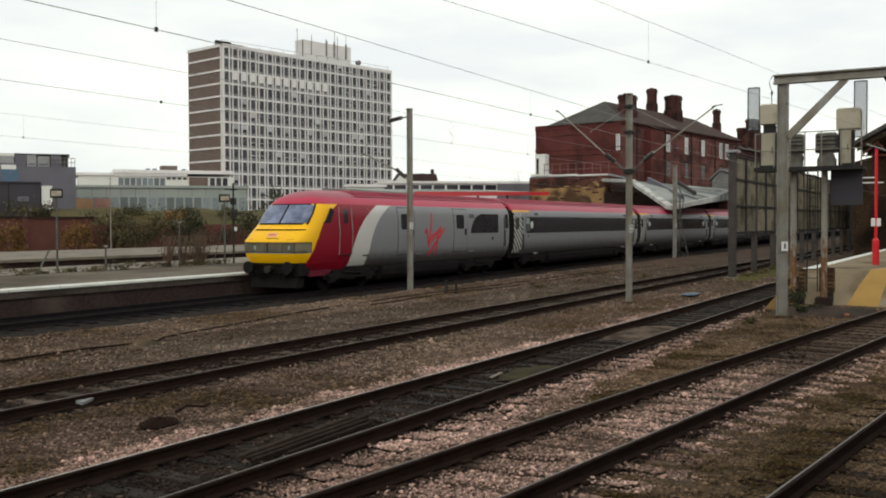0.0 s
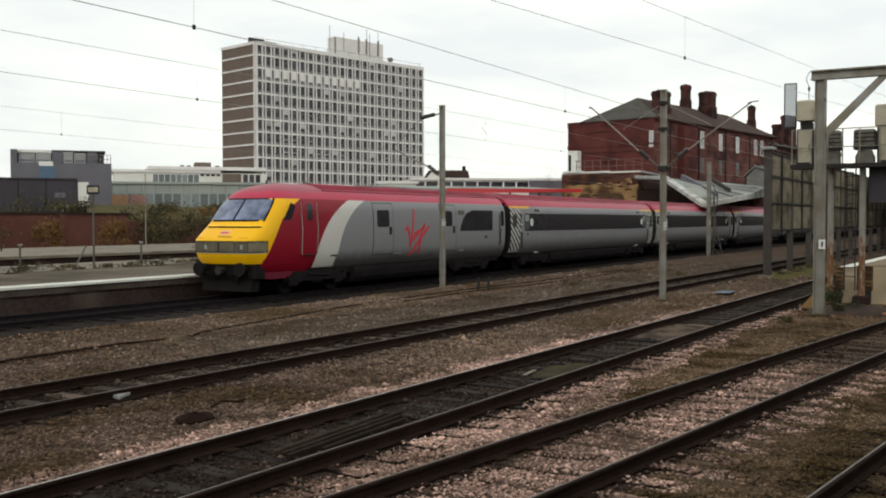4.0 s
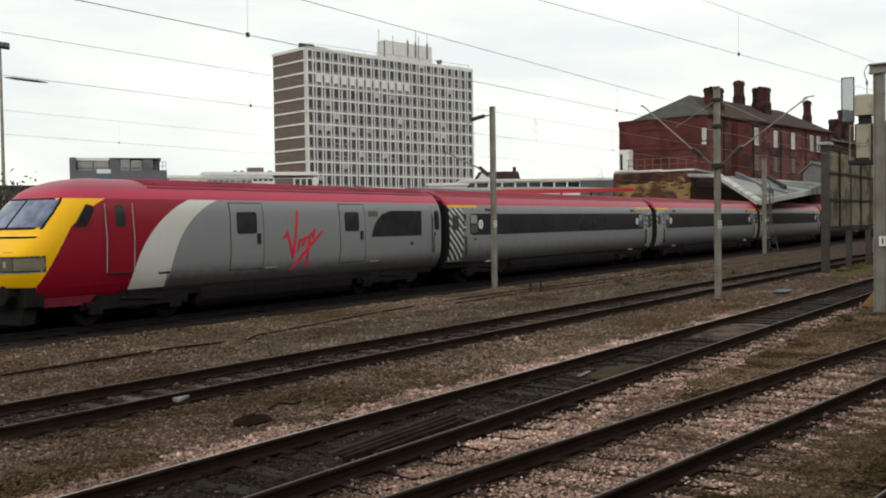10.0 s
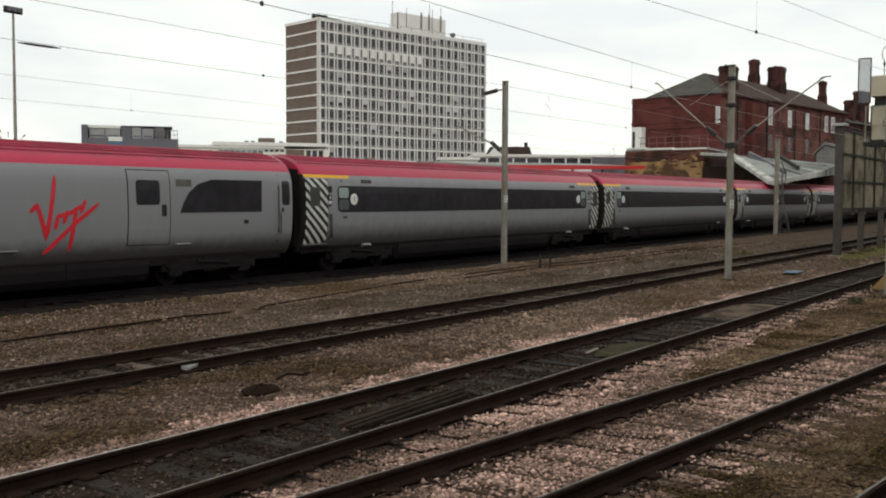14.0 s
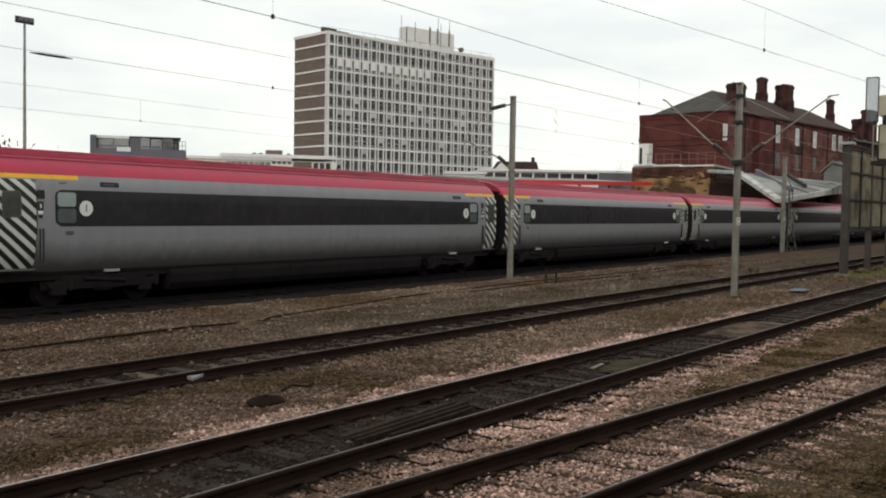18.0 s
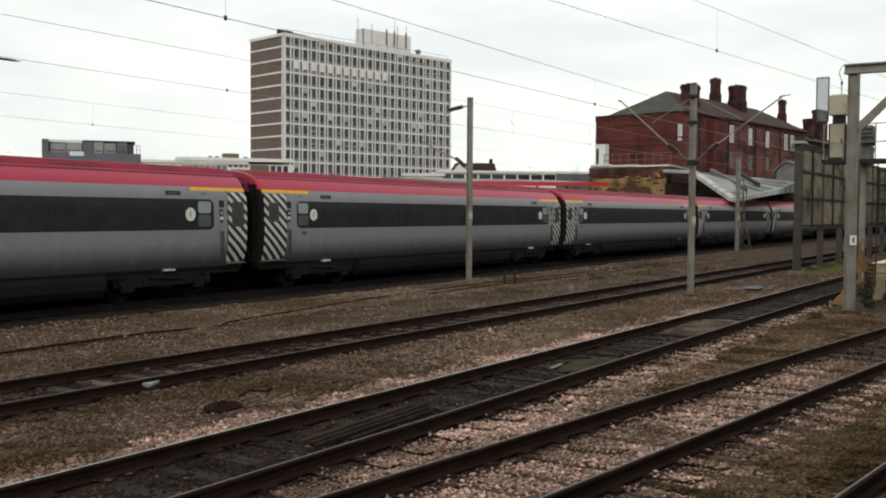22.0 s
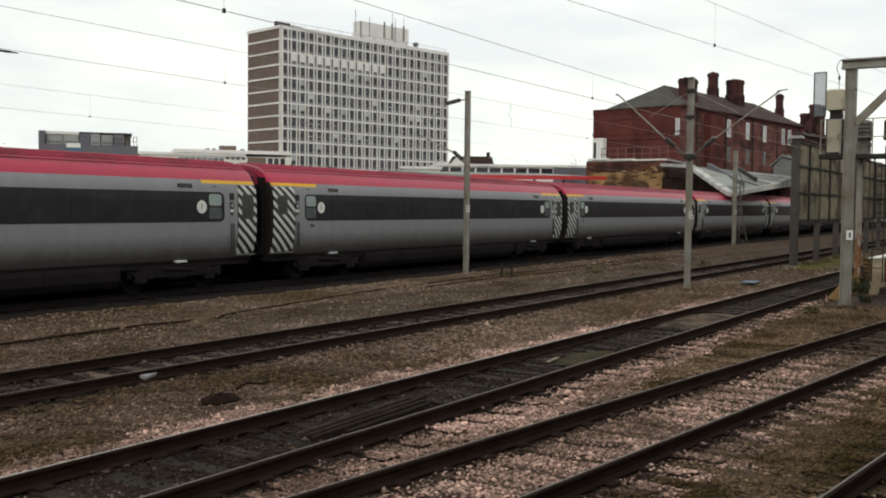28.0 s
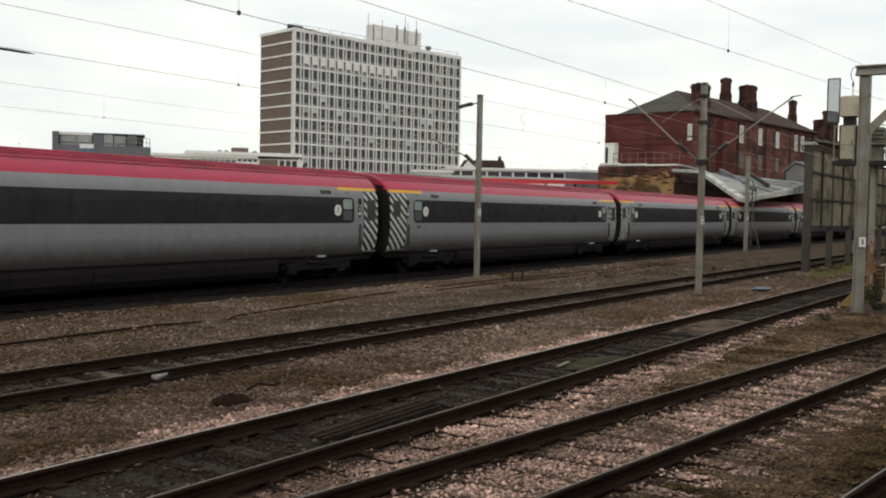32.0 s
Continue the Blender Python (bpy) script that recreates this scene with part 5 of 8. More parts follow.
# ---- platforms ----
def build_platforms():
    # the far platform that the train passes
    root = thing("platform_1", "low grey asphalt platform with white coping edge", "platform", kind="structure")

    def edge(x):
        return t0(x) + 1.62
    xs = (-60, 0, 60, 150, 300)
    g = Geo().grid([[(x, edge(x) + 0.12, -0.4), (x, edge(x) + 0.12, 0.595), (x, edge(x) + 10.8, 0.595), (x, edge(x) + 10.8, -0.4)] for x in xs], close=True)
    part("retaining_wall", g, M["platform_wall"], root, "sooty brick platform wall")
    g = Geo().grid([[(x, edge(x) + 0.05, 0.40), (x, edge(x) + 0.05, 0.592), (x, edge(x) + 0.13, 0.592), (x, edge(x) + 0.13, 0.40)] for x in xs], close=True)
    part("edge_course", g, M["edge_course"], root, "grey projecting course below the coping")
    g = Geo().grid([[(x, edge(x) + 0.55, 0.6), (x, edge(x) + 0.55, 0.675), (x, edge(x) + 6.3, 0.69), (x, edge(x) + 6.3, 0.6)] for x in xs], close=True)
    part("surface", g, M["asphalt"], root)
    g = Geo().grid([[(x, edge(x) + 6.32, 0.6), (x, edge(x) + 6.32, 0.70), (x, edge(x) + 10.7, 0.71), (x, edge(x) + 10.7, 0.6)] for x in xs], close=True)
    part("rear_surface", g, M["concrete"], root, "paler worn rear half of the platform")
    me = Geo().bevel_box(0.01, 1.79, 0, 0.54, 0.60, 0.68, 0.015).mesh("coping_slab")
    for i in range(60):
        x = -20 + 1.8 * i
        part("coping_slab", me, M["coping"], root, at=pose(x, edge(x), 0, 0, 0, math.degrees(math.atan(SLOPE))))
    # a second platform behind it
    root = thing("platform_2", "distant worn grey platform beyond the sunken tracks", "platform", kind="structure")
    part("retaining_wall", Geo().box(-60, 150, 47.0, 61.6, -0.4, 0.45), M["dark_brick"], root)
    part("surface", Geo().box(-60, 150, 46.8, 61.3, 0.45, 0.61), M["concrete"], root)
    # the island platform with its ramp
    root = thing("platform_3", "pale concrete island platform ending in a ramp", "platform", kind="structure")

    def left_edge(x):
        return 5.84 - 0.17 * max(0.0, 35.55 - x)

    def right_edge(x):
        return t3(x) + 0.72 + 0.76
    xs = [33.7, 34.6, 35.55, 40, 46, 55, 70, 90]
    zs = [-0.22, 0.36, 0.88, 0.88, 0.88, 0.88, 0.88, 0.88]
    g = Geo().grid([[(x, left_edge(x), -0.4), (x, left_edge(x), z), (x, right_edge(x), z), (x, right_edge(x), -0.4)] for x, z in zip(xs, zs)], close=True)
    g.f.append((0, 1, 2, 3))
    part("deck", g, M["deck"], root)
    g = Geo().grid([[(x, right_edge(x) + 0.3, z + 0.004), (x, right_edge(x) + 0.3, z + 0.012), (x, right_edge(x) + 0.95 + max(0.0, 35.6 - x) * 0.14, z + 0.012), (x, right_edge(x) + 0.95 + max(0.0, 35.6 - x) * 0.14, z + 0.004)] for x, z in zip(xs, zs)], close=True)
    part("edge_line", g, M["edge_yellow"], root, "worn yellow edge line")
    g = Geo().grid([[(x, 5.5, z + 0.004), (x, 5.5, z + 0.014), (x, 5.86, z + 0.014), (x, 5.86, z + 0.004)] for x, z in zip(xs[2:], zs[2:])], close=True)
    part("edge_line", g, M["coping"], root, "white edge line")
    part("ramp_paint", Geo().prism([(6.28, -0.25), (5.46, -0.25), (5.46, 0.55), (5.66, 0.50), (5.9, 0.20)], "x", 30.9, 31.6), M["ramp_tan"], root, "faded ochre ramp side")


build_platforms()


# ---- the nearer platform, and an added unseen building that blocks sky ----
def near_side():
    root = thing("platform_4", "grey asphalt station platform beside the tracks", "platform", kind="structure")
    part("deck", Geo().box(-60, 2.0, -14, 0.3, -0.4, 0.9), M["asphalt"], root)
    # wall and canopy out of view, added to dim the nearer ground
    root = thing("station_building", "unseen brick wall and canopy added to block sky light", "building")
    part("wall", Geo().box(-80, 120, -24, -14, -0.3, 9.5), M["dark_brick"], root)
    part("canopy", Geo().box(-80, 5, -14, -0.6, 4.7, 5.0), M["dark_steel"], root)


near_side()


# ---- signals, hoarding and fittings on the island platform ----
def signal_gantry():
    k = 0.908
    root = thing("signal_gantry", "rust-stained signal bridge with beige cabinets seen from behind", "signal", pose(33.6, 0, 2.49 * (1 - k)) @ Matrix.Scale(k, 4))
    for y in (6.42, 5.37):
        p = part("post", Geo().tube([(0, y, -0.25), (0, y, 4.35)], 0.11, 12), M["rusty"], root, "rust-streaked round post")
        part("base_box", Geo().bevel_box(-0.3, 0.3, y - 0.27, y + 0.27, -0.55, -0.18, 0.04), M["dark_brick"], p, "dark block at the foot of the post")
    part("deck", Geo().box(-0.6, 0.6, 4.05, 7.7, 4.33, 4.42), M["dark_steel"], root)
    part("cable_sheet", Geo().box(0.2, 0.3, 4.15, 5.2, 3.1, 4.32), M["dark_clad"], root, "dark sheet hanging below the deck")
    part("deck_edge", Geo().box(-0.62, -0.58, 4.05, 7.7, 4.32, 4.46), M["dark_steel"], root)
    for y in (4.1, 4.75, 5.4, 5.95, 6.45, 7.0, 7.65):
        part("rail_post", Geo().tube([(-0.58, y, 4.4), (-0.58, y, 5.7)], 0.022, 6), M["steel"], root)
    for z in (5.05, 5.68):
        part("hand_rail", Geo().tube([(-0.58, 4.1, z), (-0.58, 7.65, z)], 0.02, 6), M["steel"], root)
    for y0, y1 in ((6.95, 7.55), (4.4, 4.88)):
        c = part("equipment_cabinet", Geo().bevel_box(-0.35, 0.25, y0, y1, 4.43, 5.75, 0.03), M["dark_steel"], root, "tall dark cabinet with beige door")
        part("cabinet_door", Geo().bevel_box(-0.375, -0.352, y0 + 0.06, y1 - 0.06, 4.55, 5.68, 0.01), M["cabinet"], c)
        part("door_handle", Geo().box(-0.40, -0.376, y0 + 0.14, y0 + 0.17, 5.0, 5.2), M["dark_steel"], c)
        part("cabinet_neck", Geo().box(-0.2, 0.15, y0 + 0.1, y1 - 0.1, 5.75, 6.0), M["dark_steel"], c)
    for y0, y1, z in ((6.95, 7.55, 6.05), (4.18, 4.95, 5.75)):
        part("signal_head", Geo().bevel_box(-0.4, 0.4, y0, y1, z, z + 0.72, 0.05), M["cabinet"], root, "rounded beige signal housing")
    for y0, y1 in ((6.08, 6.62), (4.95, 5.66)):
        d = part("signal_drum", Geo().bevel_box(-0.25, 0.3, y0, y1, 5.12, 5.66, 0.06), M["relay_grey"], root, "grey ribbed relay housing")
        for z in (5.2, 5.34, 5.48):
            part("rib", Geo().box(-0.27, -0.25, y0 + 0.02, y1 - 0.02, z, z + 0.05), M["dark_steel"], d)
        part("signal_drum", Geo().prism([(y0 + 0.06, 4.43), (y0 + 0.06, 4.72)] + [((y0 + y1) / 2 - 0.24 * math.cos(a), 4.80 + 0.24 * math.sin(a)) for a in [math.pi * j / 8 for j in range(9)]] + [(y1 - 0.06, 4.72), (y1 - 0.06, 4.43)], "x", -0.2, 0.3), M["relay_grey"], root, "grey domed relay housing")
        part("drum_base", Geo().box(-0.24, 0.34, y0, y1, 4.96, 5.11), M["dark_steel"], d)
    for y, z0, z1 in ((7.62, 5.85, 7.42), (3.98, 5.45, 7.40)):
        s = part("screen_panel", Geo().box(-0.012, 0.012, y, y + 0.44, z0, z1), M["mesh_panel"], root, "translucent wire mesh safety screen")
        for k in (y, y + 0.41):
            part("screen_frame", Geo().box(-0.03, 0.03, k, k + 0.03, z0, z1 + 0.02), M["dark_steel"], s)
        for k in (z0, z1):
            part("screen_frame", Geo().box(-0.03, 0.03, y + 0.031, y + 0.409, k, k + 0.03), M["dark_steel"], s)
    part("line_feed", Geo().tube([(0, 7.2, 6.75), (0, 7.2, 7.3), (0, 7.26, 7.42), (0, 7.29, 7.58), (0, 7.24, 7.74), (0, 7.14, 7.83), (0, 7.02, 7.82)], 0.013, 6), M["dark_steel"], root)
    part("feed_clip", Geo().tube([(0, 7.2, 7.12), (0, 7.2, 7.2), (0, 7.2, 7.28)], [0.025, 0.045, 0.025], 8), M["insulator"], root)
    part("feed_head", Geo().bevel_box(-0.04, 0.04, 6.94, 7.03, 7.78, 7.84, 0.01), M["dark_steel"], root)
    for k in range(12):
        part("ladder_rung", Geo().tube([(-0.3, 5.56, 0.5 + 0.32 * k), (-0.3, 5.9, 0.5 + 0.32 * k)], 0.015, 5), M["dark_steel"], root)
    part("ladder_rail", Geo().tube([(-0.3, 5.55, 0.0), (-0.3, 5.55, 4.4)], 0.022, 6), M["dark_steel"], root)
    part("ladder_rail", Geo().tube([(-0.3, 5.9, 0.0), (-0.3, 5.9, 4.4)], 0.022, 6), M["dark_steel"], root)
    for y0, y1, z0, z1 in ((6.02, 6.27, 0.04, 0.80), (5.05, 5.56, 0.0, 0.86)):
        bx = part("cable_box", Geo().bevel_box(0.14, 0.4, y0, y1, z0, z1, 0.02), M["box_rust"], root, "rusty louvred cable box")
        part("box_leg", Geo().box(0.2, 0.3, y0 + 0.04, y1 - 0.04, -0.55, z0 + 0.02), M["dark_steel"], bx)
        for k in range(5):
            part("louvre", Geo().box(0.12, 0.14, y0 + 0.03, y1 - 0.03, z0 + 0.08 + 0.15 * k, z0 + 0.13 + 0.15 * k), M["dark_steel"], bx)


def hoarding():
    root = thing("hoarding", "dark panelled hoarding raised on steel posts between the tracks", "hoarding")
    x, i = 46.6, 0
    while x < 112:
        y = 10.85 + 0.012 * (x - 46.6)
        w = 0.16 if i == 0 else 0.13
        part("post", Geo().box(x - w, x + w, y - w, y + w, -0.3, 5.75), M["hoarding_post"], root)
        if i < 13:
            for z0, z1 in ((2.05, 3.25), (3.33, 4.5), (4.58, 5.6)):
                part("panel", Geo().box(x + 0.17, x + 4.8, y - 0.04, y + 0.04, z0, z1), M["hoarding"], root)
            part("batten", Geo().box(x + 2.4, x + 2.55, y - 0.12, y - 0.045, 1.9, 5.65), M["dark_steel"], root)
            for z in (2.0, 3.29, 4.54, 5.63):
                part("crossrail", Geo().box(x + 0.1, x + 4.9, y - 0.1, y - 0.045, z - 0.05, z + 0.05), M["dark_steel"], root)
        x += 5.0
        i += 1
    for k in range(4):
        part("footing", Geo().bevel_box(46.2 + 5 * k, 47.0 + 5 * k, 10.5, 11.2, -0.4, -0.08, 0.03), M["concrete"], root)
    single("wall_cap", Geo().bevel_box(46.3, 46.95, 10.55, 11.15, 5.76, 5.88, 0.03), M["plant_pale"], "pale slab capping the hoarding's end post", "cap")


def ramp_foot():
    # added dark mound: the shade at the ramp's foot, put into colour and shape
    g = Geo().grid([[(x, y, -0.25 + (0.30 * max(0.0, 1 - abs(x - 30.0) / 0.9) ** 0.6 + 0.04 * noise.noise(Vector((x * 3, y * 3, 3)))) * max(0.0, min(1.0, (5.9 - y) / 0.4, (y - 2.6) / 0.4))) for y in [2.4 + 0.2 * k for k in range(19)]] for x in [29.0 + 0.15 * k for k in range(14)]])
    single("soil_bank", g, M["ballast_oil_shade"], "dark mound below the ramp standing for shaded ballast", "soil bank", smooth=True)
    g = Geo().grid([[(x, y, -0.25 + 0.26 * max(0.0, 1 - ((y - 10.4) / 0.75) ** 2) * max(0.0, min(1.0, (x - 45.6) / 1.2, (60 - x) / 3)) * (1 + 0.5 * noise.noise(Vector((x * 0.9, y * 1.5, 2))))) for y in [9.6 + 0.16 * k for k in range(11)]] for x in [45.4 + 0.3 * k for k in range(50)]])
    single("grass_verge", g, M["verge"], "low green grass verge at the hoarding's foot", "grass verge", smooth=True)


signal_gantry()
hoarding()
ramp_foot()


def red_pole():
    root = thing("red_pole", "bright red lamp pole with a thicker base on the platform", "pole", pose(40.0, 3.99, 0.88))
    part("shaft", Geo().tube([(0, 0, 0.95), (0, 0, 4.35)], 0.055, 12), M["signal_red"], root)
    part("base", Geo().tube([(0, 0, 0), (0, 0, 0.9), (0, 0, 1.0)], [0.125, 0.125, 0.07], 14), M["signal_red"], root)
    part("cable_sign", Geo().bevel_box(-0.05, 0.05, -0.17, 0.17, 1.45, 1.75, 0.02, pose(0, 0, 0, 0, 0, 5)), M["white"], root, "small white sign clamped to the pole")
    part("arm", Geo().tube([(0, 0.35, 4.55), (0, -0.9, 4.05)], 0.035, 8), M["canopy_white"], root, "slanting white arm")


red_pole()


# ---- station buildings on the right: dark canopy and its wall ----
def station_shed():
    root = thing("station_shed", "dark station building with a pitched canopy roof", "station building")
    part("wall", Geo().box(86, 140, -6, 9.2, -0.3, 6.0), M["brown_stone"], root)
    # added block: closes a bright gap and keeps sky out of coach reflections
    part("side_wing", Geo().box(113, 260, 9.2, 15.0, -0.3, 7.4), M["brown_stone"], root)
    part("roof", Geo().prism([(8.7, 8.0), (1.0, 12.3), (-8, 7.9), (-8, 7.6), (1.0, 12.0), (8.7, 7.7)], "x", 72, 140), M["slate"], root)
    part("gable", Geo().prism([(9.2, 6.0), (8.4, 7.6), (1.0, 11.7), (-7.5, 7.6), (-7.5, 6.0)], "x", 85.5, 86), M["red_brick"], root)
    for y in (8.9, 3.0, -3.0):
        part("column", Geo().tube([(73, y, 0.88), (73, y, 7.8)], 0.14, 10), M["dark_steel"], root)
    # added screen hides the sky gap; its dark colour is the unlit interior
    part("end_screen", Geo().prism([(10.2, -0.3), (10.2, 7.3), (8.5, 7.75), (1.0, 11.9), (-7.8, 7.6), (-7.8, -0.3)], "x", 84.6, 84.9), M["brown_stone"], root, "added dark screen standing for the unlit roof space")
    for k in range(5):
        x = 72.4 + 3.0 * k
        part("roof_truss", Geo().prism([(8.5, 7.35), (8.5, 7.65), (1.0, 11.9), (-7.8, 7.6), (-7.8, 7.3), (1.0, 11.5)], "x", x, x + 0.18), M["brown_stone"], root, "dark brown rafter")
    for y0, z0, y1, z1 in ((8.2, 7.0, 3.0, 7.0), (8.2, 7.0, 7.2, 7.9), (7.2, 7.9, 6.4, 7.0), (6.4, 7.0, 5.4, 8.8), (5.4, 8.8, 4.2, 7.0)):
        part("girder_bar", Geo().tube([(72.2, y0, z0), (72.2, y1, z1)], 0.05, 6), M["wall_brick"], root, "dull red lattice girder")
    for y in (2.0, 4.0, 6.0):
        part("window", Geo().box(85.9, 86.0 - 0.02 + 0.02, y, y + 1.0, 1.6, 3.6), M["tint"], root)
    for y0, y1, z in ((7.4, 8.35, 5.48), (6.8, 8.2, 5.13)):
        part("strip_light", Geo().box(72.3, 72.5, y0, y1, z, z + 0.08), M["white"], root, "pale strip light under the canopy")
        part("light_hanger", Geo().tube([(72.4, (y0 + y1) / 2, z + 0.08), (72.4, (y0 + y1) / 2, 7.6)], 0.012, 5), M["dark_steel"], root)


station_shed()


# ---- red brick house over the far platforms ----
def brick_house():
    m = pose(107.9, 37.9, 0, 0, 0, -8.0)
    L, W, eave, base = 36.7, 11.5, 14.2, 8.0
    root = thing("brick_house", "red brick two-storey building with hipped slate roof and chimneys", "house", m)
    part("wall", Geo().box(0, L, 0, W, -0.3, eave - 0.1), M["red_brick"], root)
    part("front_wall", Geo().box(0, L, -0.035, -0.004, 0, eave - 0.12), M["front_brick"], root, "weathered brick long front")
    # string courses
    for z in (eave - 0.45, 11.2):
        part("string_course", Geo().box(-0.08, L + 0.08, -0.08, W + 0.08, z, z + 0.18), M["red_brick"], root)
    W2 = 9.8
    part("eave_board", Geo().box(-0.08, L + 0.3, -0.4, W2, eave - 0.12, eave + 0.06), M["sooty"], root)
    part("parapet", Geo().box(-0.06, 9.0, W2, W + 0.05, eave - 0.12, eave + 0.1), M["red_brick"], root)
    ridge = eave + 3.15
    r = Geo().add([(-0.1, -0.45, eave + 0.06), (L + 0.3, -0.45, eave + 0.06), (L + 0.3, W2, eave + 0.06), (-0.1, W2, eave + 0.06), (5.2, W2 / 2, ridge), (L - 5.2, W2 / 2, ridge)], [(1, 2, 5), (2, 3, 4, 5), (3, 0, 4), (3, 2, 1, 0)])
    roof = part("roof", r, M["slate"], root)
    # front slope gets darker tiles than the hip: its shade is in the colour
    part("front_slope", Geo().add([(-0.1, -0.45, eave + 0.06), (L + 0.3, -0.45, eave + 0.06), (L - 5.2, W2 / 2, ridge), (5.2, W2 / 2, ridge), (-0.1, -0.30, eave + 0.0), (L + 0.3, -0.30, eave + 0.0), (L - 5.2, W2 / 2, ridge - 0.1), (5.2, W2 / 2, ridge - 0.1)], [(0, 1, 2, 3), (7, 6, 5, 4), (0, 4, 5, 1), (1, 5, 6, 2), (2, 6, 7, 3), (3, 7, 4, 0)]), M["dark_tile"], roof, "reddish tiled front slope, coloured darker for its shade")
    for x, y, w, d, top in ((4.6, 1.3, 2.1, 1.4, 17.9), (19.6, 5.25, 1.0, 1.0, 20.5), (21.4, 2.8, 1.7, 1.7, 19.6), (35.3, 2.6, 0.8, 0.8, 18.9)):
        c = part("chimney", Geo().box(x, x + w, y, y + d, eave - 0.5, top), M["sooty"], roof, "sooty red brick chimney stack")
        part("chimney_cap", Geo().box(x - 0.08, x + w + 0.08, y - 0.08, y + d + 0.08, top - 0.55, top - 0.2), M["sooty"], roof, "corbelled chimney cap")
        part("chimney_shoulder", Geo().bevel_box(x - 0.14, x + w + 0.14, y - 0.14, y + d + 0.14, eave + 1.0, top - 1.9, 0.12), M["sooty"], roof)
        for k in range(max(1, int(w / 0.6))):
            part("chimney_pot", Geo().tube([(x + 0.3 + 0.6 * k, y + d / 2, top), (x + 0.3 + 0.6 * k, y + d / 2, top + 0.15)], [0.16, 0.14], 8), M["sooty"], roof)
    # windows along the long front, two storeys
    for i, x in enumerate((1.4, 6.5, 8.3, 12.15, 17.65, 23.0, 29.2, 31.4, 34.6)):
        for z0, z1 in ((11.4, 13.5), (8.4, 10.2)):
            w = part("window", Geo().box(x, x + 1.05, -0.06, 0.05, z0, z1), M["white" if z0 > 9 and 2 < i < 8 else "tower_brown"], root, "tall sash window")
            part("pane", Geo().box(x + 0.12, x + 0.93, -0.08, -0.062, z0 + 0.12, (z0 + z1) / 2 - 0.04), M["blind"] if z0 > 9 and i in (3, 4, 5, 6) else M["band"], w)
            part("pane", Geo().box(x + 0.12, x + 0.93, -0.08, -0.062, (z0 + z1) / 2 + 0.04, z1 - 0.12), M["blind"] if z0 > 9 and 2 < i < 8 else M["band"], w)
            part("sill", Geo().box(x - 0.1, x + 1.15, -0.16, 0.0, z0 - 0.12, z0), M["concrete"], w)
            part("lintel", Geo().box(x - 0.1, x + 1.15, -0.1, 0.0, z1, z1 + 0.2), M["sooty"], w)
    for x in (3.9, 11.6, 19.6, 27.5, 35.2):
        part("downpipe", Geo().tube([(x, -0.14, 7.0), (x, -0.14, eave - 0.1)], 0.08, 8), M["dark_steel"], root)
    # bay on the front
    part("bay", Geo().box(6.0, 9.4, -0.9, -0.02, 7.0, 13.6), M["red_brick"], root)
    # roof terrace in front of the gable end, with railing and white hut
    g = part("gable_window", Geo().box(-0.06, 0.05, 0.06, 0.56, 10.9, 12.75), M["white"], root, "white window on the gable end")
    part("pane", Geo().box(-0.08, -0.062, 0.13, 0.49, 11.0, 12.65), M["blind"], g)
    for z, y0, y1 in ((13.0, 4.5, 9.0), (10.55, 0.3, 11.4)):
        part("wall_pipe", Geo().tube([(-0.1, y0, z), (-0.1, y1, z)], 0.05, 6), M["old_brick"], root, "thin pipe along the gable")
    part("terrace", Geo().prism([(-9, 6.2), (-0.02, 11.6), (-0.02, -1.0), (-9, -3.4)], "z", -0.3, 7.50), M["sooty"], root)
    part("terrace_kerb", Geo().prism([(-9.2, 6.4), (-0.03, 11.8), (-0.03, -1.0), (-9.2, -3.5)], "z", 7.51, 7.70), M["plant_pale"], root, "pale worn kerb slab")
    for y0, y1, z in ((-3.3, 0.6, 7.70), (0.6, 3.9, 7.80), (3.9, 6.3, 7.92)):
        part("kerb_slab", Geo().bevel_box(-9.35, -8.7, y0, y1 - 0.02, z - 0.18, z, 0.03), M["cream"], root, "pale worn coping slab")
    for k in range(9):
        y = -3.2 + 1.0 * k
        part("railing_post", Geo().tube([(-8.8, y, 7.6), (-8.8, y, 9.0)], 0.04, 6), M["rail_faded"], root, "faded reddish railing post")
    for z in (8.35, 9.0):
        part("railing_bar", Geo().tube([(-8.8, -3.3, z), (-8.8, 5.0, z)], 0.035, 6), M["rail_faded"], root)
    part("corner_frame", Geo().box(-8.9, -8.7, 5.6, 5.8, 7.6, 9.7), M["dark_steel"], root, "dark post at the terrace corner")
    part("hut", Geo().bevel_box(-1.7, -0.8, 9.1, 10.5, 7.6, 10.75, 0.04), M["white"], root, "white roof access hut")


def chimney_house():
    root = thing("chimney_house", "sooty brick house end with tall dark chimneys", "house", pose(107.9, 37.9, 0, 0, 0, -8.0))
    part("wall", Geo().box(38.5, 50, 0.5, 9, -0.3, 13.2), M["sooty"], root)
    part("roof", Geo().prism([(0.1, 13.2), (9.4, 13.2), (4.75, 15.8)], "x", 38.3, 50.2), M["slate"], root)
    for x, w, top in ((41.0, 1.6, 16.6), (44.5, 3.2, 18.2)):
        part("chimney", Geo().box(x, x + w, 0.8, 2.0, 12.5, top), M["sooty"], root, "dark brick chimney stack")
        part("chimney_cap", Geo().box(x - 0.1, x + w + 0.1, 0.7, 2.1, top - 0.5, top - 0.2), M["sooty"], root)


chimney_house()
brick_house()


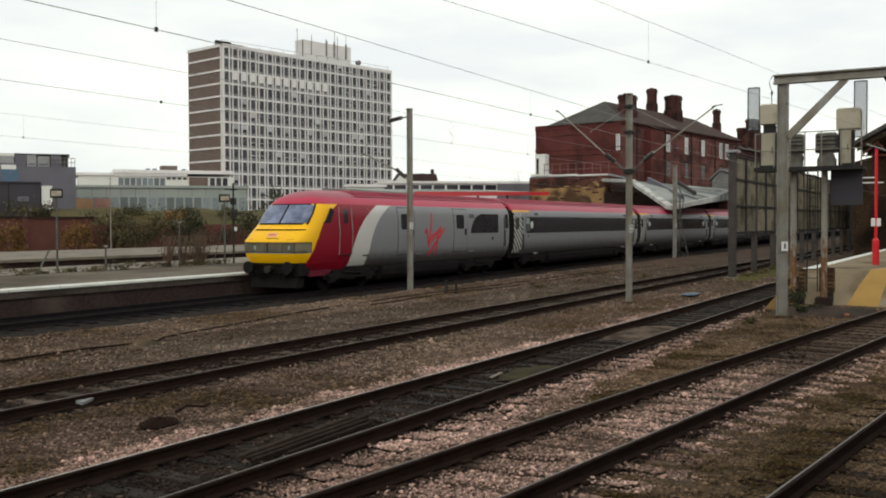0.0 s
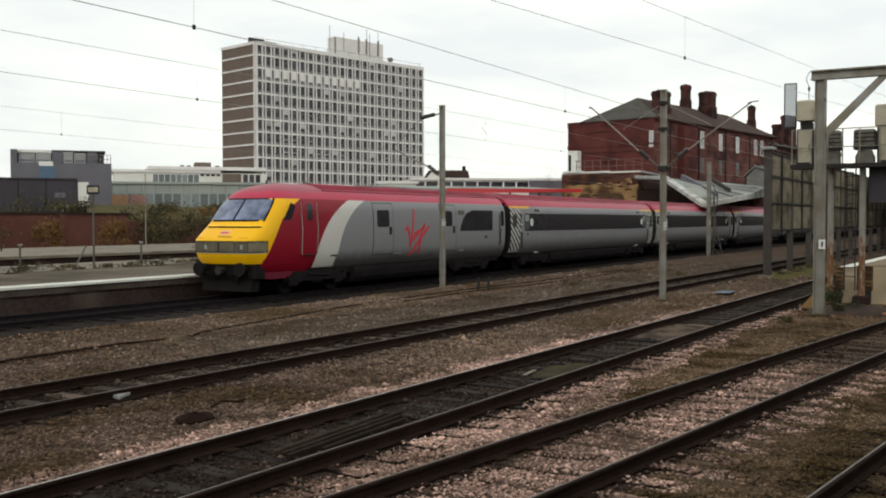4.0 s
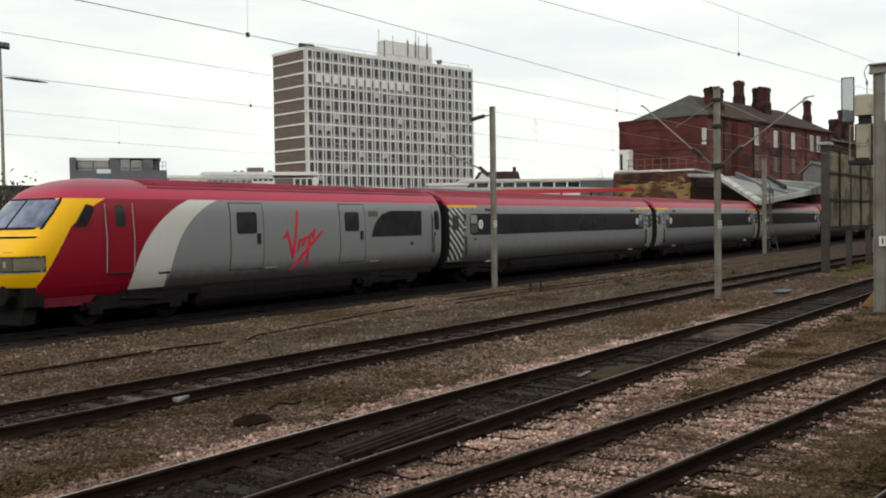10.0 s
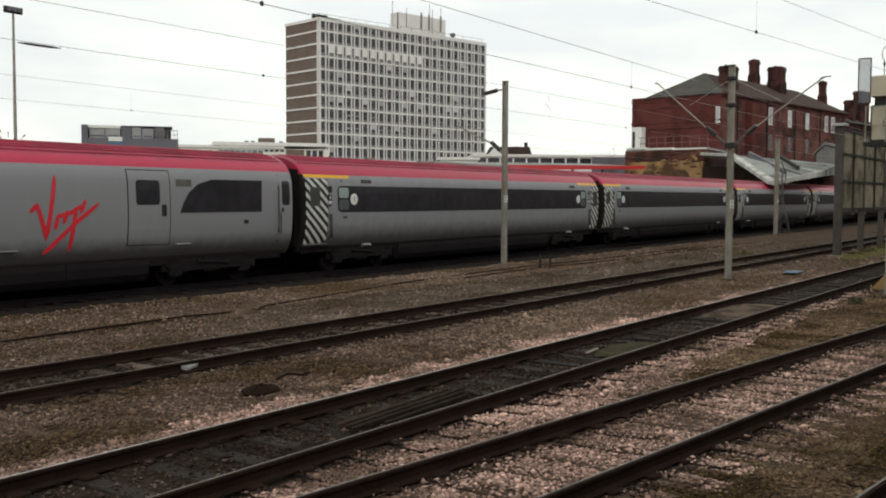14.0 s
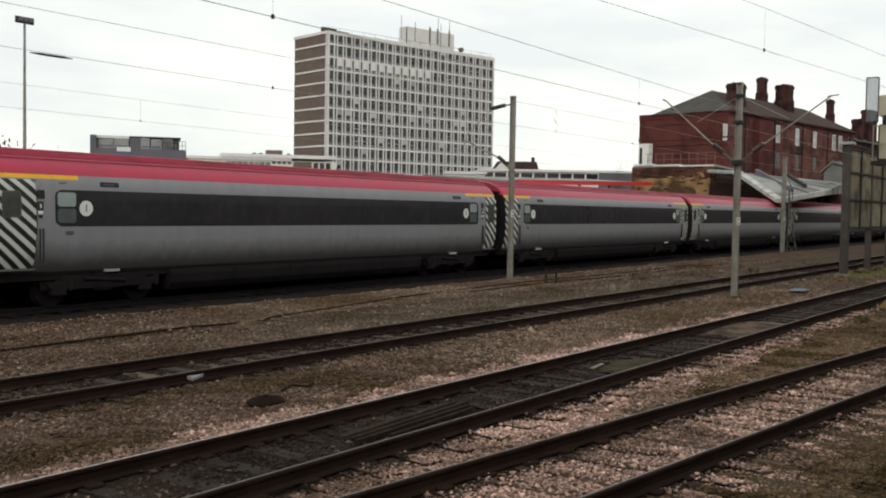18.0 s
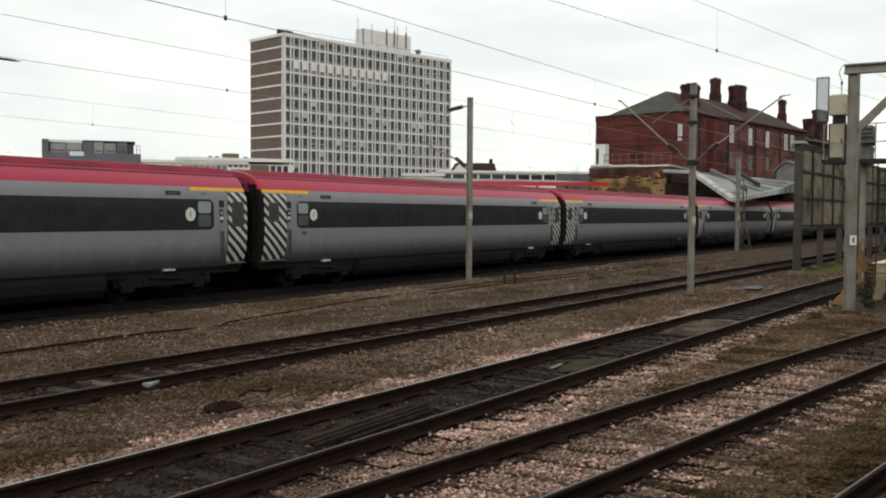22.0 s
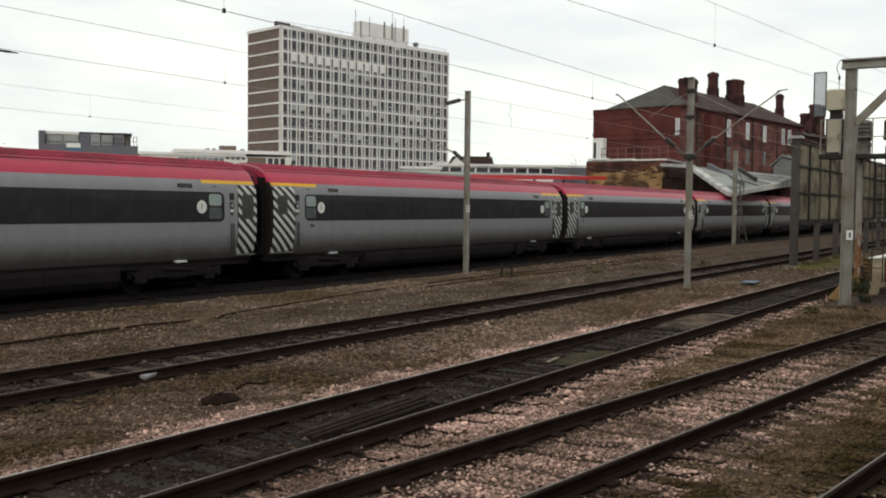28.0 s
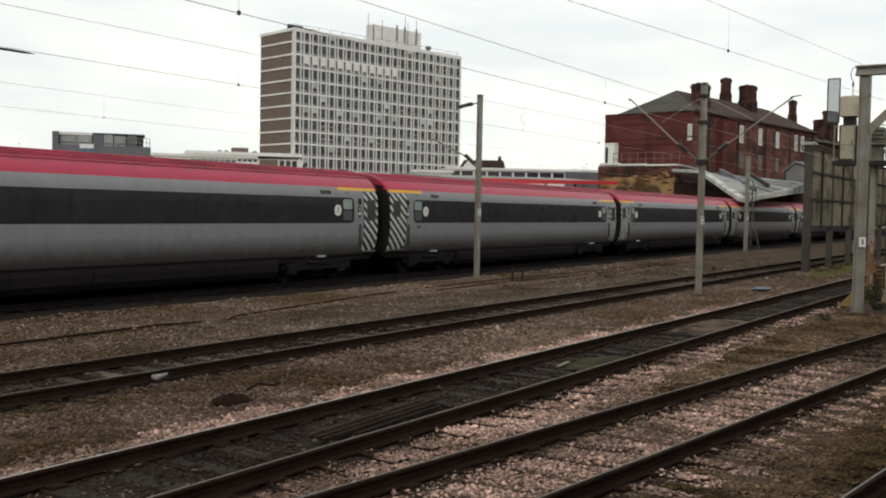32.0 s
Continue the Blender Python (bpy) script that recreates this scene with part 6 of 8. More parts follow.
def retaining_wall():
    root = thing("stone_wall", "ochre and brick retaining wall below the house", "wall", pose(96, 33, 0, 0, 0, 80))
    part("wall", Geo().box(2.05, 11.4, 0, 1.0, -0.3, 6.2), M["sandstone"], root)
    # solid dark box in place of the opening, so its shade is colour
    part("recess", Geo().box(-6, 2.0, 0.2, 1.2, -0.3, 5.6), M["dark_brick"], root, "dark solid box standing for the shaded opening below the canopy")
    part("upper_wall", Geo().box(2.05, 11.4, 0.03, 1.0, 6.2, 7.4), M["old_brick"], root, "red brick upper courses")
    rnd = random.Random(5)
    for z in range(22):
        x = 2.1 + rnd.uniform(0, 0.3)
        while x < 11.2:
            w, h = rnd.uniform(0.25, 0.75), 3.4 + 0.18 * z
            ochre = h < 6.25 + 0.8 * noise.noise(Vector((x * 0.5, h * 0.4, 3.0))) and rnd.random() > 0.13
            if rnd.random() > 0.25:
                part("stone", Geo().bevel_box(x, min(x + w, 11.3), 0.9, 1.05 + rnd.uniform(0, 0.06), h, h + 0.165, 0.02), M["sandstone" if ochre else "old_brick" if rnd.random() > 0.3 else "sooty"], root)
            x += w + 0.03
    for x in (3.6, 7.4):
        part("blind_arch", Geo().prism([(x, 3.4), (x + 1.9, 3.4), (x + 1.9, 4.9), (x + 1.4, 5.3), (x + 0.5, 5.3), (x, 4.9)], "y", 0.9, 1.13), M["brown_stone"], root, "dark filled arch")


retaining_wall()


# ---- canopies on the far platforms ----
def canopies():
    root = thing("platform_canopy", "pale ridged platform canopy with a slanting end", "canopy")
    part("roof", Geo().add([(93.8, 34.7, 6.85), (86.1, 29.2, 6.35), (77.2, 22.9, 3.75), (82.4, 21.0, 4.45), (107, 25.0, 6.05), (140, 26.0, 6.3), (140, 36.0, 7.0),
                            (93.8, 34.7, 6.6), (86.1, 29.2, 6.1), (77.2, 22.9, 3.5), (82.4, 21.0, 4.2), (107, 25.0, 5.0), (140, 26.0, 5.2), (140, 36.0, 6.7)],
                           [(1, 2, 3, 4), (0, 1, 4), (0, 4, 5, 6), (11, 10, 9, 8), (11, 8, 7), (13, 12, 11, 7), (0, 7, 8, 1), (1, 8, 9, 2), (2, 9, 10, 3), (3, 10, 11, 4), (4, 11, 12, 5), (5, 12, 13, 6), (6, 13, 7, 0)]), M["canopy_white"], root)
    def fascia(a, b, low, high, wide, mm, label):
        a, b = Vector(a), Vector(b)
        ln = (b - a).length
        part("end_beam", Geo().prism([(0, -low), (ln, -low), (ln, high), (0, high)], "y", -wide, wide, Matrix.Translation(a) @ (b - a).to_track_quat("X", "Z").to_matrix().to_4x4()), M[mm], root, label)
    fascia((93.8, 34.7, 6.9), (86.1, 29.2, 6.4), 0.2, 0.08, 0.25, "fascia", "worn white slanting fascia")
    fascia((86.1, 29.2, 6.4), (77.2, 22.9, 3.8), 0.24, 0.06, 0.3, "fascia", "worn white slanting fascia")
    fascia((77.2, 22.9, 3.8), (82.6, 20.9, 4.55), 0.3, 0.1, 0.15, "fascia", "worn white slanting fascia")
    fascia((90.5, 29.0, 6.6), (80.6, 22.9, 4.55), 0.1, 0.22, 0.12, "grey_clad", "grey roof bar")
    fascia((94.0, 27.6, 6.6), (82.6, 22.4, 4.95), 0.1, 0.2, 0.1, "dark_steel", "dark roof bar")
    for k in range(6):
        fascia((87.5 + 2.4 * k, 28.2 + 0.4 * k, 6.25), (80.6 + 3.6 * k, 21.6 + 0.5 * k, 4.4 + 0.25 * k), 0.05, 0.06, 0.05, "grey_clad", "roof sheet seam")
    for x, y in ((98, 30), (108, 30.5), (120, 31)):
        part("column", Geo().tube([(x, y, 0.7), (x, y, 6.2)], 0.15, 10), M["dark_steel"], root)
    part("back_wall", Geo().box(97.5, 140, 36.2, 36.6, -0.3, 6.5), M["dark_brick"], root)
    lantern = thing("roof_lantern", "small grey gabled roof rising behind the canopy", "roof")
    part("roof", Geo().prism([(28.9, 7.45), (27.6, 8.65), (25.4, 7.9), (25.4, 7.75), (27.6, 8.4), (28.9, 7.25)], "x", 112, 118), M["slate_pale"], lantern, "pale grey pitched roof")
    part("gable", Geo().prism([(28.5, 6.2), (28.5, 7.4), (27.6, 8.3), (25.6, 7.65), (25.6, 6.2)], "x", 112.15, 112.5), M["slate_pale"], lantern, "grey gable end")
    part("wall", Geo().box(112.5, 117.8, 25.6, 28.5, 6.2, 7.4), M["grey_clad"], lantern)
    # red-edged canopy behind the train
    root = thing("red_canopy", "low platform canopy with a bright red fascia", "canopy")
    part("roof", Geo().add([(51.3, 31.15, 4.42), (82.5, 35.9, 5.32), (80.5, 41.0, 5.6), (49, 36.5, 4.7), (51.3, 31.15, 4.2), (82.5, 35.9, 5.1), (80.5, 41.0, 5.35), (49, 36.5, 4.45)],
                           [(0, 1, 2, 3), (7, 6, 5, 4), (0, 4, 5, 1), (1, 5, 6, 2), (2, 6, 7, 3), (3, 7, 4, 0)]), M["canopy_white"], root)
    a, b = Vector((51.2, 31.05, 4.34)), Vector((82.5, 35.8, 5.24))
    part("fascia", Geo().prism([(0, -0.18), ((b - a).length, -0.18), ((b - a).length, 0.12), (0, 0.12)], "y", -0.05, 0.05, Matrix.Translation(a) @ (b - a).to_track_quat("X", "Z").to_matrix().to_4x4()), M["signal_red"], root, "bright red fascia board")
    for k in (0.1, 0.35, 0.6, 0.85):
        p = a.lerp(b, k)
        part("column", Geo().tube([(p.x - 0.3, p.y + 2.5, 0.7), (p.x - 0.3, p.y + 2.5, p.z)], 0.1, 10), M["dark_steel"], root)


canopies()


# ---- the office tower ----
def office_tower():
    L, W, H = 61.1, 15.6, 48.8
    root = thing("office_tower", "tall slab office block with white window grid and brown end wall", "office building", pose(190.3, 173.0, 0, 0, 0, -12.0))
    part("core", Geo().box(0.3, L - 0.3, 0.3, W - 0.3, -0.3, H - 0.2), M["tower_brown"], root)
    floors, fh = 13, 3.3
    for k in range(floors):
        z = H - 0.35 - fh * (k + 1)
        # brown end wall panels between white bands
        part("end_panel", Geo().box(-0.02, 0.3, 1.02, W - 0.1, z + 0.28, z + fh), M["tower_brown"], root, "brown brick end panel")
        part("end_band", Geo().box(-0.22, 0.3, 0.0, W, z, z + 0.42), M["tower_white"], root, "white floor band")
        part("floor_band", Geo().box(0.0, L, -0.18, 0.3, z - 0.02, z + 0.40), M["tower_white"], root, "white floor band")
    for k in range(floors):
        z = H - 0.35 - fh * (k + 1)
        part("spandrel", Geo().box(0.1, L - 0.1, -0.03, 0.1, z + 0.40, z + 1.05), M["spandrel"], root, "grey spandrel strip")
    part("parapet", Geo().box(-0.25, L + 0.1, -0.22, 0.35, H - 0.95, H), M["tower_white"], root)
    part("end_parapet", Geo().box(-0.25, 0.3, -0.2, W + 0.1, H - 0.75, H), M["tower_white"], root)
    part("roof_deck", Geo().box(0.3, L, 0.3, W, H - 0.4, H - 0.2), M["concrete"], root)
    # glazed strip at the corner, then twenty-one bays: a narrow slot and a wide window between white uprights
    for y in (0.0, 0.85):
        part("corner_pier", Geo().box(-0.24, 0.3, y - 0.12, y + 0.16, -0.3, H), M["tower_white"], root)
    part("corner_pier", Geo().box(-0.02, 0.24, -0.26, 0.3, -0.3, H - 0.2), M["tower_white"], root)
    bays, first, bw = 21, 1.98, 2.803
    corner_pane = Geo().box(0.3, 1.62, 0.0, 0.12, 0.55, fh - 0.05).mesh("corner_window")
    slot = Geo().box(0.02, 0.70, 0.02, 0.12, 0.45, fh).mesh("slot_window")
    pane = Geo().box(0.97, 2.52, 0.02, 0.12, 0.62, fh - 0.05).mesh("window_pane")
    panel = Geo().box(0.98, 2.51, -0.01, 0.12, 1.9, fh - 0.12).mesh("window_blind")
    half = Geo().box(0.98, 2.51, -0.01, 0.12, 1.78, 1.96).mesh("window_rail")
    white_panel = Geo().box(0.70, 2.74, -0.05, 0.12, 1.35, fh - 0.02).mesh("white_panel")
    rnd = random.Random(3)
    for k in range(floors):
        z = H - 0.35 - fh * (k + 1)
        part("corner_window", corner_pane, M["tower_glass"], root, at=pose(0, 0, z))
        for i in range(bays):
            at = pose(first + i * bw, 0.0, z)
            part("slot_window", slot, M["tower_glass"], root, at=at)
            p = part("window_pane", pane, M["tower_glass"], root, at=at)
            if k == 2 and i < 12:
                part("white_panel", white_panel, M["tower_white"], p)
            elif rnd.random() < (0.45 if k == 6 and i < 9 else 0.14 if k in (5, 9) else 0.06):
                part("window_blind", panel, M["blind"], p)
            elif rnd.random() < (0.3 if k in (7, 8) else 0.06):
                part("window_rail", half, M["blind"], p)
    for i in range(bays):
        x = first + i * bw
        part("pier", Geo().box(x + 0.70, x + 0.97, -0.24, 0.3, -0.3, H - 0.2), M["tower_white"], root, "white upright pier")
        part("pier", Geo().box(x - 0.28, x + 0.02, -0.26, 0.3, -0.3, H - 0.2), M["tower_white"], root, "white upright pier")
    part("pier", Geo().box(L - 0.42, L, -0.26, 0.3, -0.3, H - 0.2), M["tower_white"], root, "white upright pier")
    # plant room with aerials
    pr = part("plant_room", Geo().bevel_box(30.4, 49.0, 4.7, 8.0, H - 0.2, H + 5.9, 0.1), M["tower_white"], root, "pale rooftop plant room")
    part("plant_pipe", Geo().box(30.2, 30.5, 4.5, 4.68, H - 0.2, H + 5.6), M["tower_brown"], pr, "dark downpipe on the plant room corner")
    for x in range(0, 62, 4):
        part("roof_rail_post", Geo().tube([(x, 0.6, H), (x, 0.6, H + 1.0)], 0.05, 5), M["steel"], root)
    part("roof_rail", Geo().tube([(0, 0.6, H + 1.0), (60.8, 0.6, H + 1.0)], 0.05, 5), M["steel"], root)
    for x, h in ((28.3, 2.6), (33.5, 1.4), (42.3, 3.6), (43.4, 2.2), (46.8, 3.2), (39.0, 1.0)):
        part("aerial", Geo().tube([(x, 4.5, H + 2.0), (x, 4.5, H + 6.0 + h)], 0.09, 6), M["steel"], pr)
    for x in (39.0, 42.0, 46.6):
        part("aerial_bracket", Geo().box(x, x + 0.35, 4.3, 4.7, H + 2.2, H + 6.6), M["steel"], pr)
    part("roof_unit", Geo().box(2.5, 9.0, 3, 7, H - 0.2, H + 0.9), M["grey_clad"], root, "low rooftop plant")
    part("roof_unit", Geo().box(-0.2, 4.5, 2.6, 3.2, H - 0.2, H + 1.2), M["dark_steel"], root)
    part("satellite_dish", Geo().tube([(48.3, 1.5, H + 0.7), (49.2, 1.0, H + 1.3)], [0.9, 0.5], 12), M["grey_clad"], root, "grey satellite dish")


office_tower()


# ---- low buildings left of and behind the tower ----
def low_block(name, label, m, L, W, H, wall, roof, rows, bays, glass, z0=None, frame_mat="tower_white", frieze=0.0):
    root = thing(name, label, "building", m)
    part("wall", Geo().box(0, L, 0, W, -0.3, H), M[wall], root)
    part("roof", Geo().box(-0.3, L + 0.3, -0.3, W + 0.3, H, H + 0.35), M[roof], root)
    for r, (a, b) in enumerate(rows):
        bw = L / bays
        for i in range(bays):
            w = part("window", Geo().box(i * bw + 0.1, (i + 1) * bw - 0.1, -0.06, 0.02, a, b), M[glass], root)
            part("mullion", Geo().box(i * bw - 0.12, i * bw + 0.12, -0.12, 0.02, a - 0.1, b + 0.1), M[frame_mat], root)
    return root


def west_buildings():
    root = thing("white_office", "long low white office block with strip windows", "building", pose(122, 146, 0, 0, 0, -39))
    part("wall", Geo().box(0, 28, 0, 14, -0.3, 11.6), M["cream"], root)
    part("roof", Geo().box(-0.3, 19.4, -0.3, 14.3, 11.6, 12.1), M["tower_white"], root, "white roof slab")
    part("roof", Geo().box(6.0, 28.0, -0.5, 14.3, 12.1, 12.75), M["tower_white"], root, "raised white roof slab")
    for i in range(8):
        x = 6.9 + 1.06 * i
        part("window", Geo().box(x + 0.06, x + 0.98, -0.08, 0.0, 9.7, 11.25), M["work_glass"], root)
        part("mullion", Geo().box(x - 0.06, x + 0.055, -0.14, 0.0, 9.3, 11.4), M["tower_white"], root)
    for i in range(4):
        part("window", Geo().box(15.6 + i, 16.3 + i, -0.08, 0.0, 11.0, 11.4), M["tower_glass"], root)
    part("brown_panel", Geo().box(19.7, 23.2, -0.2, 0.0, 8.0, 11.5), M["tower_brown"], root, "brown wall panel")
    for x in (23.6, 24.8, 26.0):
        part("window", Geo().box(x, x + 0.9, -0.1, 0.0, 9.6, 11.4), M["tower_glass"], root)
    part("roof_unit", Geo().box(14.8, 17.8, 2, 5, 12.75, 13.7), M["tower_brown"], root)
    for x in (12.0, 13.2, 18.6, 22.0):
        part("roof_unit", Geo().box(x, x + 0.7, 1, 2, 12.75, 13.05), M["grey_clad"], root)
    b = low_block("green_workshop", "pale green panelled workshop with a row of windows", pose(94.5, 116.5, 0, 0, 0, -44), 26, 12, 7.9, "pale_green", "pale_green", ((3.2, 6.5),), 20, "work_glass", frame_mat="pale_green")
    for k in range(13):
        part("panel_joint", Geo().box(2 * k, 2 * k + 0.05, -0.03, 0.0, 6.6, 7.9), M["grey_clad"], b)
    for k, mm in ((1.9, "graffiti_orange"), (4.4, "graffiti_red")):
        part("graffiti", Geo().bevel_box(k, k + 2.3, -0.16, -0.13, 3.6, 6.3, 0.01), M[mm], b, "faded painted patch")
    # grey cladding block with rooftop plant
    root = thing("grey_block", "grey clad building with railed rooftop plant", "building", pose(70, 110.5, 0, 0, 0, -39))
    part("wall", Geo().box(5.25, 16.9, 0, 14, -0.3, 9.7), M["grey_clad"], root)
    part("corner_wall", Geo().box(5.25, 6.0, 0.0, 6, 9.7, 11.3), M["grey_clad"], root)
    part("blue_panel", Geo().box(8.45, 10.3, -0.08, 0.0, 7.8, 9.3), M["blue_panel"], root, "blue wall panel")
    part("white_panel", Geo().box(8.45, 10.1, -0.1, 0.0, 9.3, 9.85), M["white"], root, "white wall panel")
    for x0, x1, mm, z1 in ((6.1, 8.0, "plant_pale", 10.9), (8.05, 9.85, "plant_pale", 10.95), (9.95, 11.2, "grey_clad", 11.1), (11.25, 12.4, "plant_pale", 11.1), (12.5, 13.9, "plant_pale", 11.0), (14.0, 15.2, "grey_clad", 11.1)):
        u = part("plant_unit", Geo().bevel_box(x0, x1, 0.7, 5, 9.7, z1, 0.05), M[mm], root, "rooftop plant unit")
        part("louvre", Geo().box(x0 + 0.15, x1 - 0.15, 0.66, 0.695, 9.9, 10.1), M["grey_clad"], u)
    part("plant_screen", Geo().box(6.0, 16.0, 5.1, 5.3, 9.7, 11.1), M["grey_clad"], root)
    part("plant_roof", Geo().box(5.9, 9.9, 0.65, 6, 10.96, 11.3), M["cream"], root, "pale plant room roof edge")
    part("plant_roof", Geo().box(9.9, 16.2, 0.8, 6, 11.15, 11.32), M["dark_clad"], root, "thin dark flat roof")
    for i in range(5):
        part("rail_post", Geo().tube([(15.2 + 0.4 * i, 0.3, 9.7), (15.2 + 0.4 * i, 0.3, 10.8)], 0.04, 6), M["steel"], root)
    for z in (10.25, 10.8):
        part("hand_rail", Geo().tube([(13.5, 0.3, z), (16.85, 0.3, z)], 0.035, 6), M["steel"], root)
    # nearer dark shed
    root = thing("dark_shed", "black clad shed with a white panelled end", "shed", pose(58.4, 95.5, 0, 0, 0, -39))
    part("wall", Geo().box(-6, 12.7, 0, 10, -0.3, 6.9), M["dark_clad"], root)
    part("roof", Geo().box(-6.2, 12.75, -0.2, 10.2, 6.9, 7.05), M["dark_clad"], root)
    part("end_bay", Geo().box(12.71, 13.95, 0.3, 8, -0.3, 6.5), M["dark_clad"], root)
    part("door", Geo().bevel_box(12.82, 13.88, 0.14, 0.3, 4.15, 6.65, 0.02), M["cream"], root, "white panel on the end bay")
    for x in (1.5, 4.2, 6.9, 9.6):
        part("cladding_joint", Geo().box(x, x + 0.12, -0.06, 0.0, 2.0, 6.9), M["dark_steel"], root)
    part("window", Geo().box(10.5, 11.6, -0.08, 0.0, 5.0, 5.5), M["grey_clad"], root)
    for x in (11.2, 11.65):
        part("bollard", Geo().box(x, x + 0.2, -0.5, -0.3, 3.2, 4.2), M["plant_pale"], root)
    # long low office strip and cabin to the right of the tower
    b = low_block("strip_office", "long low office with a white-framed window strip", pose(124, 81.5, 0, 0, 0, -52), 24, 8, 8.62, "tower_white", "tower_white", ((7.2, 8.42),), 12, "tower_glass")
    part("end_wall", Geo().box(18, 24.2, -0.25, 8, -0.3, 8.7), M["grey_clad"], b, "dark grey end wall")
    low_block("site_cabin", "pale cream flat-roofed cabin beside the tower", pose(106, 75, 0, 0, 0, -52), 5, 4, 7.4, "cream", "tower_white", ((5.6, 6.6),), 2, "grey_clad")
    root = thing("gabled_house", "small distant house with white gable, dark roof and chimney", "house", pose(166.2, 106.4, 1.3, 0, 0, -60))
    part("wall", Geo().box(0, 9, 0, 8, -1.6, 9.2), M["dark_brick"], root)
    part("roof", Geo().prism([(-0.4, 9.2), (9.4, 9.2), (8.8, 11.3), (0.9, 11.3)], "y", 0.3, 8.4), M["dark_tile"], root)
    part("roof", Geo().prism([(-0.3, 9.2), (4.0, 9.2), (1.9, 11.75)], "y", -0.3, 0.28), M["dark_clad"], root, "small gabled roof")
    part("gable", Geo().prism([(0.1, 6.5), (3.7, 6.5), (3.7, 9.25), (1.9, 11.3), (0.1, 9.25)], "y", -0.42, -0.305), M["cream"], root, "white rendered gable")
    part("chimney", Geo().box(7.7, 8.4, 3, 4, 9.5, 12.3), M["dark_brick"], root)


west_buildings()


# ---- boundary wall, fence posts and lamps beyond the platform ----
def fence_post(x, y, z0, z1, label, lamp=False, stay=False):
    root = thing("platform_post" if not lamp else "platform_lamp", label, "post" if not lamp else "lamp post", pose(x, y, z0), group="platform posts")
    h = z1 - z0
    part("shaft", Geo().tube([(0, 0, -0.3), (0, 0, h)], [0.045, 0.035], 10), M["post_grey"] if h < 4 else M["steel"], root)
    if lamp:
        b = part("lamp_box", Geo().bevel_box(-0.24, 0.24, -0.16, 0.16, h - 0.36, h, 0.03, pose(0, 0, 0, 0, 0, -40)), M["dark_steel"], root, "dark lamp box")
        part("diffuser", Geo().bevel_box(-0.19, 0.19, -0.19, -0.155, h - 0.29, h - 0.09, 0.01, pose(0, 0, 0, 0, 0, -40)), M["cabinet"], b)
    else:
        part("cap", Geo().bevel_box(-0.07, 0.07, -0.07, 0.07, h, h + 0.06, 0.015), M["steel"], root)
    if stay:
        part("stay", Geo().tube([(0, 0, h * 0.65), (-0.42, 0.3, 0)], 0.022, 6), M["post_grey"], root)
    return root


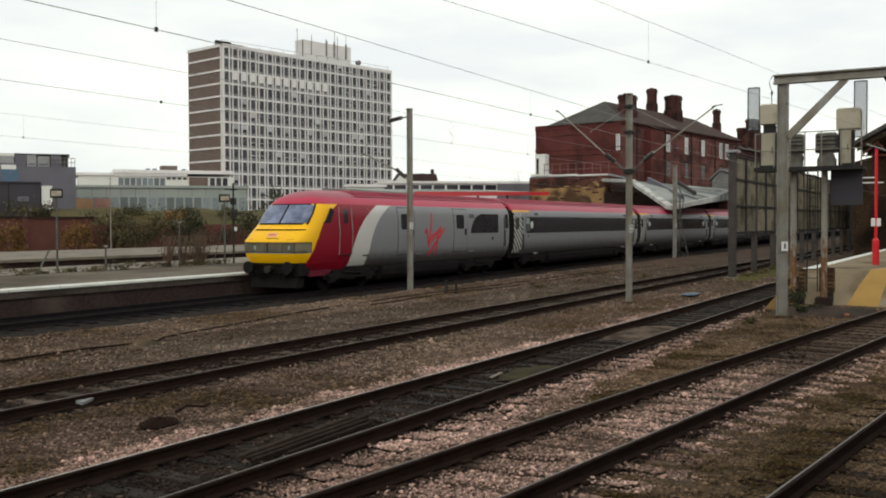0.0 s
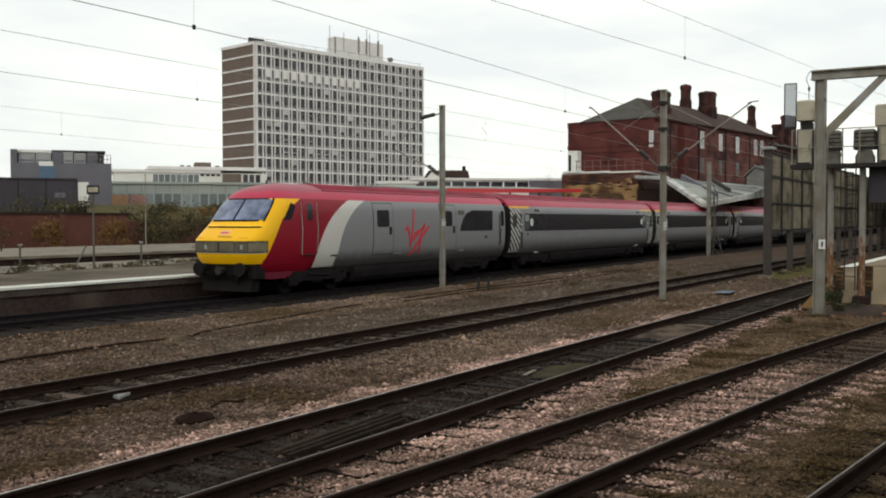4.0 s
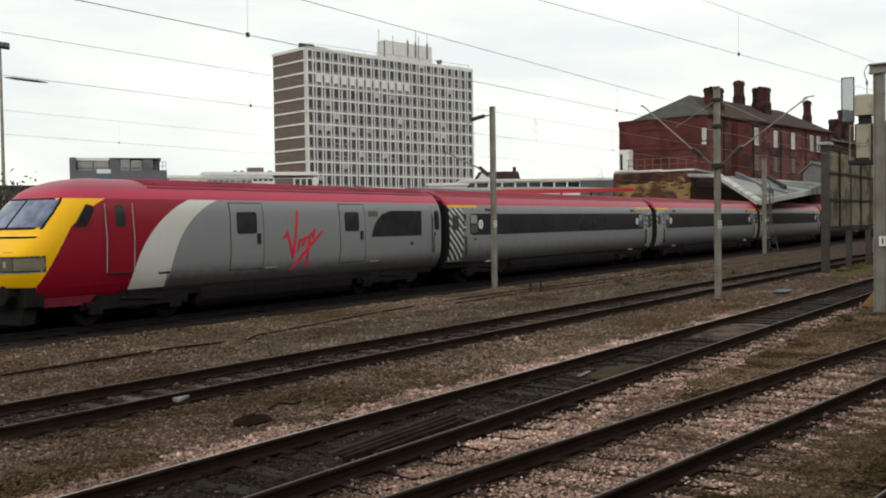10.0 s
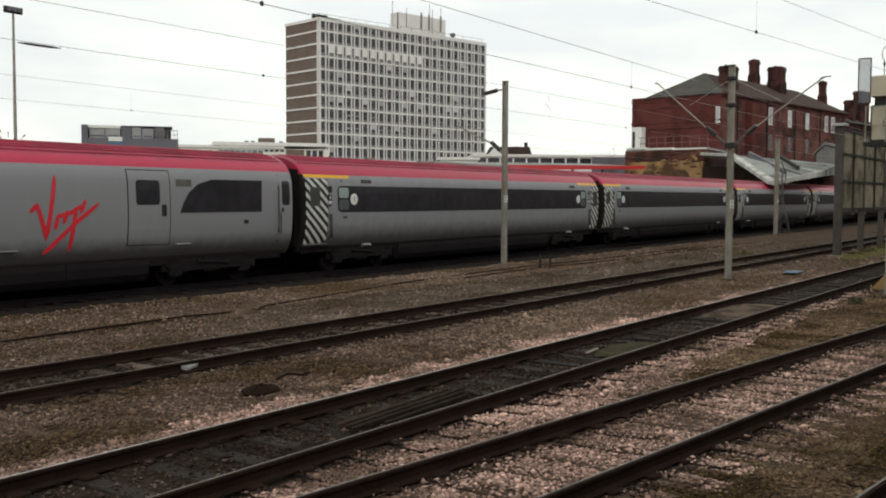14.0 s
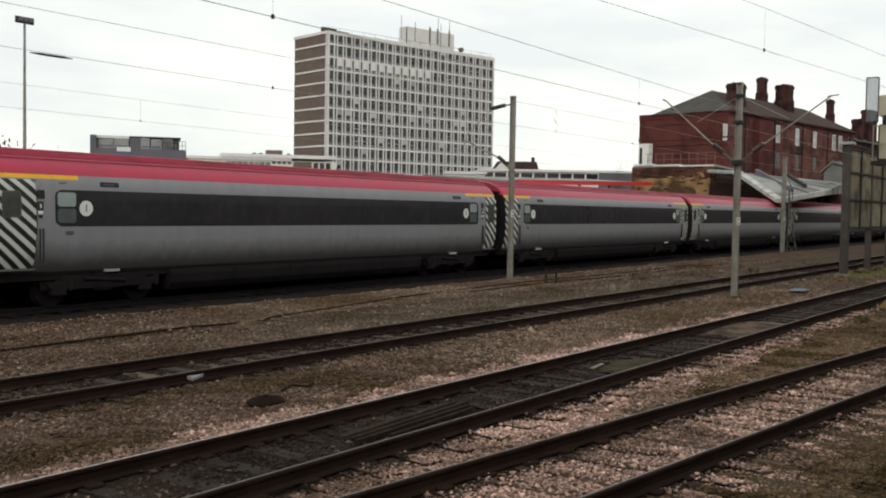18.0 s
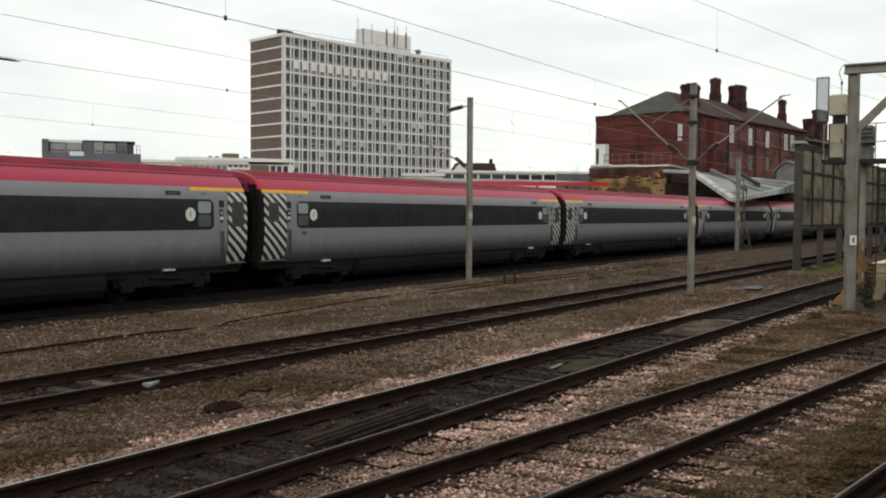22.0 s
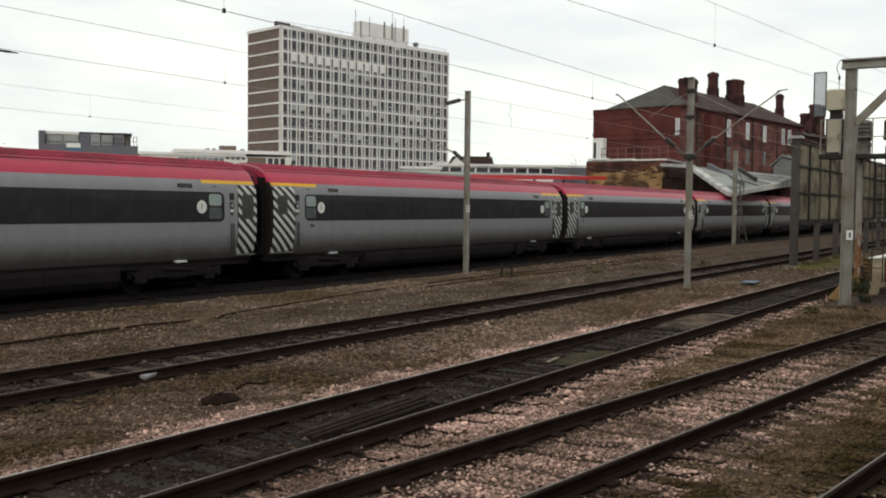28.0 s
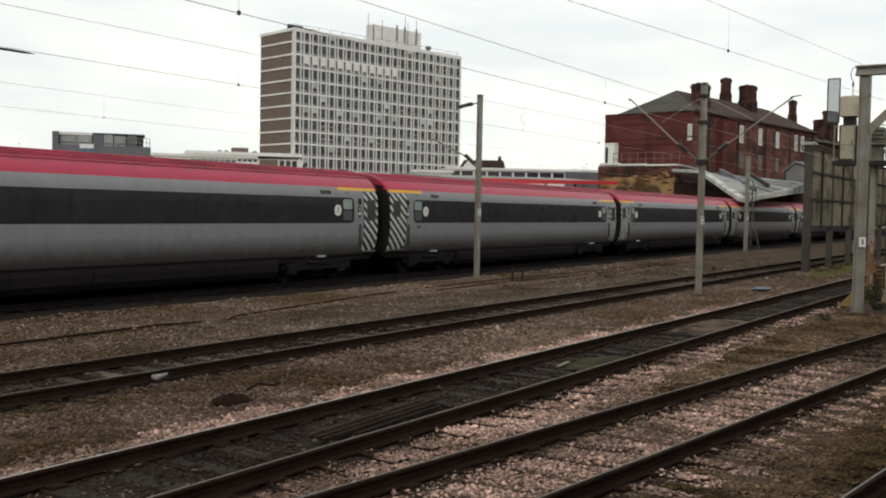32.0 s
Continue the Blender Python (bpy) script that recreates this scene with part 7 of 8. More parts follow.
def far_side_fittings():
    root = thing("boundary_wall", "long red brick boundary wall", "wall", kind="structure")
    part("wall", Geo().box(0, 66, 77.0, 77.6, -0.3, 3.1), M["wall_brick"], root)
    part("low_wall", Geo().box(66, 110, 77.0, 77.6, -0.3, 2.5), M["wall_brick"], root, "lower stretch of brick wall")
    bank = Geo().grid([[(x * max(y, 78) / 78, y, z + 0.5 * noise.noise(Vector((x * 0.25, y * 0.25, 1)))) for y, z in ((78, -0.3), (78.2, 2.2), (82, 3.2), (88, 4.1), (95, 4.5), (104, -0.3))] for x in range(62, 104, 2)])
    single("grass_bank", bank, M["grass_bank"], "olive rough grass bank behind the brick wall", "bank", kind="structure")
    part("coping", Geo().box(-0.2, 66.2, 76.9, 77.7, 3.1, 3.3), M["dark_brick"], root)
    for x in range(2, 66, 8):
        part("pier", Geo().box(x, x + 0.6, 76.8, 76.99, -0.3, 3.1), M["wall_brick"], root)
    fence_post(26.27, 32.65, 0.7, 3.94, "grey lamp post with box lantern on the platform", True)
    fence_post(54.1, 61.0, 0.61, 6.15, "tall pale grey post on the far platform")
    fence_post(26.91, 30.6, 0.69, 1.62, "short grey fence post among the weeds")
    fence_post(31.4, 31.1, 0.7, 2.55, "grey fence post with a short crossbar")
    fence_post(21.7, 30.9, 0.69, 1.62, "short grey fence post among the weeds")
    fence_post(34.06, 30.9, 0.7, 3.88, "grey lamp post with box lantern on the platform", True, True)
    single("leaning_post", Geo().tube([(23.74, 30.69, 0.6), (24.75, 31.2, 1.55)], 0.035, 8), M["post_grey"], "dark metal strut leaning beside the lamp post", "post")
    single("fence_crossbar", Geo().bevel_box(31.05, 31.75, 31.06, 31.14, 2.61, 2.67, 0.012, ), M["post_grey"], "short crossbar on top of the fence post", "crossbar")
    s = thing("platform_signal", "dark signal post with two lamp heads", "signal", pose(34.72, 30.95, 0.69))
    part("post", Geo().tube([(0, 0, -0.2), (0, 0, 3.72)], 0.045, 10), M["dark_steel"], s)
    for z in (2.1, 2.72):
        part("signal_head", Geo().bevel_box(-0.1, 0.1, -0.12, 0.12, z, z + 0.32, 0.03), M["dark_steel"], s)
    part("arm", Geo().box(-0.55, 0.25, -0.03, 0.03, 3.4, 3.46), M["dark_steel"], s)
    part("plate", Geo().bevel_box(-0.09, 0.09, -0.14, -0.122, 1.5, 1.68, 0.01), M["white"], s)
    # tall floodlight mast
    f = thing("floodlight_mast", "very tall slender floodlight mast", "lamp post", pose(52.0, 85.4, 0))
    part("mast", Geo().tube([(0, 0, -0.3), (0, 0, 19.6)], [0.2, 0.1], 10), M["steel"], f)
    part("head_frame", Geo().box(-0.9, 0.9, -0.1, 0.1, 19.3, 19.9), M["dark_steel"], f)
    for k in (-0.7, -0.2, 0.3):
        part("floodlight", Geo().bevel_box(k, k + 0.4, -0.35, 0.0, 19.45, 19.8, 0.04), M["grey_clad"], f)


far_side_fittings()


# ---- plants ----
def leaf_cloud(seed, n, rx, ry, rz, size, lobes=7):
    """Many small tilted leaves gathered in uneven clumps."""
    r = random.Random(seed)
    cl = [(r.uniform(-0.75, 0.75) * rx, r.uniform(-0.75, 0.75) * ry, r.uniform(0.15, 0.85) * rz, r.uniform(0.3, 0.55)) for _ in range(lobes)]
    g = Geo()
    for _ in range(n):
        cx, cy, cz, k = r.choice(cl)
        p = Vector((cx + r.gauss(0, 0.45) * rx * k, cy + r.gauss(0, 0.45) * ry * k, max(0.02, cz + r.gauss(0, 0.4) * rz * k)))
        q = Euler((r.uniform(0, 6.3), r.uniform(0, 6.3), r.uniform(0, 6.3))).to_matrix()
        s = size * r.uniform(0.5, 1.3)
        g.add([p + q @ Vector(v) for v in ((-s, 0, 0), (0, -0.45 * s, 0.1 * s), (s, 0, 0), (0, 0.45 * s, 0.1 * s))], [(0, 1, 2, 3)])
    return g


def bush(x, y, z, rx, ry, rz, n, size, leaf, label, seed, name="bush"):
    root = thing(name, label, "bush", pose(x, y, z), group="lineside bushes")
    r = random.Random(seed)
    for _ in range(22 if name == "dry_shrub" else 7):
        a, b = r.uniform(-0.6, 0.6) * rx, r.uniform(-0.6, 0.6) * ry
        if name != "weed_clump":
            part("stem", Geo().tube([(a * 0.2, b * 0.2, -0.1), (a * 0.7, b * 0.7, rz * 0.45), (a, b, rz * 0.95)], [0.018, 0.014, 0.008] if name == "dry_shrub" else [0.05, 0.03, 0.01], 5), M["twig_dry" if name == "dry_shrub" else "twig"], root, "bare brown stem")
    part("foliage", leaf_cloud(seed, n, rx, ry, rz, size), M[leaf], root)


def plants():
    # hedge and scrub between the second platform and the buildings
    spots = [(46, 74, 5, 2.0, 2.2, "leaf_green"), (54.5, 73.5, 1.6, 1.2, 2.3, "leaf_orange"), (59.5, 72, 1.8, 1.2, 2.4, "leaf_orange"), (68, 72, 4.5, 2.2, 3.4, "leaf_green"), (74, 70, 4, 2, 3.6, "leaf_dark"), (79, 66, 4.5, 2.5, 3.9, "leaf_dark"), (84, 62, 4, 2.5, 3.6, "leaf_green"), (88, 58, 4, 2.2, 4.0, "leaf_dark"), (92, 74, 6, 3, 4.2, "leaf_green"), (80, 84, 7, 3, 4.3, "leaf_green"), (62, 88, 6, 2.5, 4.6, "leaf_green"), (72, 78, 6, 3, 3.8, "leaf_green")]
    for i, (x, y, rx, ry, rz, leaf) in enumerate(spots):
        tone = {"leaf_green": "olive green scrub beyond the platform", "leaf_orange": "orange autumn bush against the brick wall", "leaf_dark": "dark green bush beyond the platform"}[leaf]
        bush(x, y, -0.15, rx, ry, rz, 1900 if leaf == "leaf_orange" else 2400, 0.13 if leaf == "leaf_orange" else 0.15, leaf, tone, 20 + i)
    for i, (x, y, z, rx, leaf) in enumerate(((70, 80, 2.4, 2.6, "leaf_dark"), (76, 83, 3.0, 2.2, "leaf_green"), (81, 80.5, 2.5, 2.4, "leaf_orange"), (86, 84, 3.2, 2.8, "leaf_dark"), (92, 82, 2.8, 2.6, "leaf_green"), (97, 86, 3.4, 3.0, "leaf_dark"), (66, 86, 3.2, 2.5, "leaf_green"))):
        bush(x, y, z, rx, 1.4, 1.5, 900, 0.14, leaf, "rough scrub growing on the grass bank", 40 + i)
    # tall dark hedge at the far left behind the platform
    for i, (x, y, rz) in enumerate(((46, 76, 7.0), (42, 75, 7.6), (38, 74, 7.8))):
        bush(x, y, -0.15, 3.2, 2.2, rz, 2200, 0.2, "leaf_dark", "tall dark unkempt bush beyond the platform", 140 + i)
    # brambles grown over the platform's back half
    for i, (x, y, rx, rz) in enumerate(((19.9, 33.2, 1.9, 2.7), (17.4, 33.0, 2.3, 3.4), (15.2, 32.8, 2.2, 3.6), (12.6, 32.8, 2.4, 3.6))):
        bush(x, y, 0.69, rx, 1.5, rz, 6000, 0.085, "leaf_bramble", "dark tangled bramble thicket on the platform", 150 + i, "bramble")
    r = random.Random(41)
    g = Geo()
    for k in range(4):
        x = 15.2 + 1.3 * k
        tip = (x + r.uniform(1.0, 1.9), 33 + r.uniform(-0.4, 0.4), 4.5 + r.uniform(0.0, 0.45))
        g.tube([(x, 33, 0.8), (x + 0.2, 33, 3.6), tip], [0.02, 0.012, 0.005], 5)
        for j in range(14):
            p = Vector((x + 0.2, 33, 3.6)).lerp(Vector(tip), r.uniform(0.1, 1.0))
            q = Euler((r.uniform(0, 6.3), r.uniform(0, 6.3), r.uniform(0, 6.3))).to_matrix()
            g.add([p + q @ Vector(v) for v in ((0, 0, 0), (0.05, -0.03, 0), (0.1, 0, 0), (0.05, 0.03, 0))], [(0, 1, 2, 3)])
    single("bramble_sprigs", g, M["leaf_bramble"], "thin arching bramble sprigs above the thicket", "bramble")
    # tree tops by the house and tower
    bush(102.3, 48.6, -0.15, 1.4, 1.2, 7.2, 2600, 0.07, "twig", "thin leafless shrub on the terrace wall", 60)
    bush(112, 92.0, -0.15, 2.2, 2.0, 8.6, 900, 0.2, "leaf_dark", "dark bush before the tower", 61)
    # weeds on the platform and about the ramp
    for i, (x, y, z, rx, leaf) in enumerate(((29.6, 4.9, -0.15, 0.35, "leaf_dark"), (30.2, 4.55, -0.15, 0.4, "leaf_dark"), (33.6, 5.9, -0.15, 0.4, "leaf_green"), (47.6, 10.3, -0.12, 0.5, "leaf_green"), (50, 10.2, -0.12, 0.6, "leaf_green"), (53.5, 10.3, -0.12, 0.6, "leaf_green"), (36.9, 16.4, -0.18, 0.5, "grass_dry"), (44.5, 14.4, -0.18, 0.6, "grass_dry"), (26.2, 5.6, -0.2, 0.25, "leaf_green"))):
        bush(x, y, z, rx, rx * 0.7, rx * 0.6, 260, 0.05, leaf, "low green weeds beside the track", 80 + i, "weed_clump")
    bush(30.6, 5.25, -0.2, 0.45, 0.35, 0.62, 700, 0.05, "leaf_dark", "dark leafy weed at the foot of the gantry posts", 88, "weed_clump")
    for i, (x, y) in enumerate(((30.9, 31.3), (31.8, 31.2), (32.7, 31.3), (33.3, 31.6))):
        bush(x, y, 0.68, 0.75, 0.5, 1.4, 260, 0.045, "twig_dry", "dry reddish leafless shrub on the platform", 90 + i, "dry_shrub")
    r = random.Random(7)
    for i in range(20):
        x = 13.5 + i * 1.05
        bush(x, t0(x) + 7.75 + r.uniform(-0.35, 0.35), 0.68, 0.7, 0.3, r.uniform(0.2, 0.42), 260, 0.045, ("grass_dry", "leaf_bramble", "leaf_green")[i % 3], "low weeds along the fence line of the platform", 170 + i, "weed_clump")


plants()


# ---- small things on the ballast ----
def lineside():
    def cable(pts, r, label):
        single("lineside_cable", Geo().tube([(x, y, ground_height(x, y) + 0.03 + dz) for x, y, dz in pts], r, 6), M["rail_rust"], label, "cable")
    # dark tube drawn where the ballast step throws a thin shadow
    cable([(-6, 16.3, 0), (0, 16.4, 0), (4, 16.45, 0.01), (8, 16.5, 0), (10, 16.52, 0.0), (12.3, 16.55, 0.01), (14, 16.6, 0), (15.2, 16.55, 0.02), (15.9, 16.4, 0.03), (16.4, 16.7, 0.02), (19.2, 17.2, 0), (23, 17.7, 0.01), (27, 18.1, 0), (31, 18.15, 0.02), (38, 18.3, 0), (50, 18.7, 0)], 0.02, "dark tube along the ballast standing for the step's shadow line")
    cable([(26, 17.4, 0), (31.3, 17.6, 0.02), (36, 17.5, 0), (44, 17.8, 0), (60, 18.4, 0)], 0.018, "thin dark cable lying on the ballast")
    single("pale_stone", Geo().bevel_box(-0.16, 0.16, -0.10, 0.10, -0.06, -0.01, 0.01), M["plant_pale"], "pale flat stone slab lying on the ballast", "stone", m=pose(9.80, 11.62, -0.04, 10, -3, 20))
    g = Geo()
    for k in range(5):
        g.tube([(0.27 * math.cos(a) * (1 - 0.18 * k), 0.2 * math.sin(a) * (1 - 0.18 * k), 0.015 + 0.012 * k + 0.012 * math.sin(3 * a + k)) for a in [2 * math.pi * i / 18 for i in range(19)]], 0.03, 5, False)
    single("cable_coil", g, M["rail_rust"], "coil of black cable lying on the ballast", "cable coil", m=pose(9.35, 9.6, -0.16))
    single("cable_end", Geo().tube([(0, 0, 0.05), (0.3, 0.1, 0.08), (0.55, 0.0, 0.04), (0.8, 0.12, 0.03)], 0.02, 6), M["rail_rust"], "loose dark cable end beside the coil", "cable", m=pose(9.9, 9.85, -0.16))
    # timbers lying between the rails
    for i, (x, y, a, L) in enumerate(((9.62, 7.47, 4.5, 2.5), (9.70, 7.33, 4.0, 2.7), (9.58, 7.20, 3.6, 2.5), (9.75, 7.06, 4.2, 1.9))):
        tagged(single("loose_timber", Geo().bevel_box(-L / 2, L / 2, -0.026, 0.026, 0, 0.055, 0.012), M["wood"], "dark wet timber lying between the rails", "timber", m=pose(x, y, -0.165, 0, 0, a)), group="loose timbers")
    g = Geo()
    g.grid([[(0.7 * u, 0.26 * v, 0.02 + 0.05 * noise.noise(Vector((u * 3, v * 3, 2)))) for v in (-1, -0.5, 0, 0.5, 1)] for u in (-1, -0.7, -0.3, 0, 0.3, 0.7, 1)])
    g.grid([[(0.7 * u, 0.26 * v, 0.0) for v in (-1, 1)] for u in (-1, 1)])
    single("blue_sheet", g, M["blue_sheet"], "crumpled blue plastic sheet on the ballast", "plastic sheet", m=pose(35.5, 9.75, -0.13, 0, 0, 5))
    g = Geo().grid([[(0.62 * u, 0.42 * v, 0.10 * (1 - min(1.0, u * u + v * v)) - 0.02 + 0.012 * noise.noise(Vector((u * 5, v * 5, 9)))) for v in [k / 5 - 1 for k in range(11)]] for u in [k / 6 - 1 for k in range(13)]])
    single("sand_mound", g, M["mossy_fill"], "low smooth tan mound of sand on the ballast", "mound", smooth=True, m=pose(15.6, 16.55, -0.17, 0, 0, 8))
    s = thing("marker_stump", "short pair of grey marker posts in the ballast", "marker", pose(31.6, 17.6, -0.15))
    for k in (-0.16, 0.16):
        part("stump", Geo().bevel_box(k * 0.6 - 0.035, k * 0.6 + 0.035, -0.035 - k, 0.035 - k, -0.1, 0.55, 0.01), M["dark_steel"], s)
    def patch_of(L, W, seed):
        """A low patch with a ragged edge."""
        rows = []
        for i in range(29):
            u = i / 14 - 1
            rows.append([])
            for k in range(13):
                v = k / 6 - 1
                edge = u * u + v * v + 0.9 * noise.noise(Vector((u * 2.2, v * 1.6, seed)))
                rows[-1].append((L * u, W * v, 0.022 - 0.05 * max(0.0, edge - 0.35) + 0.018 * noise.noise(Vector((u * 6, v * 4, seed + 3)))))
        return Geo().grid(rows)
    single("mossy_infill", patch_of(1.75, 0.72, 5.0), M["infill"], "pinkish brown infill between the rails", "infill", smooth=True, m=pose(22.8, 7.36, -0.15))
    single("moss_patch", patch_of(1.0, 0.36, 9.0), M["moss"], "olive green moss between the rails", "moss", smooth=True, m=pose(15.7, 7.2, -0.15))
    single("orange_plank", Geo().bevel_box(-0.3, 0.3, -0.06, 0.06, 0, 0.05, 0.01), M["ramp_orange"], "faded orange plank lying beside the ramp", "plank", m=pose(29.6, 3.55, -0.13, 0, 0, -22))
    single("white_scrap", Geo().bevel_box(-0.3, 0.3, -0.035, 0.035, 0, 0.02, 0.006), M["concrete"], "pale strip of scrap between the rails", "scrap", m=pose(15.08, 7.48, -0.14, 0, 0, 9))


lineside()


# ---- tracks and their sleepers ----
# rails and sleepers below the train are coloured black as its shade
build_track("track_0", t0, -60, 260, 40, 0.7, -9, 44, "rusty railway track under the train, blackened for its shade", M["black"], -0.16, 1, "rail_dull", "black")
build_track("track_1", t1, -60, 200, 20, 0.7, -12, 48, "dark rusty railway track on wooden sleepers", M["sleeper_mid"], -0.172, 2, "rail_mid")
build_track("track_2", t2, -60, 200, 40, 0.7, -12, 46, "dark oily railway track with shiny rail edge", M["sleeper_wet"], -0.174, 3)
build_track("track_3", t3, -30, 100, 2.5, 0.68, -11.6, 40, "railway track laid in fresh pinkish ballast", M["concrete_sleeper"], -0.176, 4, "rail_mid")
build_track("track_4", t4, -30, 60, 2.5, 0.7, -12, 24, "railway track nearest the platform", M["wood"], -0.195, 5, "rail_mid")


# ---- ballast: loose stones, too many to count ----
def stones(name, label, material, xs, ys, lifts, sizes, seed):
    """Irregular six-cornered stones at the given places, joined in one mesh."""
    rng = np.random.default_rng(seed)
    n = len(xs)
    base = np.array([(1.25, 0, 0), (-1.25, 0, 0), (0, 0.85, 0), (0, -0.85, 0), (0, 0, 0.6), (0, 0, -0.6)], float)
    v = base[None] * rng.uniform(0.65, 1.25, (n, 6, 1)) + rng.uniform(-0.3, 0.3, (n, 6, 3))
    a = rng.uniform(0, 2 * np.pi, n)
    c, s = np.cos(a)[:, None], np.sin(a)[:, None]
    v = np.stack([v[..., 0] * c - v[..., 1] * s, v[..., 0] * s + v[..., 1] * c, v[..., 2]], -1) * sizes[:, None, None]
    zs = lifts + np.array([ground_height(x, y) for x, y in zip(xs, ys)])
    v += np.stack([xs, ys, zs + sizes * 0.35], -1)[:, None]
    tri = np.array([(0, 2, 4), (2, 1, 4), (1, 3, 4), (3, 0, 4), (2, 0, 5), (1, 2, 5), (3, 1, 5), (0, 3, 5)])
    f = (tri[None] + 6 * np.arange(n)[:, None, None]).reshape(-1)
    me = bpy.data.meshes.new(name)
    me.vertices.add(6 * n)
    me.vertices.foreach_set("co", v.reshape(-1))
    me.loops.add(len(f))
    me.loops.foreach_set("vertex_index", f.astype(np.int32))
    me.polygons.add(8 * n)
    me.polygons.foreach_set("loop_start", np.arange(0, len(f), 3, dtype=np.int32))
    me.update(calc_edges=True)
    me.validate()
    me.materials.append(M[material])
    tagged(new(name, me), label, "ballast", kind="stuff")


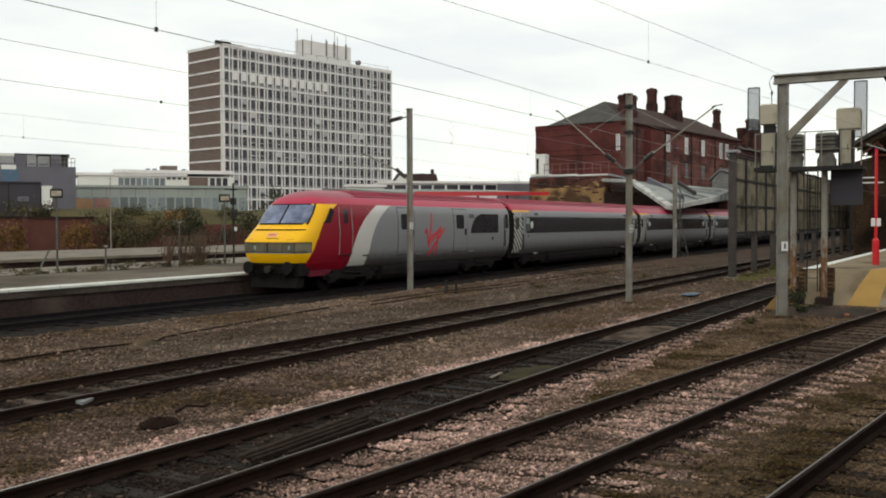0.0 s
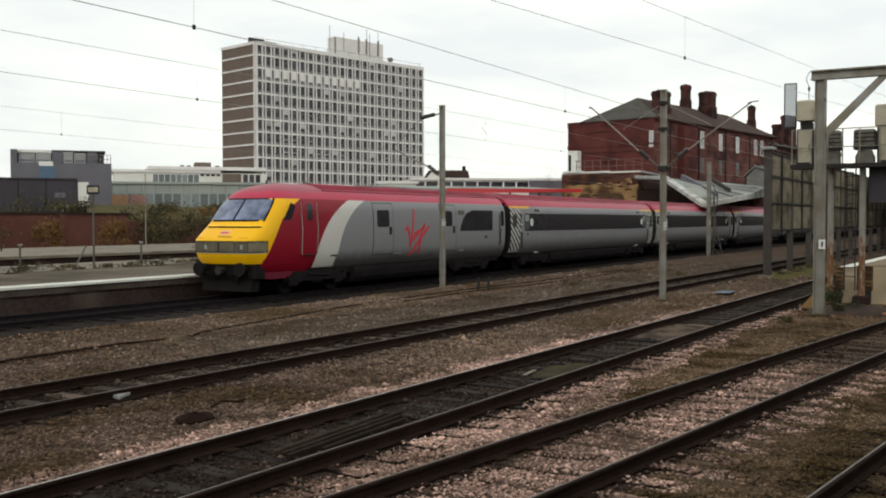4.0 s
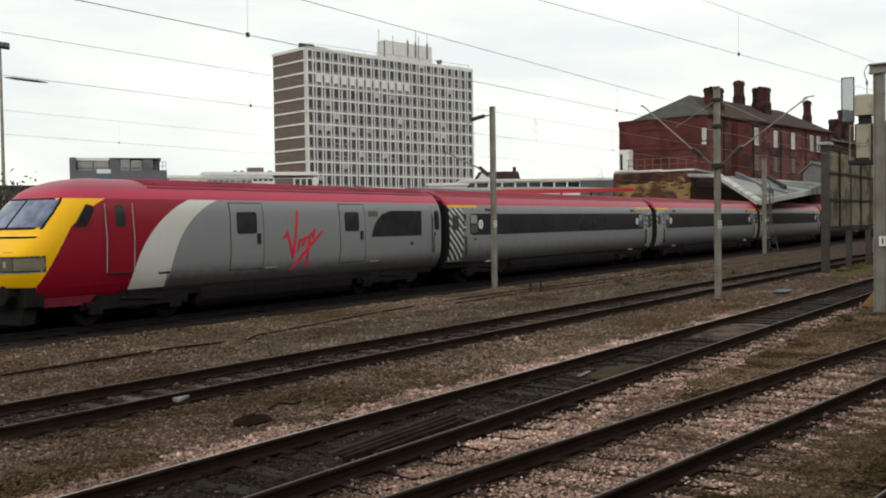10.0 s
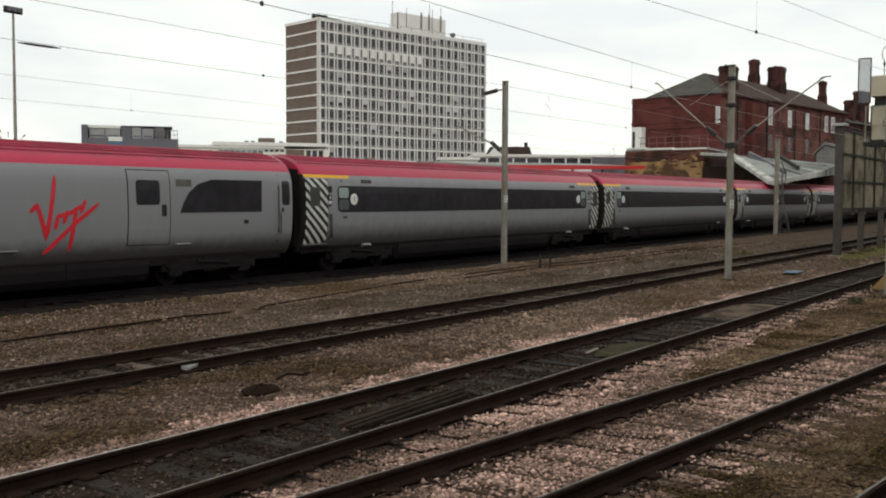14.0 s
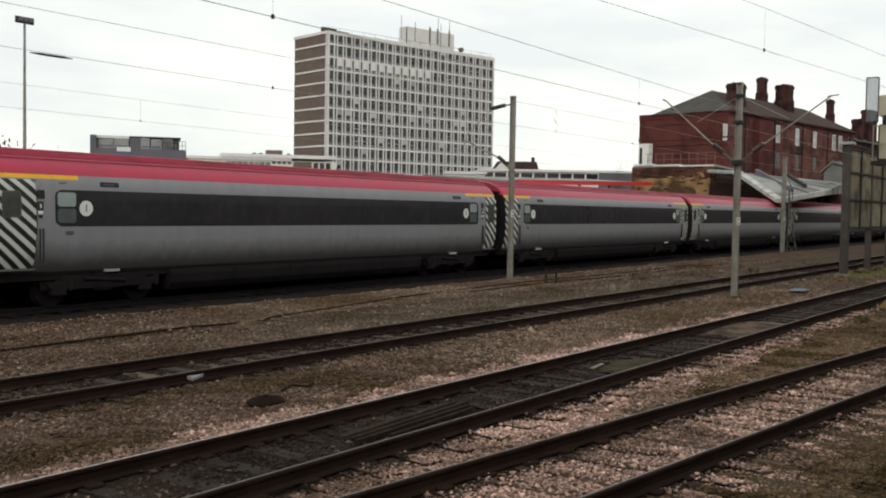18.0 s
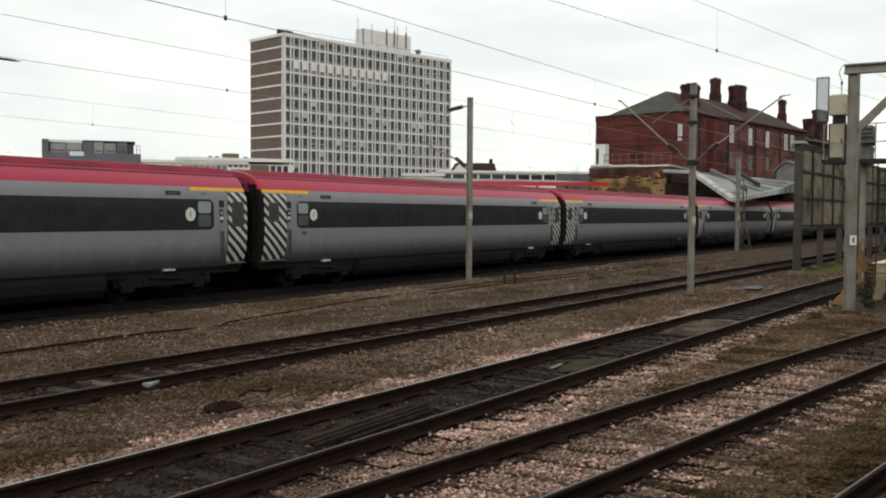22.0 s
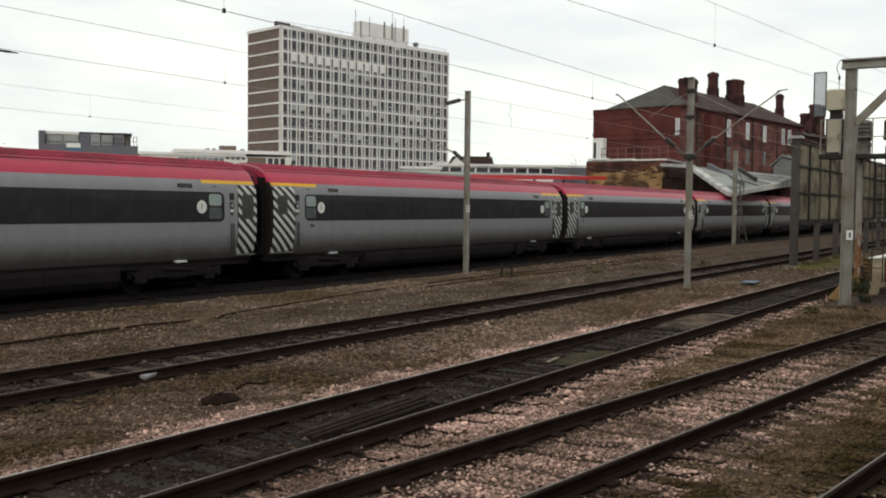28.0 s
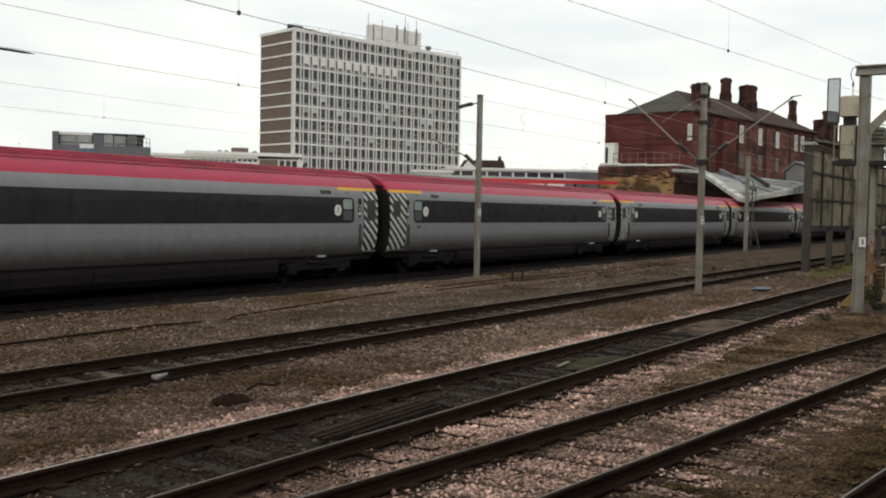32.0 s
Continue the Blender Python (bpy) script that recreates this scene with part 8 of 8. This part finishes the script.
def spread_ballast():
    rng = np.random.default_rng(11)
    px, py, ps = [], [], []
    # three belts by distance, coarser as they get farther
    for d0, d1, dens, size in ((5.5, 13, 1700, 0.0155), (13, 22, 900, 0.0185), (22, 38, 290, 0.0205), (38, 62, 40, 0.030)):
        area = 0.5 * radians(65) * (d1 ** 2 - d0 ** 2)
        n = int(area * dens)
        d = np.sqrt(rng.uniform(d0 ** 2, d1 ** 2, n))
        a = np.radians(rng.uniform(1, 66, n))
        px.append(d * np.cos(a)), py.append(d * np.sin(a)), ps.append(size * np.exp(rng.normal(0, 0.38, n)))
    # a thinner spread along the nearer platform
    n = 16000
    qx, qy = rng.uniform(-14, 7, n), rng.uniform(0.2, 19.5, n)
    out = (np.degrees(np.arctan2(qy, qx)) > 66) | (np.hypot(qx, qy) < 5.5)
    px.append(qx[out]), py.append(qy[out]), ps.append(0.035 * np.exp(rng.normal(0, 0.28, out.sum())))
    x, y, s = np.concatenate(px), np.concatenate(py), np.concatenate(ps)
    c0, c1, c2 = t0(x), t1(x), np.full_like(x, 7.31)
    c3, c4 = 5.42 - 0.0983 * x - 0.00053 * x * np.abs(x), 1.91 - 0.098 * x - 0.0005 * x * np.abs(x)
    keep = (y < c0 - 2.62 - 0.04 * np.clip(x - 13, 0, 12) + 0.3 * np.sin(x * 0.9) + 0.2 * np.sin(x * 2.3)) & ~((x > 33.5) & (y < 5.95))
    for c in (c1, c2, c3, c4):
        keep &= np.abs(np.abs(y - c) - 0.7525) > 0.075
    # sleepers stay partly bare between the rails; stones lie over them and are heaped at their ends
    lift = np.zeros_like(x)
    for c, pitch, x0, share in ((c1, 0.7, -12, 0.45), (c2, 0.7, -12, np.where(x > 11.0, 0.42, 0.45)), (c3, 0.68, -11.6, np.where(x < 18.5, np.where(y < c3 - 0.8, 1.0, 0.4), 0.15)), (c4, 0.7, -12, np.where(y > c4 + 0.8, 1.0, 0.25))):
        on = (np.abs(y - c) < 1.33) & (np.abs((x - x0 + pitch / 2) % pitch - pitch / 2) < 0.14)
        inner = np.abs(y - c) < 0.8
        keep &= ~(on & inner & (rng.uniform(0, 1, len(x)) > share))
        lift[on] = np.where(inner[on], 0.022, 0.03)
    x, y, s, lift, c1, c2, c3, c4 = (q[keep] for q in (x, y, s, lift, c1, c2, c3, c4))
    wob = 0.16 * np.sin(x * 1.7) + 0.12 * np.sin(x * 4.1 + 1) + rng.normal(0, 0.12, len(x))
    fade = rng.uniform(0, 1, len(x)) < np.clip((40 - x) / 12, 0.15, 1)
    pink = ((y > c2 + 0.82) & (y < c2 + 1.75 + 0.7 * wob)) | ((y < c2 - 0.85) & (y > c3 + 0.85 + 0.5 * wob) & (y > c2 - np.interp(x, (11, 17, 24), (2.0, 1.6, 1.3)) + np.interp(x, (11, 17), (1.2, 0.7)) * wob)) | ((np.abs(y - c3) < 1.0 + 0.5 * wob) & (x < 18.5 + 3 * wob))
    pink &= fade
    ends = (y < c3 - 0.85) & (y > c3 - 1.5 + 0.6 * wob) & (np.abs((x - 2 + 0.34) % 0.68 - 0.34) < 0.2)
    pink = (pink & (y > c3 - 0.9)) | (ends & (x < 30))
    # near side of each rail: oil stain and the rail's shade as one dark strip
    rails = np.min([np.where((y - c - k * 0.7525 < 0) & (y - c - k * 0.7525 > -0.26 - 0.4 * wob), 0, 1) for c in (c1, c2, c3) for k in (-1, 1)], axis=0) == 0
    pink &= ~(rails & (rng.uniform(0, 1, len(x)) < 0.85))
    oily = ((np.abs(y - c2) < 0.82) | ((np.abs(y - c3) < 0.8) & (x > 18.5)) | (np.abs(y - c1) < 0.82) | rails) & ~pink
    moss = ((y < c3 - 1.0) | ((y < c2 - 1.1) & (y > c3 + 0.8) & (x > 13))) & ~pink & ~oily
    brown = ~(pink | oily | moss)
    dim = brown & (y < c1 - 0.8) & (y > c2)
    dim &= ~((x > 12) & (rng.uniform(0, 1, len(x)) < np.clip((x - 12) / 7, 0, 0.75)))
    brown &= ~dim
    # a growing share of the darker stones towards low x
    low_x_dim = brown & (x < 18) & (rng.uniform(0, 1, len(x)) < np.clip((18 - x) / 8, 0, 0.85))
    dim |= low_x_dim
    brown &= ~low_x_dim
    grey = brown & (y > c1 + 0.8) & (y < 16.4 + 0.05 * x * (x > 15) * 0.3 + 0.6 * wob)
    brown &= ~grey
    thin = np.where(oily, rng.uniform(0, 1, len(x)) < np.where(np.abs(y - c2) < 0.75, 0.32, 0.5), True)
    for k, (name, label, material, sel) in enumerate((("pink_ballast", "fresh pinkish grey ballast stones heaped along the rails", "ballast_pink", pink), ("brown_ballast", "weathered brown ballast stones", "ballast_brown", brown), ("dim_ballast", "dark brown weathered ballast stones", "ballast_dim", dim), ("grey_ballast", "grey weathered ballast stones beside the track", "ballast_grey", grey), ("oily_ballast", "dark oil-stained ballast stones, also along rails with their shade in the colour", "ballast_oil_shade", oily & thin), ("mossy_ballast", "mossy brown ballast stones", "ballast_moss", moss))):
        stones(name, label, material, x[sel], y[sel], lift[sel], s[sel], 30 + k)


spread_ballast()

motions()
